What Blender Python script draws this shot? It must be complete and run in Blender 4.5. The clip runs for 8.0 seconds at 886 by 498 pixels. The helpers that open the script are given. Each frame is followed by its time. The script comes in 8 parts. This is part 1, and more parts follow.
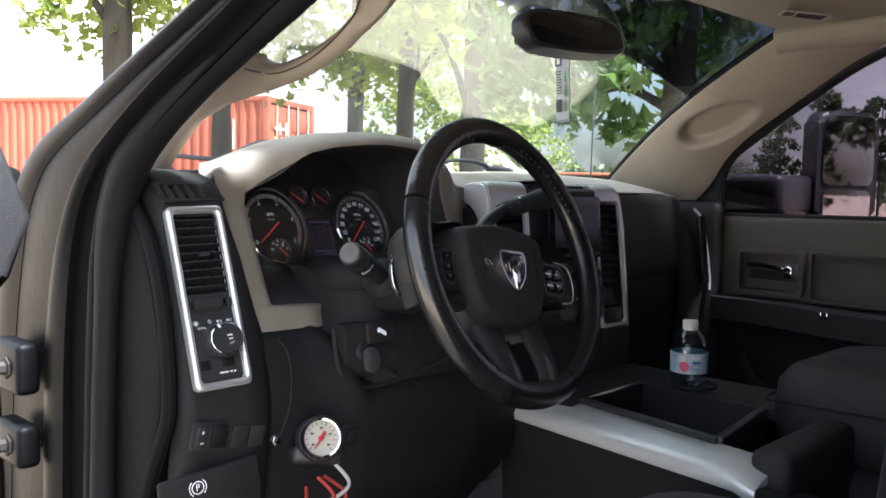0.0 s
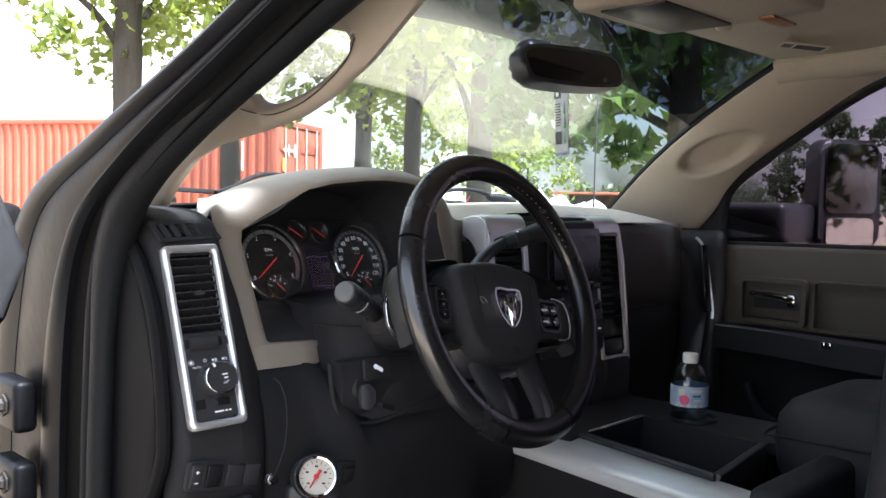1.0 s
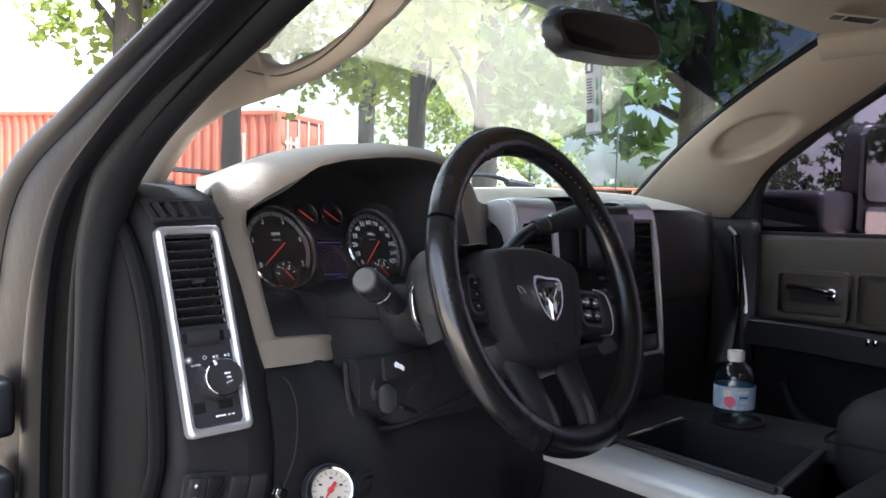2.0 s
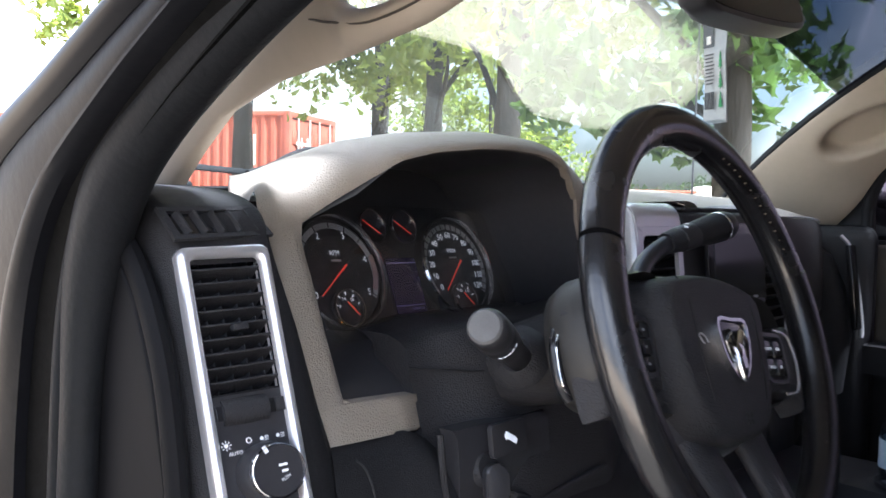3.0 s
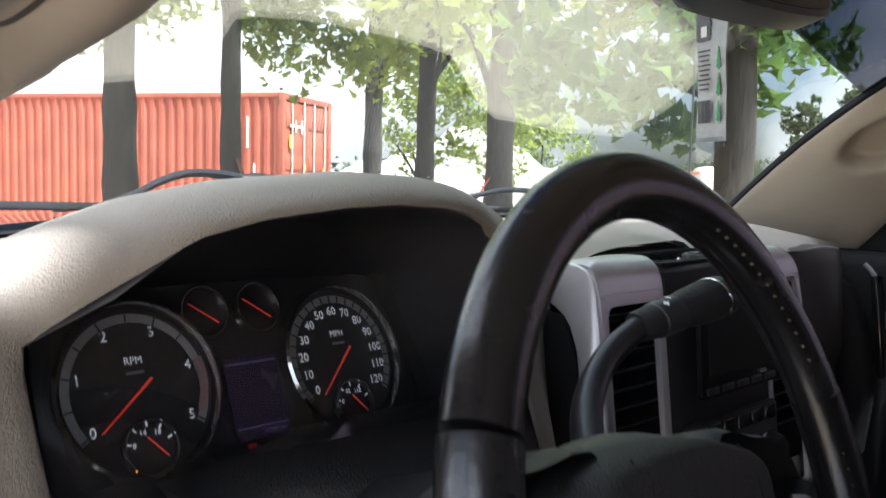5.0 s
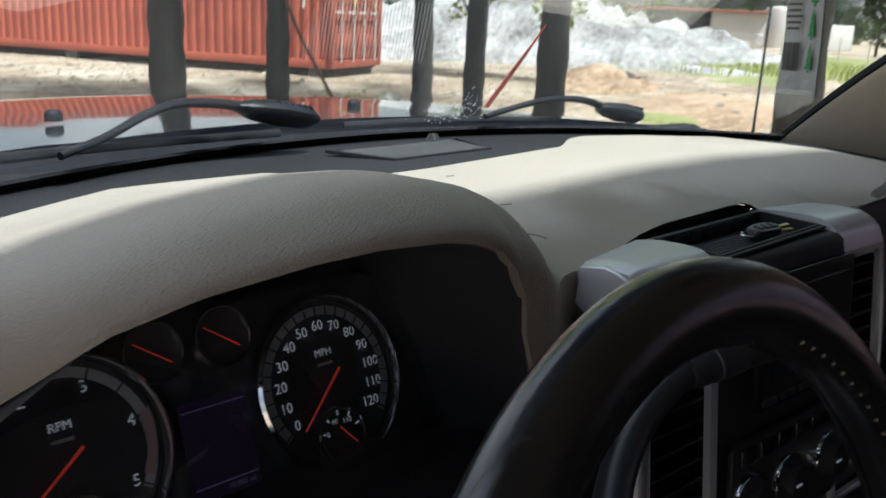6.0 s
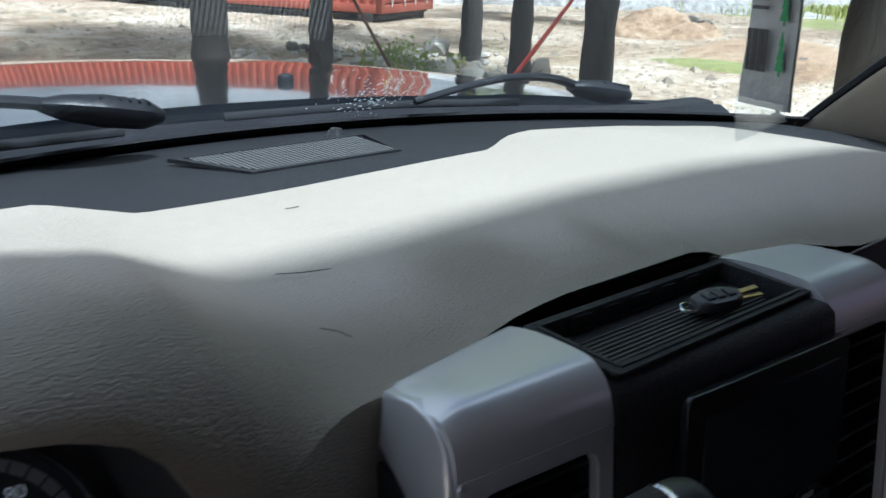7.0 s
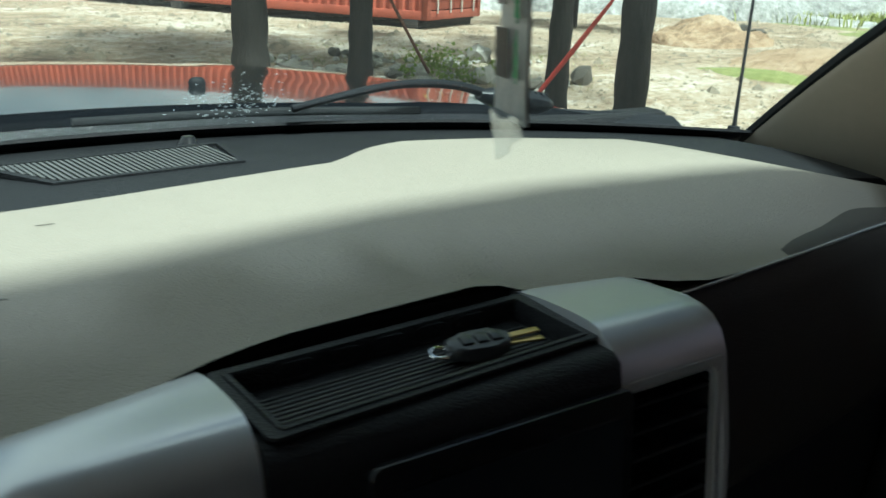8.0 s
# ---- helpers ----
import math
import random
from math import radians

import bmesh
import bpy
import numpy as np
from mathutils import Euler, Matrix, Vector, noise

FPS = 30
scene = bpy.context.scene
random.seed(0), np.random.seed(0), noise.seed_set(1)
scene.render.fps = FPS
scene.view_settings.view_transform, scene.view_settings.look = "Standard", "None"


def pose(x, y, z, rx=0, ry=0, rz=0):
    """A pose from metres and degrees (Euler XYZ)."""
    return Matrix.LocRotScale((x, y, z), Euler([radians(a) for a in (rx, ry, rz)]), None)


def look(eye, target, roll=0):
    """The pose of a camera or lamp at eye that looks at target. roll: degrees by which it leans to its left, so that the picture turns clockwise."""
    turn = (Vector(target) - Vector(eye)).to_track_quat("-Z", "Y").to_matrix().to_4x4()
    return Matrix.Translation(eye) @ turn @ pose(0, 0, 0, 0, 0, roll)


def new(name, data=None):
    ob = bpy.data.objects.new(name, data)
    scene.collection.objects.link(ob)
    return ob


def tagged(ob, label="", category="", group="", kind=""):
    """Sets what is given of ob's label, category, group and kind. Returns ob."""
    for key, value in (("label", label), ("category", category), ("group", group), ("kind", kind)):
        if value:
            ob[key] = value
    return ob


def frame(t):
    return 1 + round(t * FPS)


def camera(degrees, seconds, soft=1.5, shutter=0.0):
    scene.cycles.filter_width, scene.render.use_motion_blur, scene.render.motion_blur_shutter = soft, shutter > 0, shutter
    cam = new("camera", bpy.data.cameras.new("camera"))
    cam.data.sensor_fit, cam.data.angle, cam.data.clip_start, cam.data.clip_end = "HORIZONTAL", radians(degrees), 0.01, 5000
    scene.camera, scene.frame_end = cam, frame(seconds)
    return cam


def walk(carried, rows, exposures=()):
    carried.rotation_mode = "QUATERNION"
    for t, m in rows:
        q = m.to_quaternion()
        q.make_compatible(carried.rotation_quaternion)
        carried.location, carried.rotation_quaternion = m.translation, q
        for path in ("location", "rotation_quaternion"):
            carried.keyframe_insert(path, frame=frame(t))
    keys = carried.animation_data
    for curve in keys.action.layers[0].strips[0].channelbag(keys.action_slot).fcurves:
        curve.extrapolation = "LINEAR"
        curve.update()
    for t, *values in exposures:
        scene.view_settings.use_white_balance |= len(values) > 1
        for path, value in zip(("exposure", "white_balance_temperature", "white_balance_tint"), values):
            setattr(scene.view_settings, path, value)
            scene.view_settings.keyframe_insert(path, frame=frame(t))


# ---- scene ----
cam = camera(53.5, 8.0, soft=1.5, shutter=0.35)
PATH = [
    (0, (-0.057, 0.376, 1.634), (1.378, 1.762, 1.491), 1.3),
    (0.5, (-0.047, 0.366, 1.666), (1.378, 1.763, 1.54), 1.3),
    (1, (-0.045, 0.362, 1.66), (1.377, 1.765, 1.561), 1.2),
    (2.3, (0.078, 0.584, 1.635), (1.497, 1.989, 1.522), 1.5),
    (2.5, (0.113, 0.658, 1.636), (1.528, 2.067, 1.524), 1.5),
    (3, (0.181, 0.804, 1.64), (1.589, 2.22, 1.533), 1.4),
    (3.5, (0.252, 0.869, 1.634), (1.652, 2.294, 1.535), 1.3),
    (4, (0.35, 0.893, 1.618), (1.747, 2.321, 1.522), 1.1),
    (4.3, (0.408, 0.885, 1.602), (1.787, 2.327, 1.502), 1.0),
    (4.5, (0.435, 0.893, 1.612), (1.832, 2.321, 1.518), 1.1),
    (4.6, (0.451, 0.901, 1.629), (1.846, 2.332, 1.541), 1.0),
    (4.7, (0.462, 0.914, 1.654), (1.86, 2.34, 1.555), 1.0),
    (5.8, (0.57, 1.05, 1.808), (1.915, 2.466, 1.387), 2.7),
    (6, (0.617, 1.058, 1.83), (1.902, 2.499, 1.31), 2.8),
    (6.3, (0.713, 1.097, 1.852), (1.923, 2.567, 1.238), 2.5),
    (6.5, (0.779, 1.12, 1.862), (1.961, 2.599, 1.217), 2.5),
    (7, (0.925, 1.153, 1.857), (2.087, 2.648, 1.212), 2.4),
    (7.5, (1.027, 1.145, 1.866), (2.126, 2.687, 1.221), 2.4),
    (8, (1.135, 1.104, 1.853), (2.204, 2.67, 1.218), 2.5),
]
walk(cam, [(t, look(eye, target, roll)) for t, eye, target, roll in PATH],
     exposures=[(0, 2.85, 5750, 9), (1.2, 2.88, 5650, 10), (3, 3.18, 5450, 12), (4.7, 2.98, 5750, 12), (5.8, 1.52, 5700, 9), (6.3, 1.63, 5400, 9), (7, 1.55, 5150, 8), (8, 1.35, 5450, -11)])

# ---- light ----
SUN_FROM = Vector((0.06, -0.42, 0.90)).normalized()
world = bpy.data.worlds.new("sky")
scene.world = world
world.use_nodes = True
sky = world.node_tree.nodes.new("ShaderNodeTexSky")
sky.sky_type, sky.sun_disc = "NISHITA", False
sky.sun_elevation = math.asin(SUN_FROM.z)
sky.sun_rotation = math.atan2(SUN_FROM.x, SUN_FROM.y)
sky.air_density, sky.dust_density = 1.0, 4.0
back = world.node_tree.nodes["Background"]
back.inputs["Strength"].default_value = 0.046
# thin broken cloud over the blue
geo_in = world.node_tree.nodes.new("ShaderNodeTexCoord")
cloud = world.node_tree.nodes.new("ShaderNodeTexNoise")
cloud.inputs["Scale"].default_value, cloud.inputs["Detail"].default_value = 3.2, 8
cloud_ramp = world.node_tree.nodes.new("ShaderNodeValToRGB")
cloud_ramp.color_ramp.elements[0].position, cloud_ramp.color_ramp.elements[1].position = 0.36, 0.60
cloud_mix = world.node_tree.nodes.new("ShaderNodeMix")
cloud_mix.data_type = "RGBA"
cloud_mix.inputs["B"].default_value = (9.5, 9.3, 9.0, 1)
wl = world.node_tree.links
wl.new(geo_in.outputs["Generated"], cloud.inputs["Vector"])
wl.new(cloud.outputs["Fac"], cloud_ramp.inputs["Fac"])
wl.new(cloud_ramp.outputs["Color"], cloud_mix.inputs["Factor"])
wl.new(sky.outputs["Color"], cloud_mix.inputs["A"])
wl.new(cloud_mix.outputs["Result"], back.inputs["Color"])
sun = new("sun", bpy.data.lights.new("sun", "SUN"))
sun.data.energy, sun.data.angle, sun.data.color = 5.0, radians(8.0), (1.0, 0.965, 0.91)
sun.matrix_world = look(SUN_FROM * 60, (0, 0, 0))


# ---- materials ----
def mat(name, base, rough=0.5, metal=0.0, var=0.12, scale=8.0, bump=0.0, bump_scale=300.0, kind="noise", base2=None,
        coat=0.0, spec=0.5, rough_var=0.08, stretch=(1, 1, 1), emit=0.0, per_object=0.0, island=False):
    """Two scales of colour variation, a fine relief and uneven gloss."""
    m = bpy.data.materials.new(name)
    m.use_nodes = True
    nt, n = m.node_tree, m.node_tree.nodes
    p = n["Principled BSDF"]
    p.inputs["Metallic"].default_value = metal
    p.inputs["Specular IOR Level"].default_value = spec
    p.inputs["Coat Weight"].default_value = coat
    p.inputs["Coat Roughness"].default_value = 0.05
    tc = n.new("ShaderNodeTexCoord")
    mp = n.new("ShaderNodeMapping")
    mp.inputs["Scale"].default_value = stretch
    nt.links.new(tc.outputs["Object"], mp.inputs["Vector"])
    big, fine = n.new("ShaderNodeTexNoise"), n.new("ShaderNodeTexNoise")
    big.inputs["Scale"].default_value, big.inputs["Detail"].default_value = scale, 5
    fine.inputs["Scale"].default_value, fine.inputs["Detail"].default_value = scale * 14, 4
    for t in (big, fine):
        nt.links.new(mp.outputs["Vector"], t.inputs["Vector"])
    mix = n.new("ShaderNodeMix")
    mix.data_type = "FLOAT"
    mix.inputs["Factor"].default_value = 0.35
    nt.links.new(big.outputs["Fac"], mix.inputs["A"])
    nt.links.new(fine.outputs["Fac"], mix.inputs["B"])
    ramp = n.new("ShaderNodeValToRGB")
    ramp.color_ramp.elements[0].position, ramp.color_ramp.elements[1].position = 0.3, 0.7
    c2 = base2 or tuple(min(1, v * (1 + var)) for v in base)
    c1 = tuple(v * (1 - var) for v in base)
    ramp.color_ramp.elements[0].color, ramp.color_ramp.elements[1].color = (*c1, 1), (*c2, 1)
    nt.links.new(mix.outputs["Result"], ramp.inputs["Fac"])
    colour = ramp.outputs["Color"]
    if per_object or island:
        hsv = n.new("ShaderNodeHueSaturation")
        src = n.new("ShaderNodeNewGeometry").outputs["Random Per Island"] if island else n.new("ShaderNodeObjectInfo").outputs["Random"]
        mr = n.new("ShaderNodeMapRange")
        k = per_object or 0.3
        mr.inputs["To Min"].default_value, mr.inputs["To Max"].default_value = 1 - k, 1 + k
        nt.links.new(src, mr.inputs["Value"])
        nt.links.new(mr.outputs["Result"], hsv.inputs["Value"])
        nt.links.new(colour, hsv.inputs["Color"])
        colour = hsv.outputs["Color"]
    nt.links.new(colour, p.inputs["Base Color"])
    rr = n.new("ShaderNodeMapRange")
    rr.inputs["To Min"].default_value, rr.inputs["To Max"].default_value = max(0.02, rough - rough_var), min(1, rough + rough_var)
    nt.links.new(big.outputs["Fac"], rr.inputs["Value"])
    nt.links.new(rr.outputs["Result"], p.inputs["Roughness"])
    if bump:
        src = mp.outputs["Vector"]
        if kind == "leather":
            # pebbled cells of uneven outline, parted by fine creases
            wob, off, add = n.new("ShaderNodeTexNoise"), n.new("ShaderNodeVectorMath"), n.new("ShaderNodeVectorMath")
            wob.inputs["Scale"].default_value, wob.inputs["Detail"].default_value = bump_scale * 0.45, 3
            off.operation, add.operation = "MULTIPLY_ADD", "ADD"
            off.inputs[1].default_value, off.inputs[2].default_value = [2.2 / bump_scale] * 3, [-1.1 / bump_scale] * 3
            nt.links.new(src, wob.inputs["Vector"])
            nt.links.new(wob.outputs["Color"], off.inputs[0])
            nt.links.new(off.outputs["Vector"], add.inputs[0])
            nt.links.new(src, add.inputs[1])
            src = add.outputs["Vector"]
            t = n.new("ShaderNodeTexVoronoi")
            t.feature = "DISTANCE_TO_EDGE"
            crease = n.new("ShaderNodeMapRange")
            crease.interpolation_type = "SMOOTHSTEP"
            crease.inputs["From Min"].default_value, crease.inputs["From Max"].default_value = 0.0, 0.30
            nt.links.new(t.outputs["Distance"], crease.inputs["Value"])
            out = crease.outputs["Result"]
        else:
            t = n.new("ShaderNodeTexNoise")
            t.inputs["Detail"].default_value = 6
            out = t.outputs["Fac"]
        t.inputs["Scale"].default_value = bump_scale
        nt.links.new(src, t.inputs["Vector"])
        bp = n.new("ShaderNodeBump")
        bp.inputs["Strength"].default_value = min(1, bump)
        bp.inputs["Distance"].default_value = 0.6 / bump_scale
        nt.links.new(out, bp.inputs["Height"])
        nt.links.new(bp.outputs["Normal"], p.inputs["Normal"])
    if emit:
        p.inputs["Emission Color"].default_value = (*base, 1)
        p.inputs["Emission Strength"].default_value = emit
    return m


def glass_mat(name, tint, low=0.05, rough=0.0):
    """A thin pane: tinted see-through, and mirror gloss that grows towards grazing."""
    m = bpy.data.materials.new(name)
    m.use_nodes = True
    nt, n = m.node_tree, m.node_tree.nodes
    n.remove(n["Principled BSDF"])
    tr, gl, mx = n.new("ShaderNodeBsdfTransparent"), n.new("ShaderNodeBsdfGlossy"), n.new("ShaderNodeMixShader")
    tr.inputs["Color"].default_value = (*tint, 1)
    gl.inputs["Roughness"].default_value = rough
    lw, pw, mr = n.new("ShaderNodeLayerWeight"), n.new("ShaderNodeMath"), n.new("ShaderNodeMapRange")
    pw.operation = "POWER"
    pw.inputs[1].default_value = 3.1
    mr.inputs["To Min"].default_value, mr.inputs["To Max"].default_value = low, 0.9
    lw.inputs["Blend"].default_value = 0.5
    nt.links.new(lw.outputs["Facing"], pw.inputs[0])
    nt.links.new(pw.outputs["Value"], mr.inputs["Value"])
    nt.links.new(mr.outputs["Result"], mx.inputs["Fac"])
    nt.links.new(tr.outputs["BSDF"], mx.inputs[1])
    nt.links.new(gl.outputs["BSDF"], mx.inputs[2])
    nt.links.new(mx.outputs["Shader"], n["Material Output"].inputs["Surface"])
    return m


BEIGE = mat("beige_grained_vinyl", (0.285, 0.250, 0.208), 0.46, var=0.07, scale=5, bump=0.45, bump_scale=360, kind="leather")
BEIGE_TRIM = mat("beige_smooth_trim", (0.46, 0.40, 0.32), 0.6, var=0.06, scale=5, bump=0.15, bump_scale=700)
# BEIGE scaled down: the passenger door's shade is carried by the colour
BEIGE_DIM = mat("dimmed_beige_vinyl", (0.08, 0.070, 0.057), 0.6, var=0.08, scale=6, bump=0.4, bump_scale=420, kind="leather")
HEADLINER = mat("headliner_fabric", (0.48, 0.43, 0.35), 0.9, var=0.08, scale=9, bump=0.4, bump_scale=900)
# darker copy of BLACK: the dash end's shade is put into its colour
END_BLACK_SHADED = mat("shaded_black_end_plastic", (0.0065, 0.0065, 0.0075), 0.7, spec=0.12, var=0.2, scale=6, bump=0.2, bump_scale=500)
BLACK = mat("black_grained_plastic", (0.0175, 0.0175, 0.0195), 0.55, spec=0.25, var=0.2, scale=6, bump=0.4, bump_scale=500, kind="leather")
BLACK_SOFT = mat("dark_grey_plastic", (0.027, 0.027, 0.030), 0.48, spec=0.28, var=0.15, scale=7, bump=0.4, bump_scale=380, kind="leather")
BLACK_SMOOTH = mat("smooth_black_plastic", (0.032, 0.032, 0.036), 0.35, var=0.2, scale=9)
STRIP_BLACK = mat("dark_textured_strip_plastic", (0.0125, 0.0128, 0.0150), 0.55, spec=0.25, var=0.2, scale=8, bump=0.4, bump_scale=380, kind="leather")
COWL_BLACK = mat("weathered_cowl_black", (0.0085, 0.0092, 0.0120), 0.38, spec=0.3, var=0.3, scale=9, bump=0.1, bump_scale=120)
GLOSS_BLACK = mat("gloss_black", (0.016, 0.016, 0.018), 0.12, var=0.1, scale=9)
RUBBER = mat("black_rubber", (0.009, 0.010, 0.012), 0.62, spec=0.25, var=0.25, scale=12, bump=0.2, bump_scale=160)
LEATHER = mat("black_leather", (0.010, 0.010, 0.011), 0.24, var=0.25, scale=14, bump=0.12, bump_scale=520, kind="leather", rough_var=0.08, spec=0.6)
SILVER = mat("satin_silver_plastic", (0.72, 0.72, 0.75), 0.26, metal=0.45, var=0.02, scale=10, rough_var=0.02)
BEZEL = mat("satin_bezel_plastic", (0.74, 0.74, 0.77), 0.24, metal=0.7, var=0.03, scale=10, rough_var=0.03)
BRUSHED = mat("brushed_silver_trim", (0.80, 0.80, 0.79), 0.32, metal=0.35, var=0.05, scale=12, stretch=(6, 0.5, 1))
CHROME = mat("chrome", (0.75, 0.75, 0.76), 0.09, metal=1.0, var=0.04, scale=10, rough_var=0.04)
PAINT_GREY = mat("dark_grey_body_paint", (0.0080, 0.0084, 0.0105), 0.45, spec=0.16, var=0.25, scale=7, coat=0.0, rough_var=0.15, bump=0.06, bump_scale=60)
# body grey made lighter, so the sun's glint on the pillar edge is painted in
PAINT_EDGE = mat("sunlit_edge_grey_paint", (0.012, 0.012, 0.014), 0.35, spec=0.2, var=0.2, scale=9, coat=0.0, rough_var=0.1)
PAINT_HOOD = mat("blue_black_hood_paint", (0.006, 0.008, 0.012), 0.12, var=0.2, scale=4, coat=1.0, rough_var=0.03)
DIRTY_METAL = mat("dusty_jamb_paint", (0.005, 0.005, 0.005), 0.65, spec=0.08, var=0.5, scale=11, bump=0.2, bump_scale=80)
FABRIC = mat("charcoal_seat_fabric", (0.075, 0.073, 0.072), 0.85, var=0.2, scale=20, bump=0.5, bump_scale=900)
STITCH = mat("tan_thread", (0.32, 0.27, 0.19), 0.7, var=0.15, scale=90)
# print, needles and display have a faint glow added, though none is a lamp
WHITE_PRINT = mat("glowing_white_print", (0.75, 0.76, 0.78), 0.5, var=0.05, scale=40, emit=0.05)
GREY_PRINT = mat("grey_dial_band", (0.30, 0.31, 0.33), 0.5, var=0.08, scale=60)
DIAL = mat("black_dial_face", (0.030, 0.030, 0.036), 0.4, var=0.1, scale=40)
NEEDLE = mat("glowing_red_needle", (0.70, 0.05, 0.025), 0.4, var=0.05, scale=40, emit=0.05)
LCD = mat("faint_glow_violet_display", (0.016, 0.010, 0.024), 0.25, var=0.08, scale=40, emit=0.05)
SCREEN = mat("dark_touch_screen", (0.02, 0.024, 0.03), 0.12, var=0.1, scale=10)
RED_LAMP = mat("red_warning_lamp", (0.25, 0.012, 0.01), 0.4, var=0.05, scale=40, emit=0.02)
GLASS = glass_mat("windshield_glass", (0.955, 0.975, 0.950), 0.055)
TINT = glass_mat("shade_band_glass", (0.27, 0.285, 0.31), 0.03)
SIDE_GLASS = glass_mat("tinted_side_glass", (0.36, 0.325, 0.36), 0.035)
CLEAR = glass_mat("clear_plastic", (0.92, 0.94, 0.95), 0.08, 0.02)
LENS = glass_mat("gauge_lens", (0.95, 0.95, 0.95), 0.035)
MIRROR = mat("mirror_glass", (0.8, 0.8, 0.8), 0.02, metal=1.0, var=0.02, scale=4, rough_var=0.01)


# ---- mesh helpers ----
def finish(name, bm, material, angle=38):
    me = bpy.data.meshes.new(name)
    bmesh.ops.remove_doubles(bm, verts=bm.verts, dist=1e-6)
    bmesh.ops.recalc_face_normals(bm, faces=bm.faces)
    bm.to_mesh(me)
    bm.free()
    me.polygons.foreach_set("use_smooth", [True] * len(me.polygons))
    me.set_sharp_from_angle(angle=radians(angle))
    me.materials.append(material)
    return me


def thing(name, at, label, category, group="", kind=""):
    ob = new(name)
    ob.empty_display_size = 0.05
    ob.matrix_world = Matrix.Translation(at)
    return tagged(ob, label, category, group, kind)


def part(name, bm, material, parent, label="", angle=38):
    """One mesh under a thing or a part; its corners are in world metres."""
    ob = new(name, bm if isinstance(bm, bpy.types.Mesh) else finish(name, bm, material, angle))
    ob.parent = parent
    if parent.type == "EMPTY":
        ob.matrix_parent_inverse = Matrix.Translation(parent.location).inverted()
    return tagged(ob, label)


def single(name, bm, material, label, category, group="", kind="", angle=38):
    return tagged(new(name, finish(name, bm, material, angle)), label, category, group, kind)


def grid(bm, rows, close=False):
    vs = [[bm.verts.new(p) for p in r] for r in rows]
    for a, b in zip(vs, vs[1:]):
        n = len(a)
        for i in range(n if close else n - 1):
            j = (i + 1) % n
            bm.faces.new((a[i], a[j], b[j], b[i]))
    return vs


def solid_grid(bm, rows, off):
    """A sheet with thickness: rows of points, and the same moved by off."""
    off = Vector(off)
    a = [[Vector(p) for p in r] for r in rows]
    loop = [[p for p in r] + [p + off for p in reversed(r)] for r in a]
    vs = grid(bm, loop, close=True)
    for r in (vs[0], vs[-1]):
        n = len(r) // 2
        for i in range(n - 1):
            bm.faces.new((r[i], r[i + 1], r[2 * n - 2 - i], r[2 * n - 1 - i]))


def box(bm, c, size, m=None, bevel=0.0, seg=2):
    r = bmesh.ops.create_cube(bm, size=1.0)
    vs = r["verts"]
    mm = Matrix.Translation(c) @ (m.to_4x4() if m else Matrix()) @ Matrix.Diagonal((*size, 1))
    bmesh.ops.transform(bm, matrix=mm, verts=vs)
    if bevel:
        es = list({e for v in vs for e in v.link_edges})
        bmesh.ops.bevel(bm, geom=es, offset=bevel, segments=seg, affect="EDGES", profile=0.5)


def prism(bm, poly, off, bevel=0.0, seg=3):
    """A flat outline pushed along off."""
    off = Vector(off)
    a = [bm.verts.new(p) for p in poly]
    b = [bm.verts.new(Vector(p) + off) for p in poly]
    n = len(a)
    fs = [bm.faces.new(a), bm.faces.new(list(reversed(b)))]
    fs += [bm.faces.new((a[i], b[i], b[(i + 1) % n], a[(i + 1) % n])) for i in range(n)]
    if bevel:
        es = list({e for f in fs[:2] for e in f.edges})
        bmesh.ops.bevel(bm, geom=es, offset=bevel, segments=seg, affect="EDGES", profile=0.5)


def spline(pts, n=6, closed=False):
    """Catmull-Rom through the points."""
    p = [Vector(q) for q in pts]
    out = []
    m = len(p)
    for i in range(m if closed else m - 1):
        if closed:
            a, b, c, d = p[i - 1], p[i], p[(i + 1) % m], p[(i + 2) % m]
        else:
            a, b, c, d = p[max(i - 1, 0)], p[i], p[i + 1], p[min(i + 2, m - 1)]
        for k in range(n):
            t = k / n
            out.append(0.5 * (2 * b + (c - a) * t + (2 * a - 5 * b + 4 * c - d) * t * t + (3 * b - a - 3 * c + d) * t ** 3))
    if not closed:
        out.append(p[-1])
    return out


def tube(bm, pts, r, seg=12, closed=False, flat=1.0, side=None):
    """A round or flattened bar along a path; r is one radius or one for each point. flat scales the axis across side."""
    p = [Vector(q) for q in pts]
    n = len(p)
    rows = []
    ref = Vector(side) if side else None
    last = None
    for i in range(n):
        d = (p[(i + 1) % n] - p[i - 1]) if closed else (p[min(i + 1, n - 1)] - p[max(i - 1, 0)])
        d.normalize()
        if ref is not None:
            u = (ref - d * ref.dot(d)).normalized()
        elif last is None:
            u = d.orthogonal().normalized()
        else:
            u = (last - d * last.dot(d)).normalized()
        last = u
        w = d.cross(u)
        rad = r[i] if isinstance(r, (list, tuple)) else r
        rows.append([p[i] + (u * math.cos(2 * math.pi * k / seg) + w * (flat * math.sin(2 * math.pi * k / seg))) * rad for k in range(seg)])
    if closed:
        rows.append(rows[0])
    vs = grid(bm, rows, close=True)
    if not closed:
        for r_ in (vs[0], vs[-1]):
            try:
                bm.faces.new(r_)
            except ValueError:
                pass


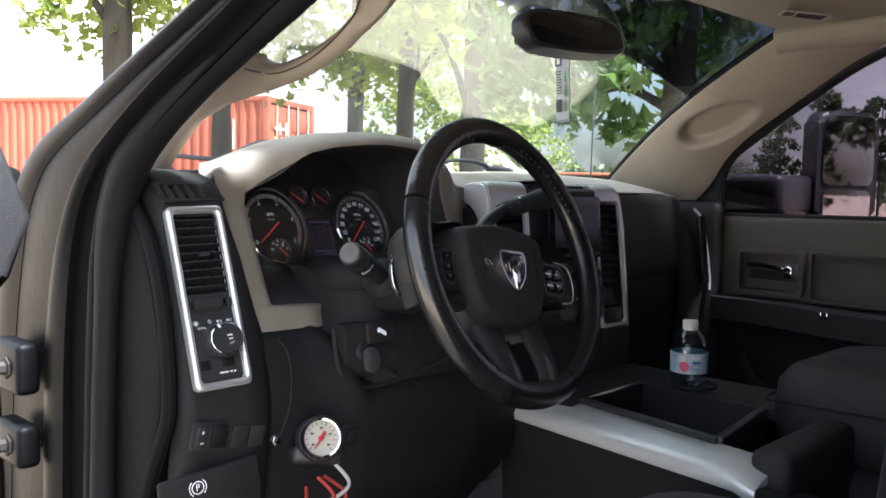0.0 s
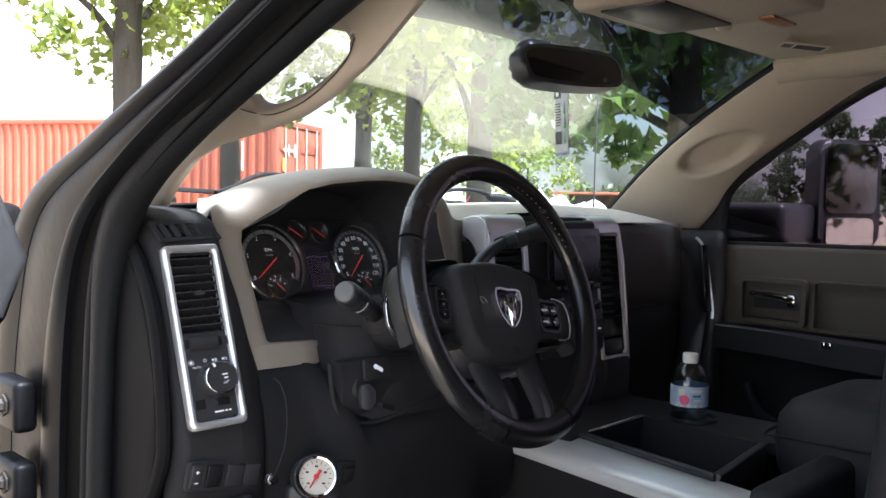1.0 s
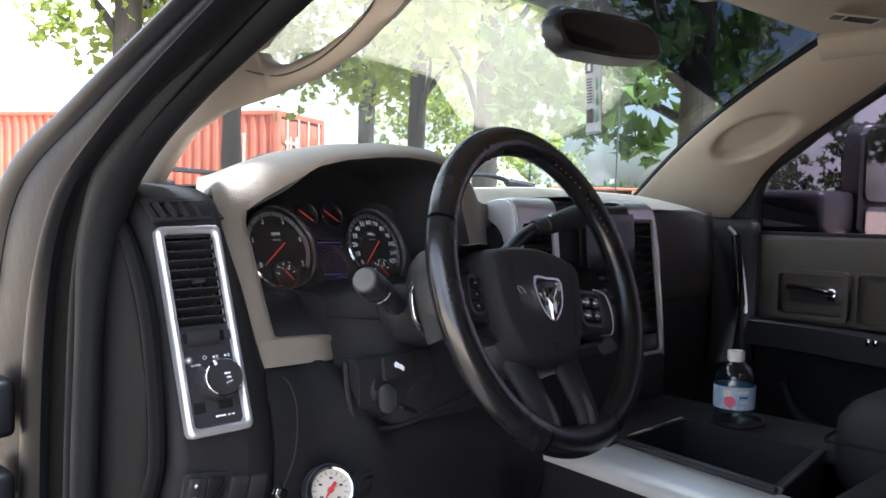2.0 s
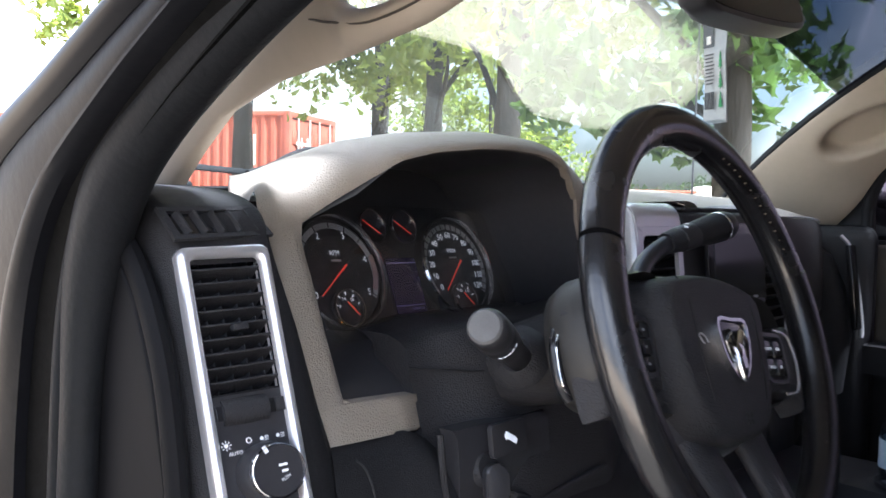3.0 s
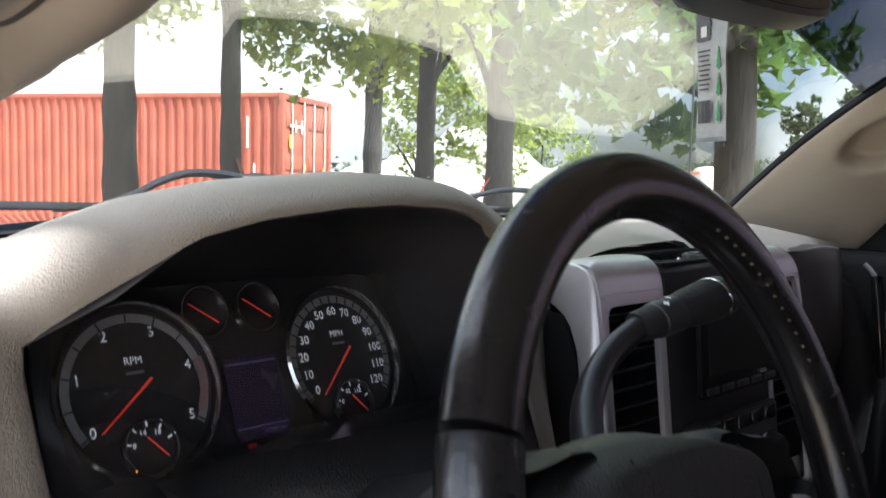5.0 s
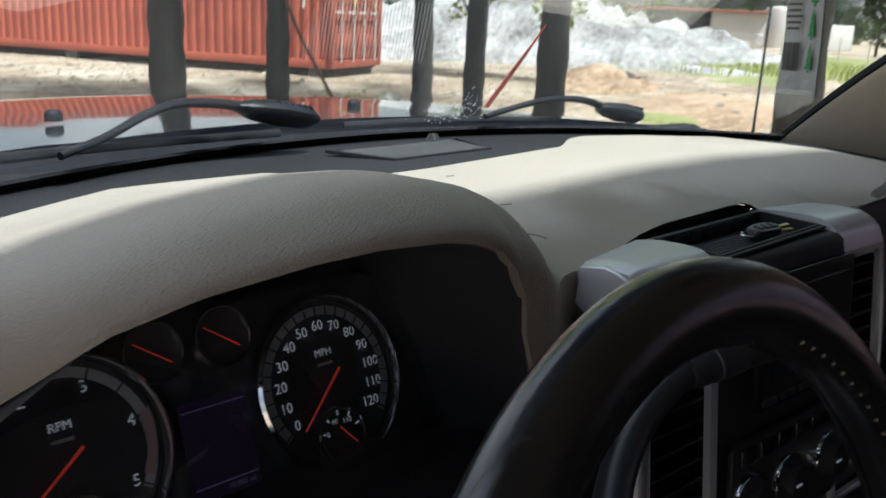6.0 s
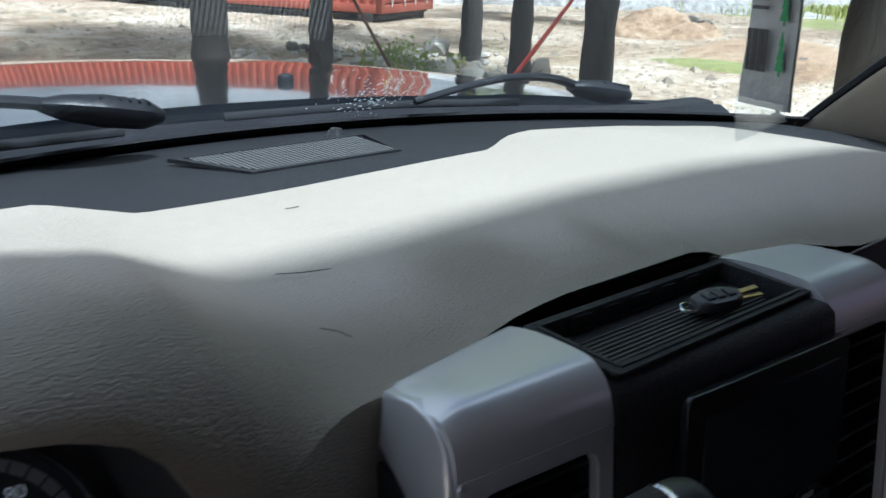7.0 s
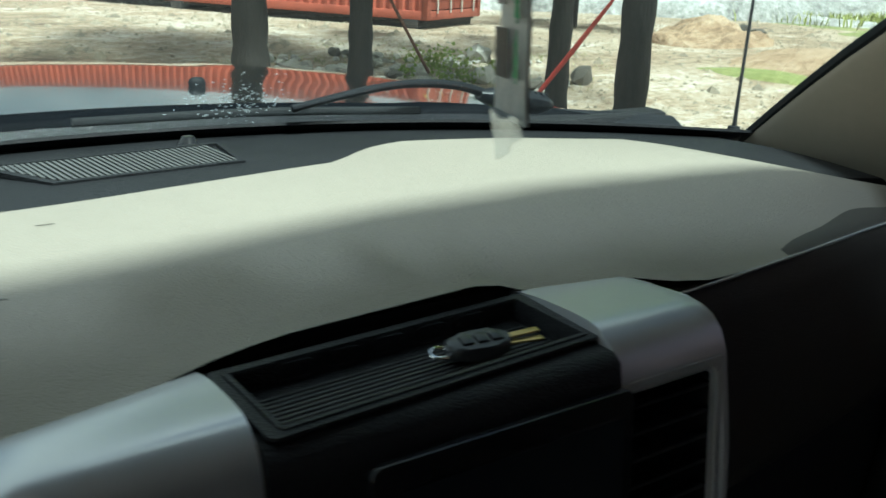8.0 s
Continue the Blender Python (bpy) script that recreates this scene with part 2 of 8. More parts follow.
def lathe(bm, profile, m, seg=32):
    """A turned body: (radius, height) pairs about the local z of m."""
    rows = [[m @ Vector((r * math.cos(2 * math.pi * k / seg), r * math.sin(2 * math.pi * k / seg), h)) for k in range(seg)] for r, h in profile]
    vs = grid(bm, rows, close=True)
    if profile[0][0] > 1e-5 and profile[-1][0] > 1e-5:
        return
    for r_, pr in ((vs[0], profile[0]), (vs[-1], profile[-1])):
        if pr[0] > 1e-5:
            bm.faces.new(r_)


def basis(at, xdir, up):
    """A pose whose x and y follow the two directions."""
    x = Vector(xdir).normalized()
    z = x.cross(Vector(up)).normalized()
    y = z.cross(x)
    return Matrix.Translation(at) @ Matrix((x, y, z)).transposed().to_4x4()


def rounded(w, h, r, n=5):
    """A rounded rectangle as (x, y) pairs."""
    out = []
    for cx, cy, a in ((w / 2 - r, h / 2 - r, 0), (-w / 2 + r, h / 2 - r, 90), (-w / 2 + r, -h / 2 + r, 180), (w / 2 - r, -h / 2 + r, 270)):
        out += [(cx + r * math.cos(radians(a + 90 * k / n)), cy + r * math.sin(radians(a + 90 * k / n))) for k in range(n + 1)]
    return out


def frame_ring(bm, m, outer, inner, depth, z0=0.0):
    """A flat ring between two outlines with the same count, with depth along the local z."""
    def loop(o, z):
        return [m @ Vector((x, y, z)) for x, y in o]
    grid(bm, [[p for p in r] for r in (loop(outer, z0), loop(outer, z0 + depth), loop(inner, z0 + depth), loop(inner, z0), loop(outer, z0))], close=True)


def text_mesh(s, size, m, material, bold=0.0):
    """Letters as flat raised metal, centred on m."""
    cu = bpy.data.curves.new("letters", "FONT")
    cu.body, cu.size, cu.align_x, cu.align_y, cu.extrude, cu.offset = s, size, "CENTER", "CENTER", size * 0.01, bold * size
    cu.resolution_u = 2
    ob = bpy.data.objects.new("letters", cu)
    scene.collection.objects.link(ob)
    me = bpy.data.meshes.new_from_object(ob.evaluated_get(bpy.context.evaluated_depsgraph_get()))
    bpy.data.objects.remove(ob)
    bpy.data.curves.remove(cu)
    me.transform(m)
    me.materials.clear()
    me.materials.append(material)
    return me


def flat_bar(bm, m, x, y, w, h, t=0.0006, z=0.0):
    box(bm, m @ Vector((x, y, z + t / 2)), (w, h, t), m.to_3x3())


def lerp(a, b, t):
    return a + (b - a) * t


def interp(table, x):
    if x <= table[0][0]:
        return table[0][1]
    for (a, va), (b, vb) in zip(table, table[1:]):
        if x <= b:
            return lerp(va, vb, (x - a) / (b - a))
    return table[-1][1]


def smooth(t):
    t = max(0.0, min(1.0, t))
    return t * t * (3 - 2 * t)


# ---- outdoors ----
def gravel_mat(name, stops):
    """Packed gravel: wide drifts of tone, ruts of bare earth and a coarse speckle of stone."""
    m = mat(name, (0.4, 0.35, 0.28), 0.95, bump=1.0, bump_scale=9)
    nt, n = m.node_tree, m.node_tree.nodes
    tc = n.new("ShaderNodeTexCoord")
    total = None
    for scale, detail, weight, stretch in ((0.22, 3, 0.9, (1, 1, 1)), (0.9, 8, 1.3, (0.7, 1.5, 1)), (7.0, 6, 1.1, (1, 1, 1)), (26.0, 3, 0.8, (1, 1, 1))):
        t, mp_, w = n.new("ShaderNodeTexNoise"), n.new("ShaderNodeMapping"), n.new("ShaderNodeMath")
        t.inputs["Scale"].default_value, t.inputs["Detail"].default_value, t.inputs["Roughness"].default_value = scale, detail, 0.65
        mp_.inputs["Scale"].default_value = stretch
        w.operation, w.inputs[1].default_value = "MULTIPLY_ADD", weight
        w.inputs[2].default_value = -0.5 * weight
        nt.links.new(tc.outputs["Object"], mp_.inputs["Vector"])
        nt.links.new(mp_.outputs["Vector"], t.inputs["Vector"])
        nt.links.new(t.outputs["Fac"], w.inputs[0])
        if total is not None:
            a = n.new("ShaderNodeMath")
            nt.links.new(total, a.inputs[0])
            nt.links.new(w.outputs["Value"], a.inputs[1])
            total = a.outputs["Value"]
        else:
            total = w.outputs["Value"]
    ramp = n.new("ShaderNodeValToRGB")
    mr = n.new("ShaderNodeMapRange")
    mr.inputs["From Min"].default_value, mr.inputs["From Max"].default_value = -0.55, 0.55
    nt.links.new(total, mr.inputs["Value"])
    nt.links.new(mr.outputs["Result"], ramp.inputs["Fac"])
    el = ramp.color_ramp.elements
    while len(el) < len(stops):
        el.new(0.5)
    for e, (at, c) in zip(el, stops):
        e.position, e.color = at, (*c, 1)
    nt.links.new(ramp.outputs["Color"], n["Principled BSDF"].inputs["Base Color"])
    return m


GRAVEL = gravel_mat("pale_gravel_soil", [(0.12, (0.10, 0.072, 0.045)), (0.36, (0.25, 0.18, 0.115)), (0.55, (0.355, 0.285, 0.205)), (0.85, (0.51, 0.465, 0.395))])
STONE_TAN = mat("tan_gravel_stone", (0.27, 0.225, 0.165), 0.9, var=0.35, scale=3, bump=0.6, bump_scale=30, island=True)
STONE_DARK = mat("dark_broken_stone", (0.13, 0.115, 0.095), 0.9, var=0.3, scale=4, bump=0.6, bump_scale=30, per_object=0.3)
STONE = mat("limestone_rubble", (0.44, 0.41, 0.36), 0.9, var=0.25, scale=3, bump=0.6, bump_scale=30, island=True, per_object=0.3)
RUBBLE = gravel_mat("grey_white_rubble_heap", [(0.15, (0.08, 0.077, 0.07)), (0.40, (0.23, 0.22, 0.205)), (0.60, (0.35, 0.34, 0.32)), (0.85, (0.55, 0.54, 0.51))])
DIRT = gravel_mat("brown_dirt", [(0.15, (0.13, 0.085, 0.05)), (0.45, (0.30, 0.20, 0.12)), (0.85, (0.45, 0.36, 0.26))])
GRASS = mat("sunlit_grass", (0.30, 0.32, 0.10), 0.85, var=0.35, scale=1.5, island=True, per_object=0.35)
FIELD = mat("grass_field", (0.15, 0.20, 0.05), 0.9, var=0.35, scale=0.4, bump=0.8, bump_scale=6, base2=(0.28, 0.27, 0.10))
BARK = mat("grey_brown_bark", (0.036, 0.032, 0.028), 0.95, var=0.4, scale=6, bump=1.0, bump_scale=28, stretch=(1, 1, 0.22))
RED_STEEL = mat("rust_red_container_paint", (0.36, 0.085, 0.052), 0.6, var=0.18, scale=1.6, bump=0.05, bump_scale=60, base2=(0.47, 0.115, 0.065))
RED_DARK = mat("dull_red_container_paint", (0.30, 0.062, 0.036), 0.65, var=0.3, scale=2.4, base2=(0.36, 0.10, 0.06))
STEEL_DARK = mat("dark_underframe_steel", (0.03, 0.025, 0.022), 0.8, var=0.3, scale=4)
GALV = mat("galvanised_rod", (0.55, 0.5, 0.45), 0.5, metal=0.4, var=0.15, scale=8)
LETTER_WHITE = mat("faded_white_paint", (0.72, 0.70, 0.66), 0.7, var=0.1, scale=6)
YELLOW_TAG = mat("yellow_placard", (0.65, 0.42, 0.05), 0.6, var=0.1, scale=10)
CONCRETE = mat("pale_block_wall", (0.50, 0.48, 0.44), 0.9, var=0.1, scale=1.5)
ROOF_RED = mat("rusty_sheet_roof", (0.30, 0.10, 0.06), 0.7, var=0.2, scale=2)
# dark tone that paints the shade inside the far shed's open bay
SHADOWY = mat("shed_bay_shade", (0.06, 0.05, 0.045), 0.9, var=0.3, scale=1.5)
STRAP = mat("red_webbing_strap", (0.36, 0.035, 0.025), 0.7, var=0.2, scale=20)
ROPE = mat("brown_rope", (0.12, 0.06, 0.04), 0.9, var=0.2, scale=30)


def leaf_mat(name, base, light):
    m = mat(name, base, 0.5, var=0.3, scale=1.3, island=True, per_object=0.35)
    nt, n = m.node_tree, m.node_tree.nodes
    tr, mx = n.new("ShaderNodeBsdfTranslucent"), n.new("ShaderNodeMixShader")
    tr.inputs["Color"].default_value = (*light, 1)
    mx.inputs["Fac"].default_value = 0.45
    nt.links.new(n["Principled BSDF"].outputs["BSDF"], mx.inputs[1])
    nt.links.new(tr.outputs["BSDF"], mx.inputs[2])
    nt.links.new(mx.outputs["Shader"], n["Material Output"].inputs["Surface"])
    return m


LEAF = leaf_mat("green_oak_leaf", (0.082, 0.12, 0.028), (0.30, 0.36, 0.06))
LEAF_DARK = leaf_mat("deep_green_leaf", (0.045, 0.085, 0.03), (0.14, 0.24, 0.06))
LEAF_WEED = leaf_mat("light_green_weed", (0.15, 0.20, 0.045), (0.36, 0.44, 0.10))
NEEDLES = leaf_mat("far_pine_green", (0.035, 0.055, 0.025), (0.06, 0.09, 0.03))


def ground_z(x, y):
    d = math.hypot(x - 1, y - 1)
    az = math.degrees(math.atan2(x - 1, y - 1))
    z = 0.52 * smooth((d - 7) / 9) * smooth((az + 50) / 50) * smooth((115 - az) / 45) * (1 - smooth((d - 24) / 25))
    return z + 0.05 * noise.noise(Vector((x * 0.35, y * 0.35, 0))) * smooth((d - 3) / 4)


rng = random.Random(7)
bm = bmesh.new()
rows = []
for r in [0.01, 2, 4] + [5 + 0.8 * k for k in range(36)] + [36, 42, 50, 62, 80, 110, 160, 250, 420, 800, 1800]:
    rows.append([(1 + r * math.sin(2 * math.pi * k / 96), 1 + r * math.cos(2 * math.pi * k / 96),
                  ground_z(1 + r * math.sin(2 * math.pi * k / 96), 1 + r * math.cos(2 * math.pi * k / 96))) for k in range(96)])
grid(bm, rows, close=True)
single("ground", bm, GRAVEL, "pale sandy gravel yard with scattered stones", "ground", kind="structure")


def patch(name, cx, cy, rx, ry, turn, material, label, lift=0.03, bump=0.05):
    """An uneven sheet that lies on the ground, its rim sunk into it."""
    bm = bmesh.new()
    rows = []
    for i in range(9):
        q = i / 8
        row = []
        for k in range(40):
            a = 2 * math.pi * k / 40
            w = q * (1 + 0.25 * noise.noise(Vector((math.cos(a) * 2, math.sin(a) * 2, cx))))
            u, v = rx * w * math.cos(a), ry * w * math.sin(a)
            x, y = cx + u * math.cos(turn) - v * math.sin(turn), cy + u * math.sin(turn) + v * math.cos(turn)
            row.append((x, y, ground_z(x, y) + (lift + bump * noise.noise(Vector((x * 0.7, y * 0.7, 5)))) * (1 - q ** 3) - 0.02 * q))
        rows.append(row)
    grid(bm, rows, close=True)
    return single(name, bm, material, label, "grass" if material is FIELD else "soil", kind="structure")


patch("grass_field", 42, 24, 26, 12, 0.55, FIELD, "green and yellow rough grass beyond the gravel yard", 0.08)
patch("grass_field", 60, 8, 30, 10, 0.0, FIELD, "dry yellow grass beside the yard", 0.08)
# the sheet round the truck is unseen, added dark to weaken bounced light
patch("unseen_dark_ground", 0.6, 0.6, 5.0, 5.0, 0.0, mat("low_bounce_ground", (0.055, 0.048, 0.038), 0.95, var=0.3, scale=2, bump=0.6, bump_scale=20), "dark unseen ground added round the truck to cut bounced light", 0.03, 0.01)
patch("gravel_strip", 22.6, 16.2, 2.6, 1.0, -1.1, RUBBLE, "pale strip of crushed stone across the yard", 0.22, 0.08)
patch("grass_patch", 11.8, 9.0, 1.0, 0.38, -1.3, FIELD, "patch of short green grass on the dirt", 0.09, 0.05)
patch("dirt_bank", 13.5, 9.2, 2.6, 1.3, 0.5, DIRT, "orange brown eroded dirt bank", 0.1, 0.1)


def mound(name, cx, cy, rx, ry, h, turn, material, label, seed, rough=0.14):
    bm = bmesh.new()
    rows = []
    for i in range(26):
        q = i / 25
        row = []
        for k in range(64):
            a = 2 * math.pi * k / 64
            wob = 1 + 0.22 * noise.noise(Vector((math.cos(a) * 1.7, math.sin(a) * 1.7, seed)))
            u, v = rx * q * wob * math.cos(a), ry * q * wob * math.sin(a)
            x, y = cx + u * math.cos(turn) - v * math.sin(turn), cy + u * math.sin(turn) + v * math.cos(turn)
            z = h * (1 - q) ** 0.9 * (1 + 0.35 * noise.noise(Vector((x * 0.28, y * 0.28, seed))))
            z += rough * noise.noise(Vector((x * 1.6, y * 1.6, seed))) + rough * 0.5 * noise.noise(Vector((x * 4, y * 4, seed)))
            row.append((x, y, ground_z(x, y) + (z if q < 1 else -0.1)))
        rows.append(row)
    grid(bm, rows, close=True)
    return single(name, bm, material, label, "gravel heap", kind="stuff", angle=70)


mound("gravel_heap", 21.0, 21.5, 8.0, 4.0, 3.0, -0.6, RUBBLE, "tall heap of grey white crushed stone", 3.1, 0.5)
mound("gravel_heap", 27.5, 22.0, 7.0, 3.5, 2.2, -0.5, RUBBLE, "long heap of pale crushed concrete", 8.4, 0.5)
mound("dirt_heap", 14.6, 12.3, 1.7, 1.1, 0.42, 0.2, DIRT, "low mound of brown dirt with thin grass", 5.2, 0.2)


def rock(bm, c, s, seed):
    r = bmesh.ops.create_icosphere(bm, subdivisions=1, radius=1.0)
    k = Vector((s * rng.uniform(0.7, 1.3), s * rng.uniform(0.7, 1.3), s * rng.uniform(0.5, 0.85)))
    rot = Euler((rng.uniform(0, 6), rng.uniform(0, 6), rng.uniform(0, 6))).to_matrix()
    for v in r["verts"]:
        p = rot @ v.co
        p *= 1 + 0.35 * noise.noise(p * 1.3 + Vector((seed, 0, 0)))
        v.co = Vector(c) + Vector((p.x * k.x, p.y * k.y, p.z * k.z))


def yard_point(az0, az1, d0, d1):
    a, d = radians(rng.uniform(az0, az1)), rng.uniform(d0, d1)
    return 1 + d * math.sin(a), 1 + d * math.cos(a)


# loose stones on the yard
vs, fs = [], []
for i in range(9000):
    x, y = yard_point(4, 66, 6, 30)
    s = rng.uniform(0.015, 0.055) * (2.4 if rng.random() < 0.07 else 1)
    z = ground_z(x, y)
    b = len(vs)
    ang = rng.uniform(0, 6.28)
    for k in range(4):
        a = ang + k * math.pi / 2 + rng.uniform(-0.3, 0.3)
        vs.append((x + s * math.cos(a), y + s * math.sin(a), z - 0.01))
    vs.append((x + s * rng.uniform(-0.3, 0.3), y + s * rng.uniform(-0.3, 0.3), z + s * rng.uniform(0.4, 0.8)))
    fs += [(b + k, b + (k + 1) % 4, b + 4) for k in range(4)]
me = bpy.data.meshes.new("loose_stones")
me.from_pydata(vs, [], fs)
me.materials.append(STONE_TAN)
tagged(new("loose_stones", me), "scattered grey and tan stones lying on the gravel", "stones", kind="stuff")

BOULDERS = [(24.6, 11.6, 0.25, 0), (26.3, 11.5, 0.18, 0), (27.5, 11.9, 0.16, 0), (30.1, 11.3, 0.14, 0), (32.2, 12.2, 0.11, 0), (36.2, 13.3, 0.25, 0), (36.7, 11.8, 0.22, 0), (32.1, 11.0, 0.13, 0), (40.0, 11.5, 0.16, 1),
            (42.8, 12.0, 0.21, 1), (23.6, 11.9, 0.09, 0), (21.0, 12.0, 0.10, 0), (27.2, 13.3, 0.15, 1), (28.0, 13.2, 0.12, 1), (29.2, 12.3, 0.13, 1), (25.4, 12.3, 0.09, 0), (38.6, 11.6, 0.15, 0), (31.0, 11.8, 0.12, 1),
            (52.1, 20.2, 0.22, 1), (52.9, 20.0, 0.16, 1), (51.5, 20.4, 0.20, 0), (57.6, 14.6, 0.12, 1), (58.6, 14.2, 0.10, 1)]
for i, (az, d, s, dark) in enumerate(BOULDERS):
    x, y = 1 + d * math.sin(radians(az)), 1 + d * math.cos(radians(az))
    bm = bmesh.new()
    rock(bm, (x, y, ground_z(x, y) + s * 0.35), s, i * 3.7)
    bmesh.ops.subdivide_edges(bm, edges=bm.edges, cuts=1, smooth=0.2)
    single("boulder", bm, STONE_DARK if dark else STONE, "dark broken rock lying on the dirt" if dark else "pale broken boulder lying among weeds", "boulder", group="boulders by the yard edge", angle=25)


bm = bmesh.new()
for i in range(150):
    d = rng.uniform(10.2, 13.4)
    a = radians(rng.uniform(22, 43))
    x, y = 1 + d * math.sin(a), 1 + d * math.cos(a)
    s = rng.uniform(0.04, 0.13)
    rock(bm, (x, y, ground_z(x, y) + s * 0.3), s, i * 1.9)
single("rubble_stones", bm, STONE, "broken stone rubble strewn along the yard edge", "stones", kind="stuff", angle=30)


def blades(name, spots, n, h, spread, material, label, category):
    vs, fs = [], []
    for x0, y0 in spots:
        for _ in range(n):
            x, y = x0 + rng.gauss(0, spread), y0 + rng.gauss(0, spread)
            z = ground_z(x, y)
            a, hh = rng.uniform(0, 6.28), h * rng.uniform(0.4, 1.2)
            w, lean = hh * 0.06, rng.uniform(0.1, 0.6) * hh
            la = rng.uniform(0, 6.28)
            b = len(vs)
            mx, my = x + lean * 0.3 * math.cos(la), y + lean * 0.3 * math.sin(la)
            vs += [(x - w * math.cos(a), y - w * math.sin(a), z - 0.02), (x + w * math.cos(a), y + w * math.sin(a), z - 0.02),
                   (mx + w * math.cos(a), my + w * math.sin(a), z + hh * 0.55), (mx - w * math.cos(a), my - w * math.sin(a), z + hh * 0.55),
                   (x + lean * math.cos(la), y + lean * math.sin(la), z + hh)]
            fs += [(b, b + 1, b + 2, b + 3), (b + 3, b + 2, b + 4)]
    me = bpy.data.meshes.new(name)
    me.from_pydata(vs, [], fs)
    me.materials.append(material)
    return tagged(new(name, me), label, category, kind="stuff")


def polar(az, d):
    return 1 + d * math.sin(radians(az)), 1 + d * math.cos(radians(az))


blades("weed_grass", [polar(az, d) for az, d in ((32.2, 13.2), (33.3, 12.4), (34.4, 13.1), (25.1, 12.8), (39.7, 13.6), (20.3, 12.3))], 90, 0.06, 0.22, LEAF_WEED, "short green grass on the dirt", "grass")
blades("grass_tufts", [polar(rng.uniform(24, 44), rng.uniform(11.5, 14.5)) for _ in range(24)], 30, 0.055, 0.24, GRASS, "thin grass tufts along the yard edge", "grass")
blades("tall_grass", [polar(rng.uniform(51, 66), rng.uniform(26, 52)) for _ in range(220)], 45, 0.30, 0.8, GRASS, "tall yellow green grass at the field's edge", "grass")


# ---- trees ----
LEAF_SHAPE = [(0, 0), (0.22, 0.12), (0.5, 0.02), (0.38, 0.3), (0.62, 0.5), (0.3, 0.58), (0.0, 1.05), (-0.3, 0.58), (-0.62, 0.5), (-0.38, 0.3), (-0.5, 0.02), (-0.22, 0.12)]


def leaf_cloud(clumps, per, size, seed, shape=LEAF_SHAPE):
    """Leaves in hanging clumps: each leaf an outline of its own, folded at the rib."""
    r = random.Random(seed)
    vs, fs = [], []
    n = len(shape)
    for c, rad in clumps:
        for _ in range(per):
            d = Vector((r.gauss(0, 1), r.gauss(0, 1), r.gauss(0, 0.7)))
            d = d.normalized() * rad * r.random() ** 0.45
            at = Vector(c) + d
            s = size * r.uniform(0.6, 1.25)
            rot = Euler((r.uniform(1.6, 3.6), r.uniform(-0.7, 0.7), r.uniform(0, 6.28))).to_matrix()
            fold = r.uniform(0.1, 0.5)
            b = len(vs)
            for x, y in shape:
                vs.append(at + rot @ Vector((x * s, y * s, fold * abs(x) * s - 0.25 * y * y * s)))
            half = n // 2
            fs.append(tuple(b + k for k in range(0, half + 1)))
            fs.append((b,) + tuple(b + k for k in range(half, n)))
    return vs, fs


low_plants = [(polar(az, d), q) for az, d, q in ((32.2, 13.0, 0.22), (33.0, 12.6, 0.20), (33.6, 12.2, 0.22), (34.4, 12.9, 0.24), (34.9, 11.9, 0.20), (34.0, 11.6, 0.16), (36.0, 11.7, 0.18), (31.7, 11.9, 0.15), (35.4, 12.5, 0.22), (33.9, 12.5, 0.24), (37.4, 12.3, 0.16))]
vs, fs = leaf_cloud([((p[0], p[1], ground_z(*p) + q * 0.35), q) for p, q in low_plants], 42, 0.062, 31)
me = bpy.data.meshes.new("weeds")
me.from_pydata(vs, [], fs)
me.materials.append(LEAF_WEED)
tagged(new("weeds", me), "sunlit green leafy weeds growing between boulders", "weeds", kind="stuff")


def tree(x, y, r, h, clumps, per, size, label, seed, lean=(0, 0), material=None, limbs=7, taper=0.55):
    t = thing("tree", (x, y, ground_z(x, y)), label, "tree", group="trees at the yard edge")
    rr = random.Random(seed)
    z0 = ground_z(x, y) - 0.15
    bm = bmesh.new()
    path = [Vector((x + lean[0] * k + 0.05 * rr.uniform(-1, 1) * k, y + lean[1] * k + 0.05 * rr.uniform(-1, 1) * k, z0 + h * k)) for k in (0, 0.03, 0.1, 0.2, 0.35, 0.5, 0.7, 0.85, 1.0)]
    rad = [r * 1.25, r * 1.1, r, r * 0.95, r * lerp(1, taper, 0.35), r * lerp(1, taper, 0.5), r * taper, r * taper * 0.7, r * 0.15]
    sp = spline(path, 4)
    n = len(sp)
    tube(bm, sp, [interp([(i / 8, v) for i, v in enumerate(rad)], k / (n - 1)) * (1 + 0.07 * math.sin(k * 2.3 + seed)) for k in range(n)], 14)
    part("trunk", bm, BARK, t, angle=60)
    for k in range(limbs):
        c, cr = clumps[(k * 5 + 2) % len(clumps)]
        c = Vector(c)
        zb = min(max(c.z - rr.uniform(0.3, 1.5), z0 + 0.3 * h), z0 + 0.85 * h)
        kb = (zb - z0) / h
        base = Vector((x + lean[0] * kb, y + lean[1] * kb, zb))
        mid = base.lerp(c, 0.5) + Vector((rr.uniform(-0.2, 0.2), rr.uniform(-0.2, 0.2), 0.25))
        bm = bmesh.new()
        sp = spline([base, mid, c], 5)
        tube(bm, sp, [lerp(r * 0.32, 0.012, i / (len(sp) - 1)) for i in range(len(sp))], 7)
        part("limb", bm, BARK, t, angle=60)
    vs, fs = leaf_cloud(clumps, per, size, seed)
    me = bpy.data.meshes.new("crown")
    me.from_pydata(vs, [], fs)
    me.materials.append(material or LEAF)
    part("crown", me, None, t)
    return t


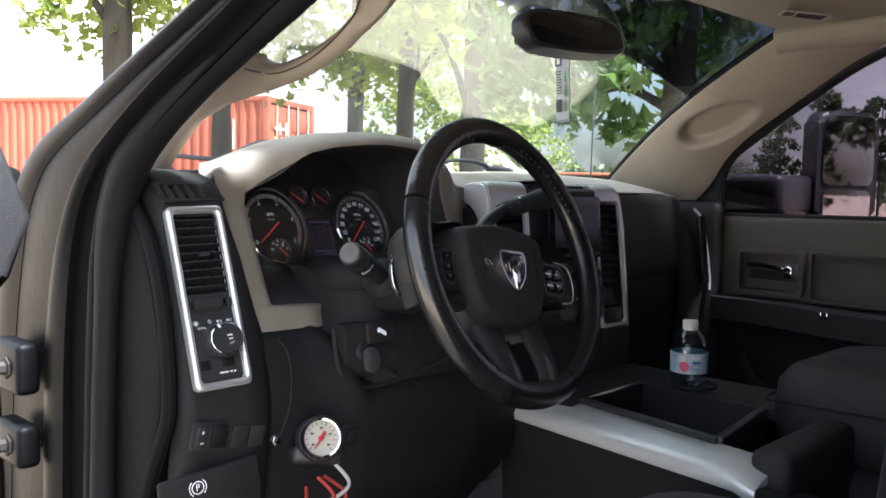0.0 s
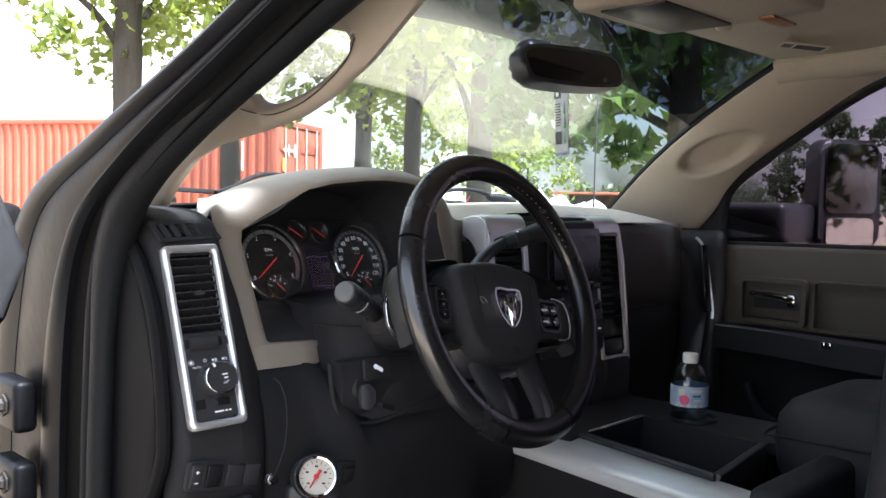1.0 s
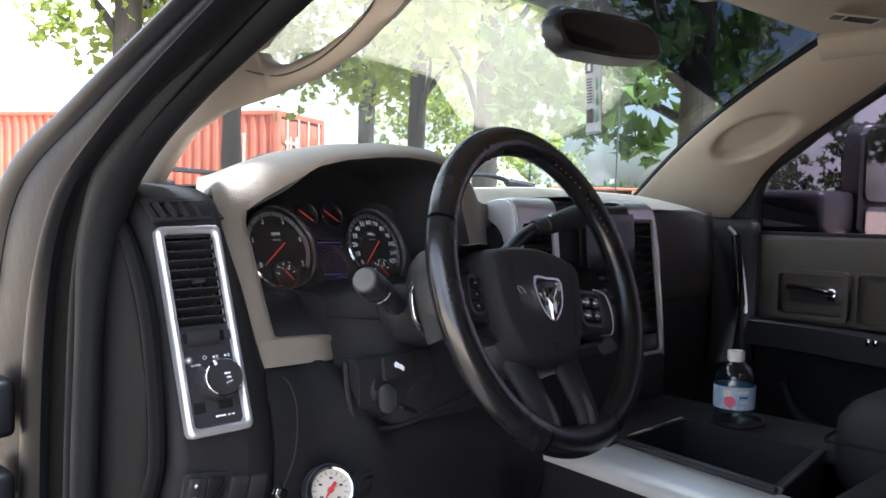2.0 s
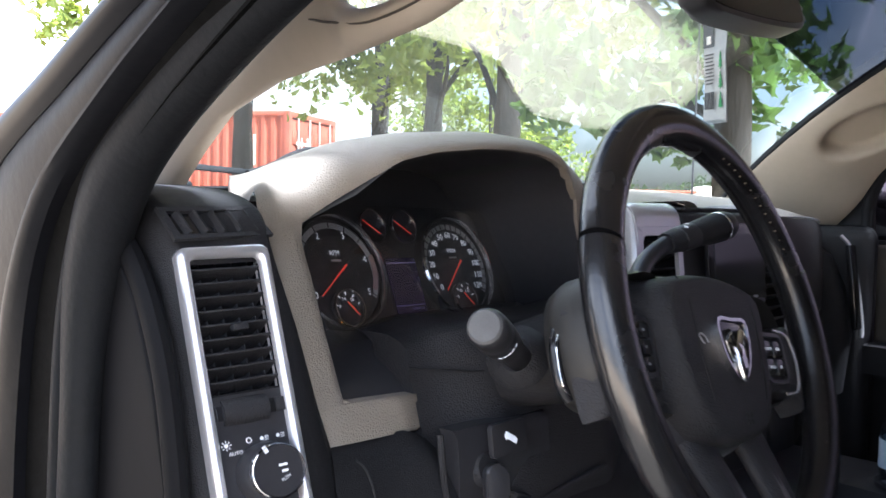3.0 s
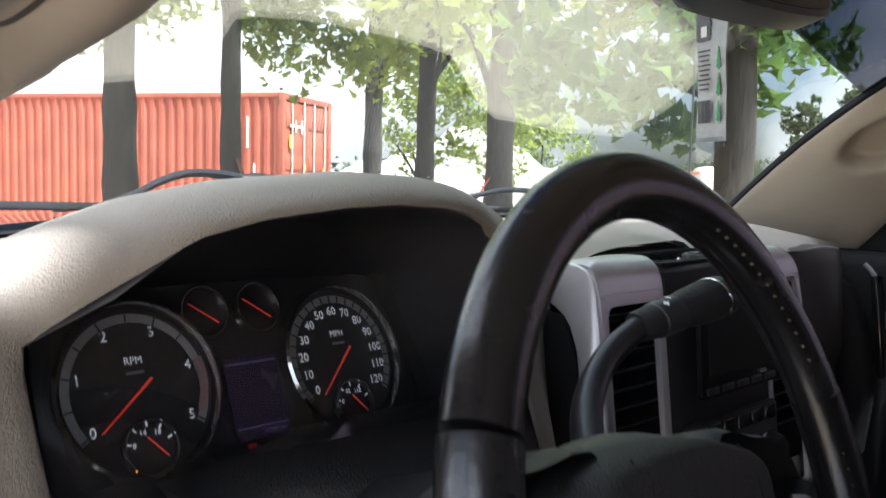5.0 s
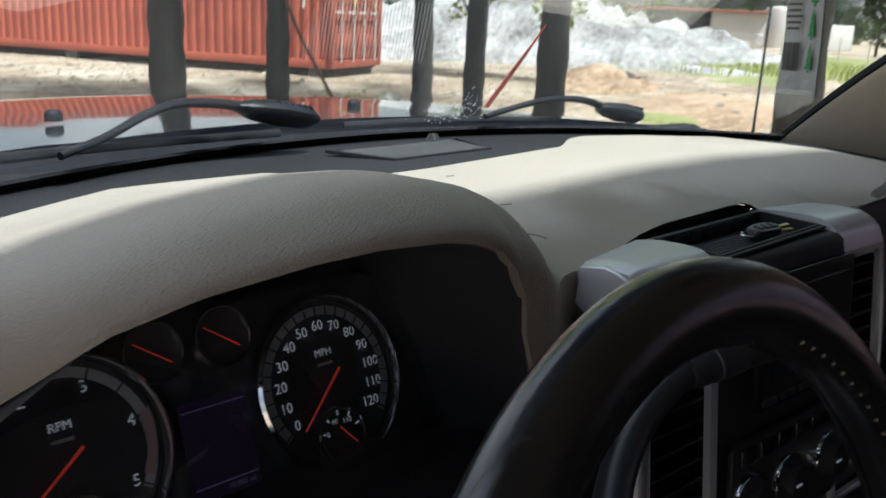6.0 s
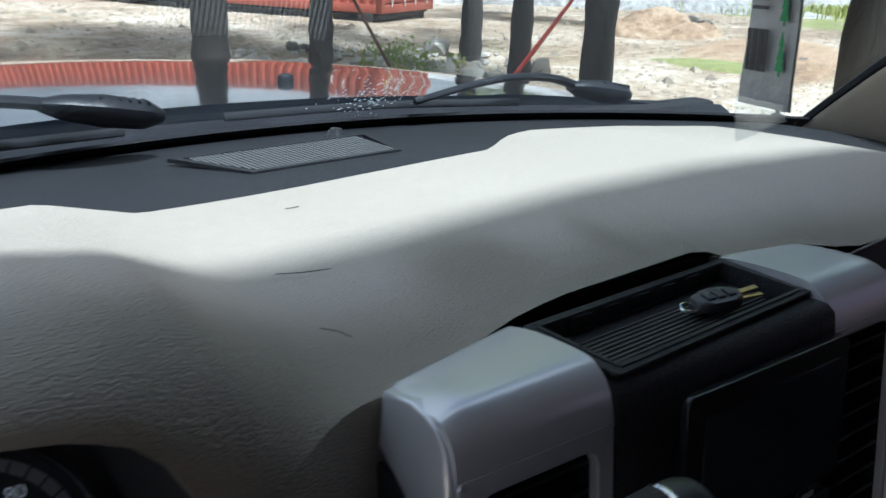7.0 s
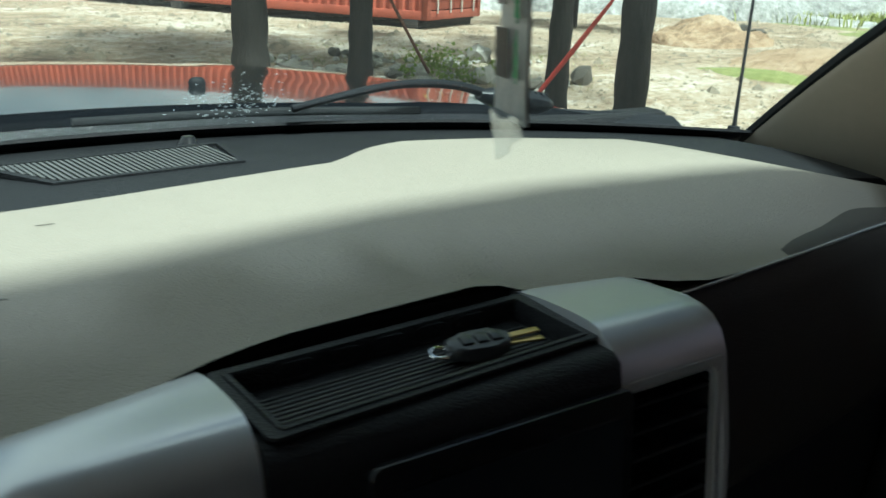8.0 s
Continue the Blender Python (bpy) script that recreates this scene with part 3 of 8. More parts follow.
def crown(x, y, z0, z1, rad, n, seed, cr=0.55):
    r = random.Random(seed)
    out = []
    for _ in range(n):
        a, q, z = r.uniform(0, 6.28), r.random() ** 0.6, r.uniform(z0, z1)
        k = rad * (0.55 + 0.45 * math.sin(math.pi * min(1, (z - z0 + 0.8) / (z1 - z0 + 0.8))))
        out.append(((x + k * q * math.cos(a), y + k * q * math.sin(a), z + 0.25 * (1 - q)), cr * r.uniform(0.6, 1.3)))
    return out


tree(5.1, 11.1, 0.21, 9, crown(5.1, 11.1, 3.3, 7.5, 2.4, 60, 1), 62, 0.145, "tall tree with straight grey brown trunk and green leaves", 1)
tree(6.4, 10.8, 0.145, 8, crown(6.4, 10.8, 3.2, 7.0, 2.0, 40, 2), 56, 0.14, "slim tree with dark trunk beside the container", 2)
tree(9.0, 11.1, 0.15, 8, crown(9.0, 11.1, 3.1, 7.0, 2.2, 40, 3), 46, 0.16, "slim straight tree with dark trunk and light green leaves", 3)
tree(7.6, 8.5, 0.125, 8, crown(7.6, 8.5, 3.0, 6.5, 2.0, 40, 4), 46, 0.15, "slim tree with strap tied round its trunk", 4)
tree(6.8, 6.6, 0.15, 8, crown(6.6, 6.4, 3.0, 6.0, 1.8, 40, 5, 0.5), 46, 0.15, "tree with dark trunk and dense green leaves", 5, lean=(0.1, 0.1))
near_clumps = crown(6.2, 3.9, 3.0, 5.5, 1.8, 30, 6, 0.45) + [((5.7, 4.3, 2.45), 0.3), ((5.2, 4.2, 2.3), 0.26), ((5.9, 4.7, 2.25), 0.24), ((5.4, 3.9, 2.6), 0.3), ((5.0, 4.6, 2.5), 0.28),
                                                             ((6.2, 4.4, 2.1), 0.2), ((4.7, 4.4, 2.62), 0.3), ((5.3, 4.9, 2.35), 0.24)] + [(c, 0.34) for c in ((6.35, 4.1, 2.9), (6.93, 4.1, 2.74), (7.53, 4.1, 3.11), (8.14, 4.1, 2.93), (7.19, 4.1, 3.21), (6.66, 4.1, 2.52), (6.08, 4.1, 2.99))]
tree(6.4, 4.0, 0.155, 8, near_clumps, 46, 0.15, "near tree with thick brown trunk and broad drooping leaves", 6, material=LEAF_DARK, lean=(0.05, 0.0))
# young growth behind the slim trees
for i, (az, d, zc) in enumerate(((48.5, 40, 3.4), (50.5, 41, 3.2), (46.5, 18.5, 2.9), (42.0, 19.5, 3.0))):
    x, y = polar(az, d)
    tree(x, y, 0.07, 4.4, crown(x, y, 1.7, zc + 1.6, 1.3 if d < 30 else 2.6, 26, 20 + i, 0.45 if d < 30 else 0.8), 44, 0.13 if d < 30 else 0.24, "young bushy tree beyond the yard", 20 + i, limbs=4)


def far_tree(x, y, h, rad, seed, n=46, label="distant dark pine seen through the side window"):
    t = thing("far_tree", (x, y, 0), label, "tree", group="distant trees")
    bm = bmesh.new()
    tube(bm, spline([(x, y, -0.3), (x + 0.2, y, h * 0.5), (x, y, h * 0.95)], 5), [lerp(0.035 * h * 0.4, 0.04, k / 10) for k in range(11)], 8)
    part("trunk", bm, BARK, t)
    vs, fs = leaf_cloud(crown(x, y, h * 0.28, h, rad, n, seed, rad * 0.26), 34, h * 0.040, seed)
    me = bpy.data.meshes.new("crown")
    me.from_pydata(vs, [], fs)
    me.materials.append(NEEDLES)
    part("crown", me, None, t)


for i, (az, d, h, rad) in enumerate(((66.6, 80, 9.5, 1.9), (69.6, 78, 9.5, 2.0), (72.4, 76, 9, 2.2), (76.5, 70, 8, 2.2), (64.2, 110, 5, 2.5), (65.1, 120, 4.4, 2.5),
                                     (61.0, 130, 6, 3.5), (62.5, 125, 7, 3.5), (59.0, 140, 5, 4), (50.5, 130, 6, 4), (48.5, 120, 7, 4), (56.5, 150, 5.5, 4))):
    far_tree(*polar(az, d), h, rad, 50 + i)
for i, (x, y, h) in enumerate(((5.5, -13, 6.5), (8.0, -15, 7.0), (10.5, -13.5, 6.5), (3.5, -17, 7.0), (13.0, -16, 7.5))):
    far_tree(x, y, h, 2.6, 90 + i, 60, "leafy tree behind the truck seen in the side mirror")
bm = bmesh.new()
vs, fs = leaf_cloud([((polar(az, 150 + 20 * math.sin(az))[0], polar(az, 150 + 20 * math.sin(az))[1], 1.8 + 1.2 * noise.noise(Vector((az * 0.8, 0, 0)))), 3.5) for az in range(-10, 110, 1)], 60, 1.3, 77)
bm.free()
me = bpy.data.meshes.new("tree_line")
me.from_pydata(vs, [], fs)
me.materials.append(NEEDLES)
tagged(new("tree_line", me), "low dark line of distant woods on the horizon", "woods", kind="stuff")


# ---- shipping container ----
def container(cx, cy, z, d, length, width, height):
    """cx, cy: the near corner; d: the way of its long side; the door end runs across it to the right."""
    u = Vector((d[0], d[1], 0)).normalized()
    w = Vector((u.y, -u.x, 0))
    m = Matrix((u, w, (0, 0, 1))).transposed().to_4x4()
    m = Matrix.Translation((cx, cy, z)) @ m
    t = thing("shipping_container", (cx, cy, z), "long rust red corrugated steel shipping container on blocks", "container")

    def side(name, y0, dirn):
        bm = bmesh.new()
        prof = []
        x = 0.12
        while x < length - 0.12:
            prof += [(x, 0.0), (x + 0.07, 0.0), (x + 0.105, 0.036), (x + 0.175, 0.036)]
            x += 0.28 * 0.75
        rows = [[m @ Vector((a, y0 + dirn * b, zz)) for a, b in prof] for zz in (0.16, height - 0.1)]
        grid(bm, rows)
        part(name, bm, RED_STEEL, t, angle=20)

    side("side_wall", 0.01, 1)
    side("side_wall", width - 0.01, -1)
    for name, c, s in (("bottom_rail", (length / 2, 0.03, 0.08), (length, 0.06, 0.16)), ("top_rail", (length / 2, 0.03, height - 0.05), (length, 0.06, 0.1)),
                       ("bottom_rail", (length / 2, width - 0.03, 0.08), (length, 0.06, 0.16)), ("top_rail", (length / 2, width - 0.03, height - 0.05), (length, 0.06, 0.1)),
                       ("corner_post", (0.06, 0.06, height / 2), (0.13, 0.13, height)), ("corner_post", (0.06, width - 0.06, height / 2), (0.13, 0.13, height)),
                       ("corner_post", (length - 0.06, 0.06, height / 2), (0.13, 0.13, height)), ("corner_post", (length - 0.06, width - 0.06, height / 2), (0.13, 0.13, height)),
                       ("roof", (length / 2, width / 2, height - 0.02), (length - 0.1, width - 0.1, 0.04)), ("end_wall", (length - 0.04, width / 2, height / 2), (0.05, width - 0.2, height - 0.2)),
                       ("header", (0.06, width / 2, height - 0.06), (0.11, width - 0.22, 0.12)), ("door_sill", (0.06, width / 2, 0.08), (0.11, width - 0.22, 0.16))):
        bm = bmesh.new()
        box(bm, m @ Vector(c), s, m.to_3x3(), 0.01)
        part(name, bm, RED_DARK if name in ("header", "door_sill", "corner_post") else RED_STEEL, t)
    for k in range(2):
        bm = bmesh.new()
        w0 = (width - 0.26) / 2
        c = 0.13 + w0 * (k + 0.5)
        box(bm, m @ Vector((0.05, c, height / 2 + 0.02)), (0.04, w0 - 0.02, height - 0.32), m.to_3x3(), 0.01)
        for j in range(3):
            box(bm, m @ Vector((0.025, c, 0.5 + j * (height - 1.0) / 2)), (0.03, w0 - 0.1, 0.28), m.to_3x3(), 0.012)
        door = part("door", bm, RED_DARK, t)
        for j in (-0.27, 0.27):
            bm = bmesh.new()
            tube(bm, [m @ Vector((-0.02, c + j, 0.12)), m @ Vector((-0.02, c + j, height - 0.1))], 0.02, 8)
            rod = part("lock_rod", bm, GALV, door)
            bm = bmesh.new()
            box(bm, m @ Vector((-0.05, c + j - 0.16, 1.05)), (0.03, 0.34, 0.05), m.to_3x3(), 0.008)
            part("handle", bm, GALV, rod)
    bm = bmesh.new()
    # plain white shapes for the painted company mark
    for cx_, w_, h_ in ((0.40, 0.06, 0.36), (0.40, 0.18, 0.06), (0.62, 0.16, 0.06), (0.56, 0.05, 0.24), (0.62, 0.16, 0.055), (0.84, 0.06, 0.26), (0.84, 0.2, 0.06)):
        box(bm, m @ Vector((-0.004, cx_, height * 0.77)), (0.004, w_, h_), m.to_3x3())
    part("painted_mark", bm, LETTER_WHITE, t, "plain white painted shapes")
    for a, h0, s in ((0.35, 1.75, 0.26), (1.0, 1.25, 0.12), (1.9, 1.2, 0.1)):
        bm = bmesh.new()
        box(bm, m @ Vector((-0.006, a, h0)), (0.004, s * 0.6, s), m.to_3x3())
        part("placard", bm, YELLOW_TAG, t, "small yellow placard")
    for a, h0, hh in ((0.75, 1.9, 0.6), (1.0, 1.6, 0.7), (0.6, 1.2, 0.2)):
        bm = bmesh.new()
        box(bm, m @ Vector((a, -0.002, h0)), (0.05, 0.004, hh), m.to_3x3())
        part("stencil_bar", bm, LETTER_WHITE, t)
    for a in (0.35, length * 0.5, length - 0.4):
        bm = bmesh.new()
        box(bm, m @ Vector((a, width / 2, -0.13)), (0.3, width, 0.28), m.to_3x3(), 0.01)
        part("support_block", bm, STEEL_DARK, t, "dark timber support block")
    bm = bmesh.new()
    box(bm, m @ Vector((length / 2, width / 2, 0.02)), (length - 0.2, width - 0.15, 0.14), m.to_3x3())
    part("underframe", bm, STEEL_DARK, t)


container(10.15, 15.15, 0.68, (-0.49, 0.872), 12.19, 2.3, 2.66)

# ---- far shed, fence and tank ----
sx, sy = polar(56.4, 86)
shed = thing("shed", (sx, sy, 0), "low concrete block shed with an open bay and rusty roof", "shed")
sm = Matrix.Translation((sx, sy, 0)) @ Matrix.Rotation(radians(-56), 4, "Z")
for name, c, s, mt in (("wall", (-5.2, 0, 1.5), (1.2, 4, 3), CONCRETE), ("wall", (3.6, 0, 1.5), (4.6, 4, 3), CONCRETE), ("back_wall", (-1.6, 1.9, 1.5), (6, 0.2, 3), SHADOWY), ("roof", (0, 0, 3.12), (12.4, 5, 0.2), ROOF_RED),
                       ("bench", (-1.6, 0.6, 0.5), (5.2, 0.8, 1.0), SHADOWY)):
    bm = bmesh.new()
    box(bm, sm @ Vector(c), s, sm.to_3x3(), 0.02)
    part(name, bm, mt, shed)
tx, ty = polar(61.2, 92)
bm = bmesh.new()
lathe(bm, [(1.5, 0), (1.5, 3.4), (1.35, 3.7), (0.2, 3.9)], Matrix.Translation((tx, ty, 0)), 24)
single("storage_tank", bm, GALV, "grey upright steel storage tank beside the shed", "tank")
bm = bmesh.new()
bx, by = polar(63.6, 95)
box(bm, (bx, by, 1.2), (5, 4, 2.4), None, 0.05)
single("outbuilding", bm, CONCRETE, "small pale outbuilding in the far field", "building")
fence = thing("wire_fence", polar(56, 48) + (0,), "thin wire fence with steel posts across the field", "fence")
for k in range(13):
    x, y = polar(47 + k * 1.6, 48 + k * 0.6)
    bm = bmesh.new()
    tube(bm, [(x, y, -0.2), (x, y, 1.5)], 0.03, 6)
    part("post", bm, GALV, fence)
for z in (0.5, 1.0, 1.45):
    bm = bmesh.new()
    tube(bm, [(*polar(47 + k * 1.6, 48 + k * 0.6), z) for k in range(13)], 0.008, 5)
    part("wire", bm, GALV, fence)

# ---- hammock webbing and rope between the trees ----
bm = bmesh.new()
tube(bm, spline([(6.66, 6.60, 1.76), (6.48, 6.60, 1.56), (6.15, 6.60, 1.22), (5.75, 6.62, 0.80)], 4), [0.016, 0.016, 0.018, 0.022, 0.028, 0.034, 0.038, 0.042, 0.045, 0.045, 0.042, 0.04, 0.035], 8, flat=0.4)
single("webbing_strap", bm, STRAP, "red hammock webbing strap tied to a tree trunk", "strap")
bm = bmesh.new()
tube(bm, spline([(6.38, 10.62, 1.95), (6.64, 10.6, 1.40), (7.28, 10.6, 0.42)], 6), 0.022, 8)
single("rope", bm, ROPE, "brown rope hanging from a tree trunk", "rope")


# ---- truck shell ----
CX = 1.378


def ws(u, v, out=0.0):
    """A point of the windshield: u from -1 (driver) to 1, v from 0 (cowl) to 1 (roof)."""
    half = lerp(0.775, 0.645, v)
    y = lerp(2.06 - 0.20 * u * u, 1.36 - 0.08 * u * u, v) + 0.03 * math.sin(math.pi * v)
    z = lerp(1.655 - 0.02 * u * u, 2.05 - 0.03 * u * u, v) + 0.015 * math.sin(math.pi * v)
    n = Vector((0.25 * u, 0.5, 0.86)).normalized()
    return Vector((CX + half * u, y, z)) + n * out


shield = thing("windshield", (CX, 2.06, 1.65), "curved laminated windshield with a dark shade band", "windshield", kind="structure")
US = [k / 20 for k in range(-20, 21)]


def band_edge(u):
    return 0.815 - 0.07 * u - 0.145 * max(0.0, u) ** 2.2 - 0.10 * max(0.0, -u) ** 2.2


bm = bmesh.new()
solid_grid(bm, [[ws(u, lerp(0, band_edge(u), k / 10)) for u in US] for k in range(11)], (0, 0.002, 0.004))
part("pane", bm, GLASS, shield)
bm = bmesh.new()
solid_grid(bm, [[ws(u, lerp(band_edge(u), 1.0, k / 4)) for u in US] for k in range(5)], (0, 0.002, 0.004))
part("shade_band", bm, TINT, shield, "dark tinted band along the glass's top")
bm = bmesh.new()
solid_grid(bm, [[ws(u, v, -0.004) for u in US] for v in (-0.02, 0.012, 0.03)], (0, -0.002, -0.003))
part("frit_border", bm, GLOSS_BLACK, shield)
for s in (-1, 1):
    bm = bmesh.new()
    tube(bm, [ws(s * 1.0, v / 10, 0.0) for v in range(0, 11)], 0.011, 8)
    part("edge_seal", bm, RUBBER, shield)

# dried splash of washer water low on the glass
rs = random.Random(5)
bm = bmesh.new()
for _ in range(170):
    u, v = (rs.gauss(1.488, 0.028) - CX) / 0.775, abs(rs.gauss(0.075, 0.035))
    r0 = rs.uniform(0.0005, 0.0016)
    n_ = Vector((0, 0.5, 0.86)).normalized()
    m_ = Matrix.Translation(ws(u, v, 0.0065)) @ n_.to_track_quat("Z", "Y").to_matrix().to_4x4() @ Matrix.Diagonal((1, rs.uniform(0.8, 1.8), 1, 1))
    lathe(bm, [(0.0, 0.0006), (r0 * 0.7, 0.0005), (r0, 0.0)], m_, 7)
part("water_spots", bm, mat("dried_water_spot", (0.50, 0.54, 0.58), 0.5), shield, "whitish dried water spots")

# cowl and hood
bm = bmesh.new()
rows = []
for q in range(7):
    k = q / 6
    rows.append([(CX + 0.84 * u, lerp(2.05 - 0.20 * u * u, 2.22 - 0.16 * u * u, k), 1.635 - 0.03 * u * u + 0.02 * k - 0.03 * math.sin(math.pi * k)) for u in US])
solid_grid(bm, rows, (0, 0, -0.02))
single("cowl_panel", bm, COWL_BLACK, "black plastic cowl panel below the windshield", "cowl", kind="structure")
hood = thing("hood", (CX, 2.7, 1.6), "glossy blue black truck hood reflecting sky and container", "hood")
bm = bmesh.new()
rows = []
for q in range(15):
    k = q / 14
    y = lerp(2.20, 3.22, k)
    rows.append([(CX + lerp(0.86, 0.82, k) * u, y - lerp(0.16, 0.10, k) * u * u,
                  1.662 - 0.055 * k * k - 0.012 * k - 0.05 * u * u - 0.05 * max(0, abs(u) - 0.82) * 4 + 0.004 * smooth((abs(u) - 0.42) / 0.1) * (1 - smooth((abs(u) - 0.75) / 0.1))) for u in US])
solid_grid(bm, rows, (0, 0, -0.02))
skin = part("skin", bm, PAINT_HOOD, hood)
bm = bmesh.new()
rows = [[(CX + lerp(0.82, 0.80, k) * u, 3.22 - 0.10 * u * u + 0.05 * math.sin(k * 1.5), lerp(1.595 - 0.05 * u * u, 1.0, k)) for u in US] for k in (0, 0.1, 0.3, 1)]
grid(bm, rows)
part("nose", bm, PAINT_HOOD, hood)
for x in (1.03, 1.554):
    bm = bmesh.new()
    lathe(bm, [(0.0, 0.0085), (0.006, 0.008), (0.010, 0.005), (0.0115, 0.001), (0.011, -0.008)], Matrix.Translation((x, 2.37, 1.6615)) @ Matrix.Diagonal((1.15, 0.8, 1.0, 1.0)), 18)
    part("washer_nozzle", bm, RUBBER, hood, "black washer nozzle")


def wiper(cap, arm, blade, group):
    """cap: the pivot cover's two ends; arm: the arched rod; blade: the two ends of the rubber lying at the glass's foot."""
    t = thing("wiper", cap[1], "black windshield wiper parked at the glass's foot", "wiper", group=group)
    side = Vector((0, 0.3, 1))
    a, b = Vector(cap[0]), Vector(cap[1])
    bm = bmesh.new()
    sp = [a.lerp(b, k / 12) for k in range(13)]
    tube(bm, sp, [interp([(0, 0.006), (0.18, 0.012), (0.5, 0.0155), (0.85, 0.014), (1, 0.006)], k / 12) for k in range(13)], 12, flat=1.5, side=side)
    cp = part("arm_cap", bm, COWL_BLACK, t)
    bm = bmesh.new()
    for k in range(6):
        p = a.lerp(b, 0.45 + 0.08 * k) + Vector((0, -0.006, 0.0135))
        box(bm, p, (0.002, 0.022, 0.004), None, 0.0008, 1)
    part("cap_rib", bm, COWL_BLACK, cp)
    bm = bmesh.new()
    sp = spline(arm, 7)
    tube(bm, sp, [lerp(0.0062, 0.0042, k / (len(sp) - 1)) for k in range(len(sp))], 10, flat=1.3, side=side)
    part("arm", bm, COWL_BLACK, t)
    bm = bmesh.new()
    tube(bm, spline(blade, 8), 0.0050, 8, flat=0.7, side=side)
    part("blade", bm, RUBBER, t)


wiper(((1.112, 1.982, 1.713), (1.222, 1.985, 1.694)), [(1.125, 1.982, 1.712), (1.085, 1.981, 1.718), (1.04, 1.980, 1.719), (1.00, 1.975, 1.709), (0.955, 1.965, 1.690), (0.90, 1.945, 1.676)],
      [(1.20, 2.035, 1.672), (0.98, 1.985, 1.676), (0.74, 1.90, 1.682)], "windshield wipers")
wiper(((1.790, 2.000, 1.688), (1.908, 2.000, 1.668)), [(1.80, 2.0, 1.689), (1.765, 2.003, 1.699), (1.72, 2.006, 1.704), (1.665, 2.008, 1.703), (1.60, 2.012, 1.693), (1.545, 2.018, 1.681)],
      [(1.72, 2.025, 1.668), (1.52, 2.055, 1.673), (1.32, 2.066, 1.672)], "windshield wipers")

antenna = thing("radio_antenna", (2.30, 2.0, 1.60), "thin black radio antenna mast on the passenger fender", "antenna")
bm = bmesh.new()
tube(bm, [(2.297, 2.0, 1.600), (2.297, 2.0, 1.66), (2.298, 1.998, 2.0), (2.30, 1.995, 2.45)], [0.0042, 0.0028, 0.0024, 0.0018], 8)
part("mast", bm, BLACK_SMOOTH, antenna)
bm = bmesh.new()
lathe(bm, [(0.016, 0.0), (0.015, 0.012), (0.009, 0.028), (0.0, 0.030)], Matrix.Translation((2.297, 2.0, 1.585)), 16)
part("base", bm, RUBBER, antenna)

# roof, rear and floor that close the cab
roof = thing("cab_roof", (CX, 0.4, 2.1), "truck cab roof with beige fabric headliner", "roof", kind="structure")
bm = bmesh.new()
rows = []
for q in range(13):
    k = q / 12
    y = lerp(1.36, -0.9, k)
    rows.append([(CX + lerp(0.645, 0.70, smooth(k * 3)) * u, y - 0.08 * u * u * (1 - k), lerp(2.05, 2.09, smooth(k * 4)) - lerp(0.03, 0.06, k) * u * u) for u in US])
solid_grid(bm, rows, (0, 0, 0.015))
part("headliner", bm, HEADLINER, roof, "beige fabric headliner")
bm = bmesh.new()
rows = [[(CX + (x - CX) * (1 + 0.13 * (abs(i - 20) / 20) ** 3), y, z + 0.045 - 0.03 * (abs(i - 20) / 20) ** 6) for i, (x, y, z) in enumerate(r)] for r in rows]
solid_grid(bm, rows, (0, 0, 0.02))
part("roof_skin", bm, PAINT_GREY, roof)
console_top = thing("overhead_console", (CX, 1.2, 2.04), "beige overhead console with dark recess and lamp", "console")
bm = bmesh.new()
box(bm, (CX + 0.02, 1.16, 2.036), (0.30, 0.34, 0.045), None, 0.016, 3)
part("body", bm, BEIGE_TRIM, console_top)
bm = bmesh.new()
box(bm, (CX + 0.02, 1.22, 2.012), (0.24, 0.13, 0.006), None, 0.002)
part("recess", bm, BLACK_SMOOTH, console_top)
bm = bmesh.new()
box(bm, (CX + 0.17, 1.08, 2.012), (0.10, 0.03, 0.006), None, 0.002)
part("amber_lens", bm, mat("amber_lens", (0.35, 0.16, 0.07), 0.3), console_top)
bm = bmesh.new()
lathe(bm, [(0.0, -0.006), (0.012, -0.005), (0.016, 0.0), (0.018, 0.006)], pose(1.66, 1.245, 2.036), 16)
single("visor_clip", bm, BEIGE_TRIM, "small beige sun visor clip on the headliner", "clip")
visor_label = thing("warning_label", (1.86, 1.2, 2.03), "small white printed warning label on the headliner", "label")
lm = Matrix.Translation((1.88, 1.17, 2.022)) @ Euler((0, radians(6), radians(-50))).to_matrix().to_4x4()
bm = bmesh.new()
box(bm, lm @ Vector((0, 0, 0)), (0.10, 0.055, 0.002), lm.to_3x3())
part("paper", bm, mat("label_paper", (0.6, 0.57, 0.5), 0.8), visor_label)
bm = bmesh.new()
for k in range(6):
    box(bm, lm @ Vector((0.012, 0.018 - k * 0.0072, -0.0015)), (0.06, 0.003, 0.001), lm.to_3x3())
box(bm, lm @ Vector((-0.035, 0, -0.0015)), (0.022, 0.035, 0.001), lm.to_3x3())
part("print_bars", bm, BLACK_SMOOTH, visor_label)

bm = bmesh.new()
box(bm, (CX, -0.92, 1.4), (1.75, 0.06, 1.5), None, 0.01)
single("wall_rear", bm, BLACK, "dark rear wall of the truck cab", "wall", kind="structure")
bm = bmesh.new()
box(bm, (CX, 0.6, 0.72), (1.72, 3.1, 0.06), None, 0.01)
single("floor", bm, mat("black_floor_mat", (0.012, 0.012, 0.012), 0.9, bump=0.5, bump_scale=200), "black carpeted truck cab floor", "floor", kind="structure")
bm = bmesh.new()
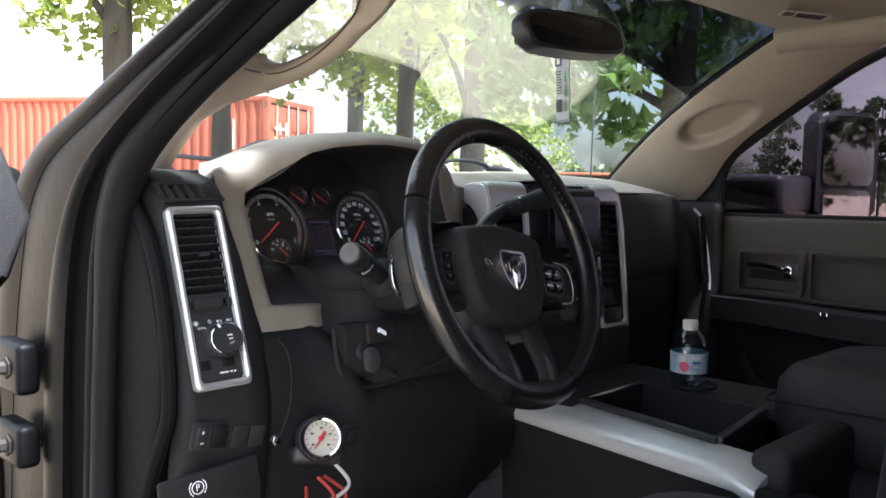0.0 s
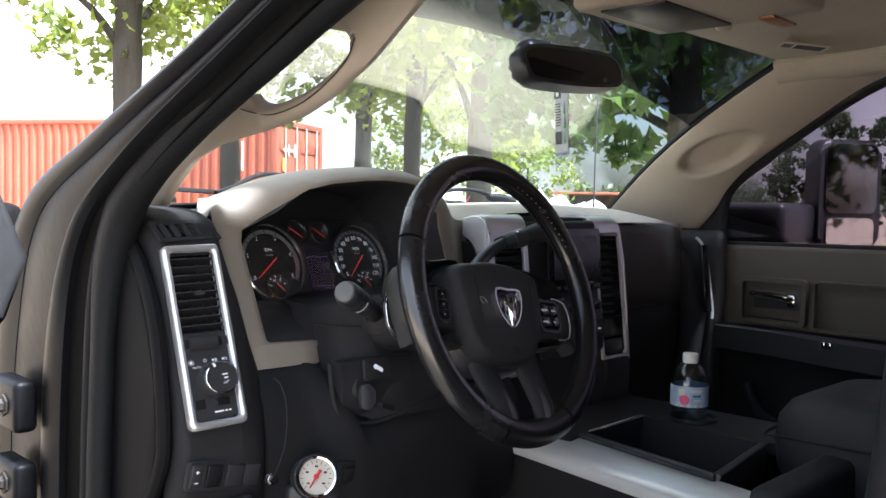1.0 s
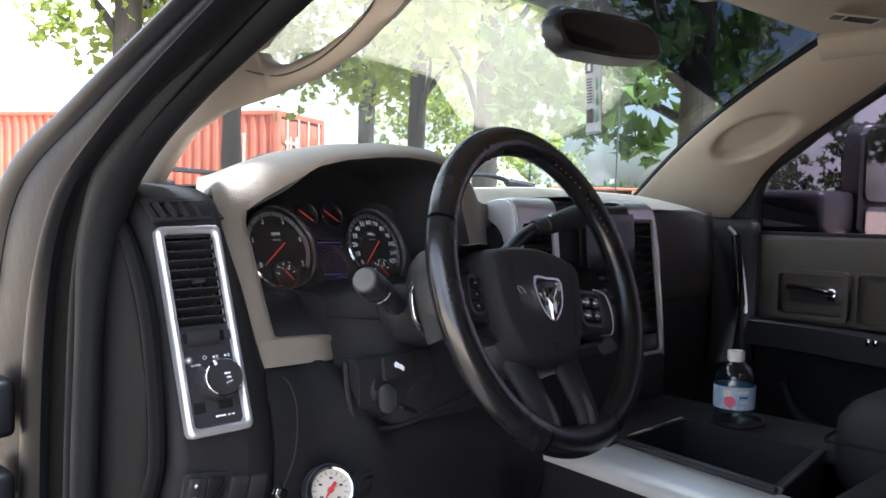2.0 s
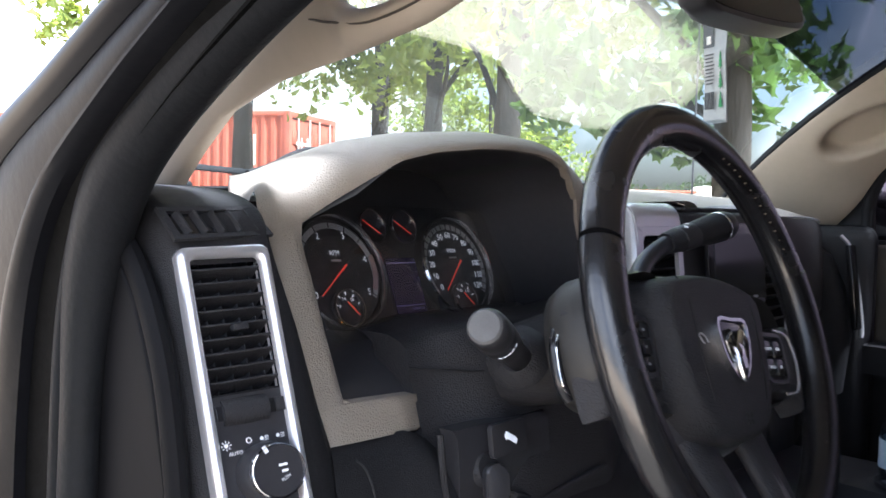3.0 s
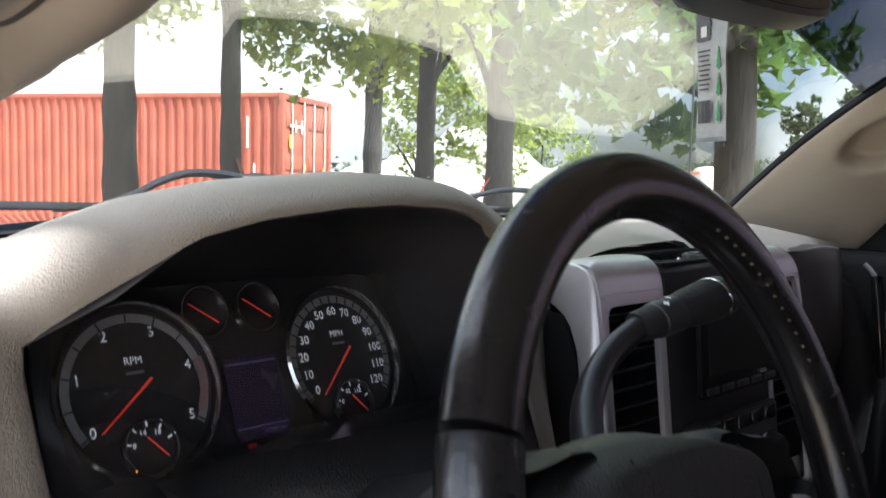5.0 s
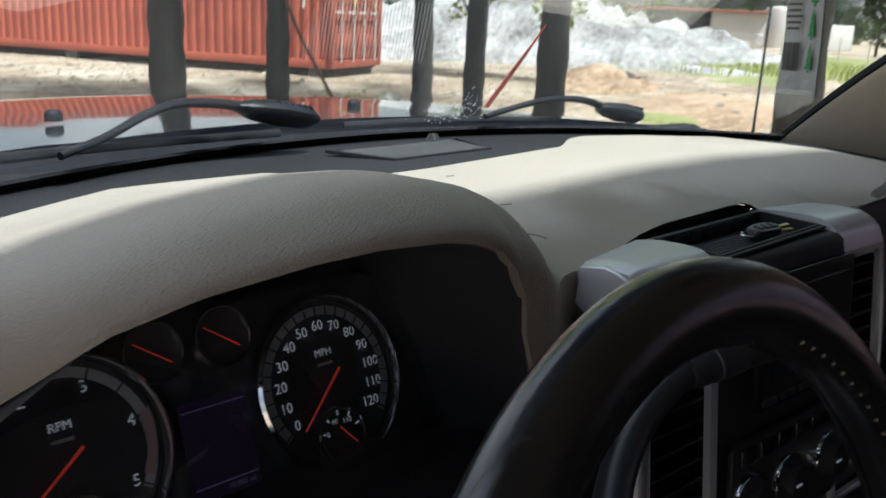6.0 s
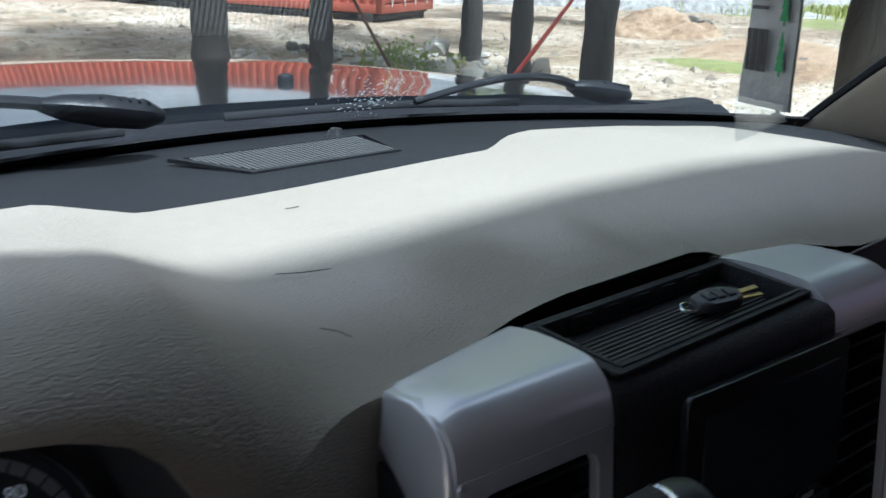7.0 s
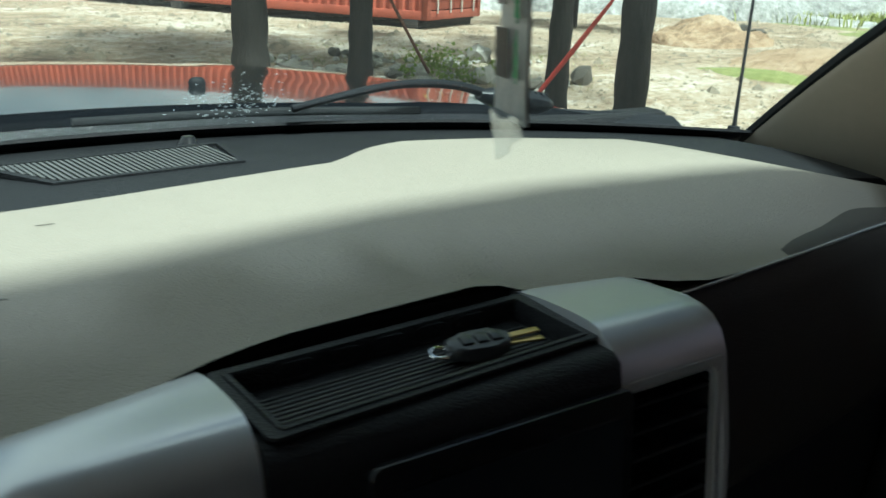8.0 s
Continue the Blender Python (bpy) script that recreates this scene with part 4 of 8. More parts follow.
box(bm, (CX, 2.10, 1.165), (1.7, 0.05, 0.93), None, 0.01)
single("wall_firewall", bm, BLACK, "black firewall behind the dashboard", "wall", kind="structure")
bm = bmesh.new()
box(bm, (CX, 0.6, 0.60), (1.80, 3.2, 0.12), None, 0.02)
box(bm, (CX, 3.0, 0.95), (1.5, 0.9, 0.6), None, 0.05)
single("chassis", bm, STEEL_DARK, "dark steel truck chassis below the cab", "chassis", kind="structure")
for sx_ in (0.62, 2.14):
    for sy_ in (2.75, -1.3):
        wheel_t = thing("road_wheel", (sx_, sy_, 0.4), "black truck tyre on a steel rim", "wheel", group="road wheels")
        wm = Matrix.Translation((sx_, sy_, ground_z(sx_, sy_) + 0.40)) @ Matrix.Rotation(radians(90), 4, "Y")
        bm = bmesh.new()
        lathe(bm, [(0.24, -0.12), (0.36, -0.135), (0.40, -0.09), (0.40, 0.09), (0.36, 0.135), (0.24, 0.12)], wm, 28)
        part("tyre", bm, RUBBER, wheel_t)
        bm = bmesh.new()
        lathe(bm, [(0.0, 0.06), (0.2, 0.05), (0.24, 0.11), (0.24, -0.11), (0.0, -0.1)], wm, 24)
        part("rim", bm, SILVER, wheel_t)
bm = bmesh.new()
for yy in (-1.3,):
    tube(bm, [(0.62, yy, 0.42), (2.14, yy, 0.42)], 0.06, 10)
tube(bm, [(0.62, 2.75, 0.42), (2.14, 2.75, 0.42)], 0.06, 10)
box(bm, (CX, 0.6, 0.5), (1.0, 4.6, 0.12))
single("axle", bm, STEEL_DARK, "dark steel axles and frame rails under the truck", "axle", kind="structure")

# ---- driver's door opening: painted frame, seals, end of the dash ----
opening = thing("door_frame", (0.46, 1.6, 1.0), "dark grey painted door opening with black rubber seal", "door frame", kind="structure")


def sweep_yz(name, x, pts, r, material, flat=1.0, label="", x1=None, seg=12):
    bm = bmesh.new()
    sp = spline([(x if x1 is None else lerp(x, x1, i / (len(pts) - 1)), a, b) for i, (a, b) in enumerate(pts)], 6)
    tube(bm, sp, r, seg, flat=flat, side=(1, 0, 0))
    return part(name, bm, material, opening, label)


P0 = [(1.90, 0.8), (1.875, 1.2), (1.82, 1.48), (1.704, 1.652), (1.489, 1.739), (1.235, 1.827), (1.0, 1.915), (0.7, 2.01), (0.2, 2.06)]
P1 = [(1.80, 0.8), (1.785, 1.2), (1.745, 1.47), (1.665, 1.632), (1.455, 1.727), (1.205, 1.818), (0.98, 1.905), (0.7, 1.995), (0.2, 2.045)]
P2 = [(1.675, 0.8), (1.668, 1.164), (1.645, 1.45), (1.555, 1.625), (1.405, 1.716), (1.180, 1.812), (0.96, 1.90), (0.7, 1.985), (0.2, 2.035)]
P3 = [(1.612, 0.8), (1.606, 1.178), (1.590, 1.45), (1.535, 1.608), (1.400, 1.706), (1.172, 1.808), (0.953, 1.896), (0.7, 1.975), (0.2, 2.027)]
P4 = [(1.565, 0.8), (1.560, 1.195), (1.545, 1.45), (1.500, 1.595), (1.392, 1.690), (1.168, 1.798), (0.948, 1.888), (0.7, 1.965), (0.2, 2.018)]


def sheet_yz(name, xa, pa, xb, pb, material, puff=0.006):
    bm = bmesh.new()
    a, b = spline([(xa, y, z) for y, z in pa], 6), spline([(xb, y, z) for y, z in pb], 6)
    rows = []
    for p, q in zip(a, b):
        rows.append([p.lerp(q, k / 5) + Vector((-puff * math.sin(math.pi * k / 5), 0, 0)) for k in range(6)])
    solid_grid(bm, rows, (0.02, 0.004, 0))
    return part(name, bm, material, opening)


sheet_yz("outer_pillar", 0.440, P0, 0.446, P1, PAINT_EDGE, 0.008)
sheet_yz("pillar_flank", 0.447, P1, 0.452, P2, PAINT_GREY, 0.004)
sheet_yz("jamb_strip", 0.448, P2, 0.450, P3, PAINT_GREY, 0.010)
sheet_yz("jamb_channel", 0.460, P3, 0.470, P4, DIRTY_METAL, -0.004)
# outer skin from the opening's edge over the pillar and the roof's side
bm = bmesh.new()
skin_a = [(0.442, 1.85, 1.45), (0.442, 1.704, 1.652), (0.442, 1.489, 1.739), (0.444, 1.235, 1.827), (0.45, 1.0, 1.915), (0.455, 0.7, 2.01), (0.46, 0.2, 2.06), (0.46, -0.9, 2.06)]
skin_b = [(0.52, 1.78, 1.60), (0.545, 1.60, 1.675), (0.56, 1.45, 1.775), (0.585, 1.27, 1.875), (0.615, 1.08, 1.975), (0.60, 0.7, 2.065), (0.58, 0.2, 2.095), (0.58, -0.9, 2.095)]
skin_c = [(0.54, 1.79, 1.60), (0.565, 1.61, 1.68), (0.58, 1.46, 1.78), (0.605, 1.28, 1.88), (0.66, 1.15, 2.00), (0.74, 0.9, 2.11), (0.75, 0.2, 2.13), (0.72, -0.9, 2.13)]
grid(bm, [spline(q_, 4) for q_ in (skin_a, skin_b, skin_c)])
part("roof_side", bm, PAINT_GREY, opening, angle=60)
SEAL = [(1.546, 0.8), (1.543, 1.2), (1.535, 1.42), (1.520, 1.55), (1.480, 1.640), (1.418, 1.696), (1.325, 1.748), (1.243, 1.786), (1.158, 1.822), (1.05, 1.868), (0.9, 1.92), (0.6, 1.975), (0.2, 1.995)]
bm = bmesh.new()
sp = spline([(lerp(0.478, 0.50, i / 12), y, z) for i, (y, z) in enumerate(SEAL)], 6)
tube(bm, sp, [lerp(0.017, 0.026, smooth((p.z - 1.45) / 0.2)) for p in sp], 18, side=(1, 0, 0))
part("door_seal", bm, RUBBER, opening, "black rubber door seal")
sweep_yz("seal_lip", 0.466, [(y + 0.020, z - 0.002) for y, z in SEAL], 0.005, RUBBER, 1.3, x1=0.482)
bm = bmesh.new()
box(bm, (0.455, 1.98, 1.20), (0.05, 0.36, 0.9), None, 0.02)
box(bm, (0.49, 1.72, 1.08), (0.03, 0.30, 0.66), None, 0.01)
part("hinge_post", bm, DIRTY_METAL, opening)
for z, h in ((1.362, 0.075), (1.250, 0.062)):
    bm = bmesh.new()
    box(bm, (0.420, 1.688, z), (0.034, 0.095, h), None, 0.010, 3)
    hinge = part("hinge", bm, PAINT_GREY, opening)
    bm = bmesh.new()
    lathe(bm, [(0.0, 0.012), (0.009, 0.012), (0.0095, 0.003), (0.016, 0.002), (0.016, -0.004)], Matrix.Translation((0.402, 1.678, z)) @ Matrix.Rotation(radians(-90), 4, "Y"), 6)
    part("hinge_bolt", bm, STEEL_DARK, hinge)
# rear post of the opening
sweep_yz("rear_post", 0.45, [(0.525, 0.8), (0.503, 1.3), (0.480, 1.55), (0.463, 1.75), (0.43, 2.0)], 0.03, PAINT_GREY, 1.4)
sweep_yz("rear_post_seal", 0.475, [(0.555, 0.8), (0.535, 1.3), (0.516, 1.5), (0.493, 1.75), (0.46, 2.0)], 0.012, RUBBER, 1.2)
bm = bmesh.new()
box(bm, (0.50, -0.18, 1.35), (0.06, 1.36, 1.4), None, 0.02)
single("wall_rear_door", bm, BLACK, "closed rear side of the truck cab", "wall", kind="structure")

door = thing("driver_door", (0.40, 2.0, 1.3), "open driver door with black inner trim seen edge on", "door")
dm = basis((0.345, 1.405, 1.2), (-0.97, 0.24, 0), (0, 0, 1))
bm = bmesh.new()
box(bm, dm @ Vector((0.60, -0.05, 0.02)), (0.98, 1.0, 0.11), dm.to_3x3(), 0.03, 3)
part("door_shell", bm, PAINT_GREY, door)
bm = bmesh.new()
prism(bm, [dm @ Vector((a, b, 0.075)) for a, b in ((0.10, -0.5), (0.065, 0.27), (0.025, 0.31), (0.0, 0.385), (0.04, 0.49), (0.12, 0.52), (0.9, 0.52), (0.95, -0.5))], dm.to_3x3() @ Vector((0, 0, 0.035)), 0.01)
part("inner_trim", bm, BLACK, door)
bm = bmesh.new()
for k in range(3):
    lathe(bm, [(0.0, 0.004), (0.018, 0.003), (0.02, 0.0), (0.022, -0.003)], dm @ Matrix.Translation((0.085, 0.20 + 0.09 * k, 0.112)), 16)
part("trim_plug", bm, BLACK_SMOOTH, door)

# ---- driver's windshield pillar trim with its grab handle ----
pillar_l = thing("pillar_trim", (0.62, 1.5, 1.75), "beige windshield pillar trim with a moulded grab handle", "pillar trim", group="windshield pillar trims")
TRIM_LOW = [(0.95, 1.965), (1.05, 1.897), (1.068, 1.880), (1.101, 1.856), (1.144, 1.826), (1.202, 1.790), (1.266, 1.768), (1.35, 1.754), (1.461, 1.740), (1.549, 1.715), (1.607, 1.675), (1.637, 1.650), (1.69, 1.595)]
TRIM_HIGH = [(0.95, 2.06), (1.205, 1.935), (1.268, 1.905), (1.382, 1.855), (1.496, 1.806), (1.607, 1.763), (1.69, 1.712)]
HOLE_LOW = [(1.166, 1.846), (1.1685, 1.838), (1.180, 1.8285), (1.203, 1.815), (1.253, 1.797), (1.307, 1.787), (1.335, 1.7865), (1.351, 1.7895), (1.360, 1.795), (1.363, 1.801)]
HOLE_HIGH = [(1.166, 1.846), (1.1685, 1.853), (1.178, 1.8605), (1.198, 1.866), (1.222, 1.867), (1.240, 1.8635), (1.281, 1.847), (1.329, 1.825), (1.352, 1.813), (1.361, 1.806), (1.363, 1.801)]
ys_ = sorted({round(0.95 + 0.01 * k, 4) for k in range(75)} | {round(1.166 + d, 4) for d in (-0.004, 0, 0.001, 0.0025, 0.005, 0.009, 0.014)} | {round(1.363 - d, 4) for d in (-0.004, 0, 0.001, 0.003, 0.006, 0.010, 0.016)})
low_rows, high_rows = [], []
for y in ys_:
    zl, zh = interp(TRIM_LOW, y), interp(TRIM_HIGH, y)
    if 1.166 < y < 1.363:
        e0, e1 = interp(HOLE_LOW, y), interp(HOLE_HIGH, y)
    else:
        e0 = e1 = lerp(zl, zh, interp([(0.95, 0.25), (1.166, 0.252), (1.363, 0.445), (1.69, 0.45)], y))
    rim = smooth((min(y - 1.166, 1.363 - y) + 0.012) / 0.03)

    def face(z, q, y=y, zl=zl, zh=zh, rim=rim, upper=False):
        """The cover's skin: softly domed, rolled in towards the hand hole."""
        k = (z - zl) / (zh - zl)
        plain = 0.014 * math.sin(math.pi * min(1, k * 1.25)) ** 0.7 if 0 < k * 1.25 < 1 else 0.0
        rolled = 0.019 * max(0.0, math.sin(math.pi * (q if not upper else 0.5 * q))) ** 0.55
        d = lerp(plain, rolled, rim)
        return Vector((lerp(0.622, 0.600, k) - d, y - 0.3 * d, z))

    n_ = 12
    low_rows.append([face(lerp(zl, e0, k / n_), k / n_) for k in range(n_ + 1)] + [face(lerp(zl, e0, k / n_), k / n_) + Vector((0.026, 0.012, 0.006)) for k in (11, 9, 6, 3, 1)])
    high_rows.append([face(lerp(e1, zh, k / n_), k / n_, upper=True) for k in range(n_ + 1)] + [face(lerp(e1, zh, k / n_), k / n_, upper=True) + Vector((0.026, 0.012, 0.006)) for k in (11, 9, 6, 3, 1)])
bm = bmesh.new()
grid(bm, low_rows, close=True)
grid(bm, high_rows, close=True)
part("cover", bm, BEIGE_TRIM, pillar_l, angle=60)
bm = bmesh.new()
tube(bm, spline([(0.606, 1.45, 1.762), (0.603, 1.40, 1.783), (0.601, 1.36, 1.777), (0.601, 1.31, 1.771), (0.601, 1.25, 1.781), (0.601, 1.20, 1.801), (0.602, 1.163, 1.826), (0.603, 1.150, 1.850)], 6), 0.0011, 5)
part("handle_seam", bm, BEIGE_DIM, pillar_l)

# ---- passenger's windshield pillar trim ----
pillar_r = thing("pillar_trim", (2.12, 1.5, 1.75), "beige windshield pillar trim with an oval hand hollow", "pillar trim", group="windshield pillar trims")
e1 = [ws(0.99, v, -0.006) for v in (-0.06, 0.1, 0.25, 0.4, 0.55, 0.7, 0.85, 1.0)]
e2 = [Vector(p) for p in ((2.235, 1.62, 1.585), (2.225, 1.55, 1.655), (2.215, 1.50, 1.725), (2.20, 1.43, 1.785), (2.185, 1.345, 1.838), (2.165, 1.25, 1.895), (2.14, 1.16, 1.945), (2.12, 1.06, 1.99))]
e1, e2 = spline(e1, 10), spline(e2, 10)
bm = bmesh.new()
rows = []
for i, (a, b) in enumerate(zip(e1, e2)):
    s = i / (len(e1) - 1)
    row = []
    for k in range(29):
        q = k / 28
        p = a.lerp(b, q)
        inward = Vector((-0.75, -0.55, -0.35)).normalized()
        d = 0.022 * math.sin(math.pi * q) ** 0.7
        hollow = 1 / (1 + math.exp(8 * (((s - 0.50) / 0.125) ** 2 + ((q - 0.52) / 0.27) ** 2 - 1)))
        row.append(p + inward * (d - 0.040 * hollow))
    rows.append(row)
solid_grid(bm, rows, (0.01, 0.01, 0.004))
part("cover", bm, BEIGE_TRIM, pillar_r, angle=60)

# rails that close the roof's sides
for x, sgn in ((0.66, -1), (2.095, 1)):
    bm = bmesh.new()
    tube(bm, spline([(x - sgn * 0.035, 1.30, 2.010), (x - sgn * 0.01, 1.12, 2.022), (x + sgn * 0.005, 0.8, 2.03), (x + sgn * 0.01, 0.2, 2.035), (x, -0.9, 2.03)], 6), 0.045, 12, flat=1.4, side=(0, 0, 1))
    single("roof_rail_trim", bm, HEADLINER, "beige roof rail trim above the door", "trim", kind="structure")

# ---- passenger's door ----
pdoor = thing("passenger_door", (2.22, 1.1, 1.2), "closed passenger door with shade-dimmed beige upper panel and black armrest", "door")


def plate_x(name, x, poly, thick, material, bevel=0.006, parent=None, label=""):
    bm = bmesh.new()
    prism(bm, [(x, a, b) for a, b in poly], (thick, 0, 0), bevel)
    return part(name, bm, material, parent or pdoor, label)


def ring_x(bm, x0, x1, y0, y1, z0, z1, w):
    m = basis((x0, (y0 + y1) / 2, (z0 + z1) / 2), (0, -1, 0), (0, 0, 1))
    o = rounded(y1 - y0, z1 - z0, 0.014)
    i = rounded(y1 - y0 - 2 * w, z1 - z0 - 2 * w, 0.009)
    frame_ring(bm, m, o, i, x1 - x0)


plate_x("outer_skin", 2.27, [(1.62, 0.75), (1.62, 1.57), (-0.85, 1.60), (-0.85, 0.75)], 0.05, PAINT_GREY)
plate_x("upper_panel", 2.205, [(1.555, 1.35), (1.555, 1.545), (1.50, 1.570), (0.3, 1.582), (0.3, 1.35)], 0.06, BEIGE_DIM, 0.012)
plate_x("belt_cap", 2.215, [(1.555, 1.568), (0.3, 1.582), (0.3, 1.592), (1.555, 1.578)], 0.06, BLACK, 0.003)
plate_x("lower_panel", 2.225, [(1.58, 0.80), (1.58, 1.36), (0.3, 1.36), (0.3, 0.80)], 0.05, BLACK, 0.01)
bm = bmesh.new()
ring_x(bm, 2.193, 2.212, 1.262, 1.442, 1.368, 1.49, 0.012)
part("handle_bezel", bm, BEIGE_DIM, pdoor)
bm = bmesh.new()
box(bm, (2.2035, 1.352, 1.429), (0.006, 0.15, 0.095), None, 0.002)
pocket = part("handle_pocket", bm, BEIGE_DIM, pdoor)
bm = bmesh.new()
box(bm, (2.199, 1.345, 1.430), (0.005, 0.128, 0.045), None, 0.002)
part("handle_recess", bm, BLACK_SMOOTH, pocket)
bm = bmesh.new()
tube(bm, spline([(2.196, 1.415, 1.442), (2.188, 1.37, 1.442), (2.185, 1.32, 1.437), (2.196, 1.30, 1.433)], 6), 0.008, 10, flat=1.3)
box(bm, (2.192, 1.305, 1.432), (0.012, 0.02, 0.032), None, 0.004)
part("chrome_handle", bm, CHROME, pdoor, "chrome inside door handle")
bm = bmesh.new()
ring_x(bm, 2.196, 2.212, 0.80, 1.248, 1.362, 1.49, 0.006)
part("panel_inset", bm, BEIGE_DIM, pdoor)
bm = bmesh.new()
sp = [(2.16, 1.50, 1.352), (2.15, 1.35, 1.352), (2.13, 1.18, 1.346), (2.12, 0.9, 1.34), (2.12, 0.5, 1.335)]
solid_grid(bm, [[(x, y, z), (x + 0.03, y, z + 0.006), (2.23, y, z + 0.004)] for x, y, z in spline(sp, 5)], (0, 0, -0.06))
arm = part("armrest", bm, BLACK_SOFT, pdoor)
for y in (1.195, 1.18):
    bm = bmesh.new()
    box(bm, (2.128, y, 1.338), (0.01, 0.008, 0.016), None, 0.002)
    part("chrome_switch", bm, CHROME, arm)
bm = bmesh.new()
tube(bm, spline([(2.20, 1.42, 1.20), (2.185, 1.36, 1.12), (2.18, 1.2, 1.09), (2.18, 0.9, 1.08)], 6), 0.014, 10)
part("pocket_rim", bm, BLACK_SOFT, pdoor)
# window frame and pane
fr = [(2.245, 1.53, 1.575), (2.243, 1.527, 1.67), (2.235, 1.493, 1.735), (2.22, 1.40, 1.80), (2.205, 1.328, 1.848), (2.18, 1.104, 1.974), (2.165, 0.90, 2.0), (2.165, 0.3, 2.01)]
bm = bmesh.new()
tube(bm, spline(fr, 6), 0.012, 10, flat=1.3)
part("window_frame", bm, BLACK, pdoor)
bm = bmesh.new()
top = spline(fr, 6)
solid_grid(bm, [[(p.x, p.y, p.z), (lerp(p.x, 2.255, 0.5), p.y, lerp(p.z, 1.575, 0.5)), (2.255, p.y, 1.56)] for p in top], (0.004, 0, 0))
part("window_pane", bm, SIDE_GLASS, pdoor, "dark tinted window glass")
plate_x("sail_panel", 2.235, [(1.66, 1.56), (1.60, 1.66), (1.52, 1.735), (1.515, 1.575)], 0.03, BLACK)
bm = bmesh.new()
box(bm, (2.19, -0.2, 1.78), (0.04, 1.1, 0.46), None, 0.02)
box(bm, (2.25, -0.2, 1.2), (0.06, 1.3, 1.0), None, 0.02)
single("wall_rear_right", bm, BLACK, "closed rear side of the cab opposite the driver", "wall", kind="structure")

tow = thing("side_mirror", (2.55, 1.31, 1.6), "tall black towing mirror outside the passenger window", "mirror")
bm = bmesh.new()
box(bm, (2.40, 1.465, 1.631), (0.30, 0.21, 0.110), None, 0.02, 3)
part("arm", bm, BLACK_SMOOTH, tow)
mm = Matrix.Translation((2.56, 1.325, 1.712)) @ Matrix.Rotation(radians(-28), 4, "Z")
bm = bmesh.new()
prism(bm, [mm @ Vector((x, -0.03, z)) for x, z in rounded(0.212, 0.315, 0.035)], mm.to_3x3() @ Vector((0, 0.06, 0)), 0.015)
part("housing", bm, BLACK_SMOOTH, tow)
bm = bmesh.new()
prism(bm, [mm @ Vector((x, -0.031, z + 0.048)) for x, z in rounded(0.176, 0.196, 0.022)], mm.to_3x3() @ Vector((0, -0.004, 0)))
part("main_glass", bm, MIRROR, tow, "mirror glass")
bm = bmesh.new()
prism(bm, [mm @ Vector((x, -0.031, z - 0.105)) for x, z in rounded(0.164, 0.082, 0.02)], mm.to_3x3() @ Vector((0, -0.004, 0)))
part("wide_angle_glass", bm, MIRROR, tow, "small wide angle mirror glass")

# ---- seats ----
def cushion(bm, c, size, puff=0.25, n=10):
    """A soft block: rounded, with a domed top."""
    rows = []
    for i in range(n + 1):
        a = -math.pi / 2 + math.pi * i / n
        ca, sa = abs(math.cos(a)) ** 0.35, math.copysign(abs(math.sin(a)) ** 0.6, math.sin(a))
        row = []
        for k in range(32):
            b = 2 * math.pi * k / 32
            cb, sb = math.copysign(abs(math.cos(b)) ** 0.4, math.cos(b)), math.copysign(abs(math.sin(b)) ** 0.4, math.sin(b))
            row.append((c[0] + size[0] / 2 * ca * cb, c[1] + size[1] / 2 * ca * sb, c[2] + size[2] / 2 * sa))
        rows.append(row)
    grid(bm, rows, close=True)


def seat(x, label):
    t = thing("seat", (x, 0.6, 0.75), label, "seat", group="front seats")
    for name, c, s in (("cushion", (x, 0.72, 1.13), (0.50, 0.62, 0.22)), ("backrest", (x, 0.28, 1.55), (0.50, 0.2, 0.75)), ("headrest", (x, 0.22, 1.98), (0.26, 0.12, 0.12)), ("base", (x, 0.7, 0.88), (0.42, 0.5, 0.32))):
        bm = bmesh.new()
        cushion(bm, c, s)
        part(name, bm, FABRIC if name != "base" else BLACK, t, angle=60)
    return t


ds = seat(0.84, "charcoal cloth driver seat with tan seams")
seat(1.92, "charcoal cloth passenger seat")
bm = bmesh.new()
for k in range(9):
    tube(bm, spline([(0.70 + 0.012 * k, 0.99 - 0.002 * k, 1.205), (0.74 + 0.010 * k, 0.955, 1.228), (0.80 + 0.008 * k, 0.90, 1.2415)], 4), 0.0018, 6)
part("seam_stripe", bm, STITCH, ds, "tan ribbed stripe")
rest = thing("folding_seat", (1.55, 0.85, 1.1), "black padded middle seat folded between the front seats", "seat")
bm = bmesh.new()
cushion(bm, (1.57, 0.72, 1.265), (0.36, 0.60, 0.19))
pad_ = part("pad", bm, BLACK_SOFT, rest, angle=60)
bm = bmesh.new()
tube(bm, spline([(1.392, 0.45, 1.285), (1.391, 0.72, 1.287), (1.393, 0.96, 1.285), (1.41, 1.010, 1.283), (1.57, 1.022, 1.280)], 8), 0.0025, 6)
part("piping", bm, RUBBER, pad_)
bm = bmesh.new()
box(bm, (1.55, 0.72, 1.135), (0.34, 0.56, 0.12), None, 0.03, 3)
part("bin", bm, BLACK_SOFT, rest)


# ---- dashboard ----
dash = thing("dashboard", (CX, 1.8, 1.3), "beige grained truck dashboard with black lower panels", "dashboard")

# dark defroster strip at the glass's foot
bm = bmesh.new()
rows = []
for q in range(9):
    k = q / 8
    rows.append([(CX + 0.80 * u, lerp(2.055 - 0.20 * u * u, 1.74 - 0.13 * u * u, k), 1.650 - 0.022 * u * u + 0.006 * math.sin(math.pi * k) - 0.05 * smooth((abs(u) - 0.9) / 0.1)) for u in US])
solid_grid(bm, rows, (0, 0, -0.02))
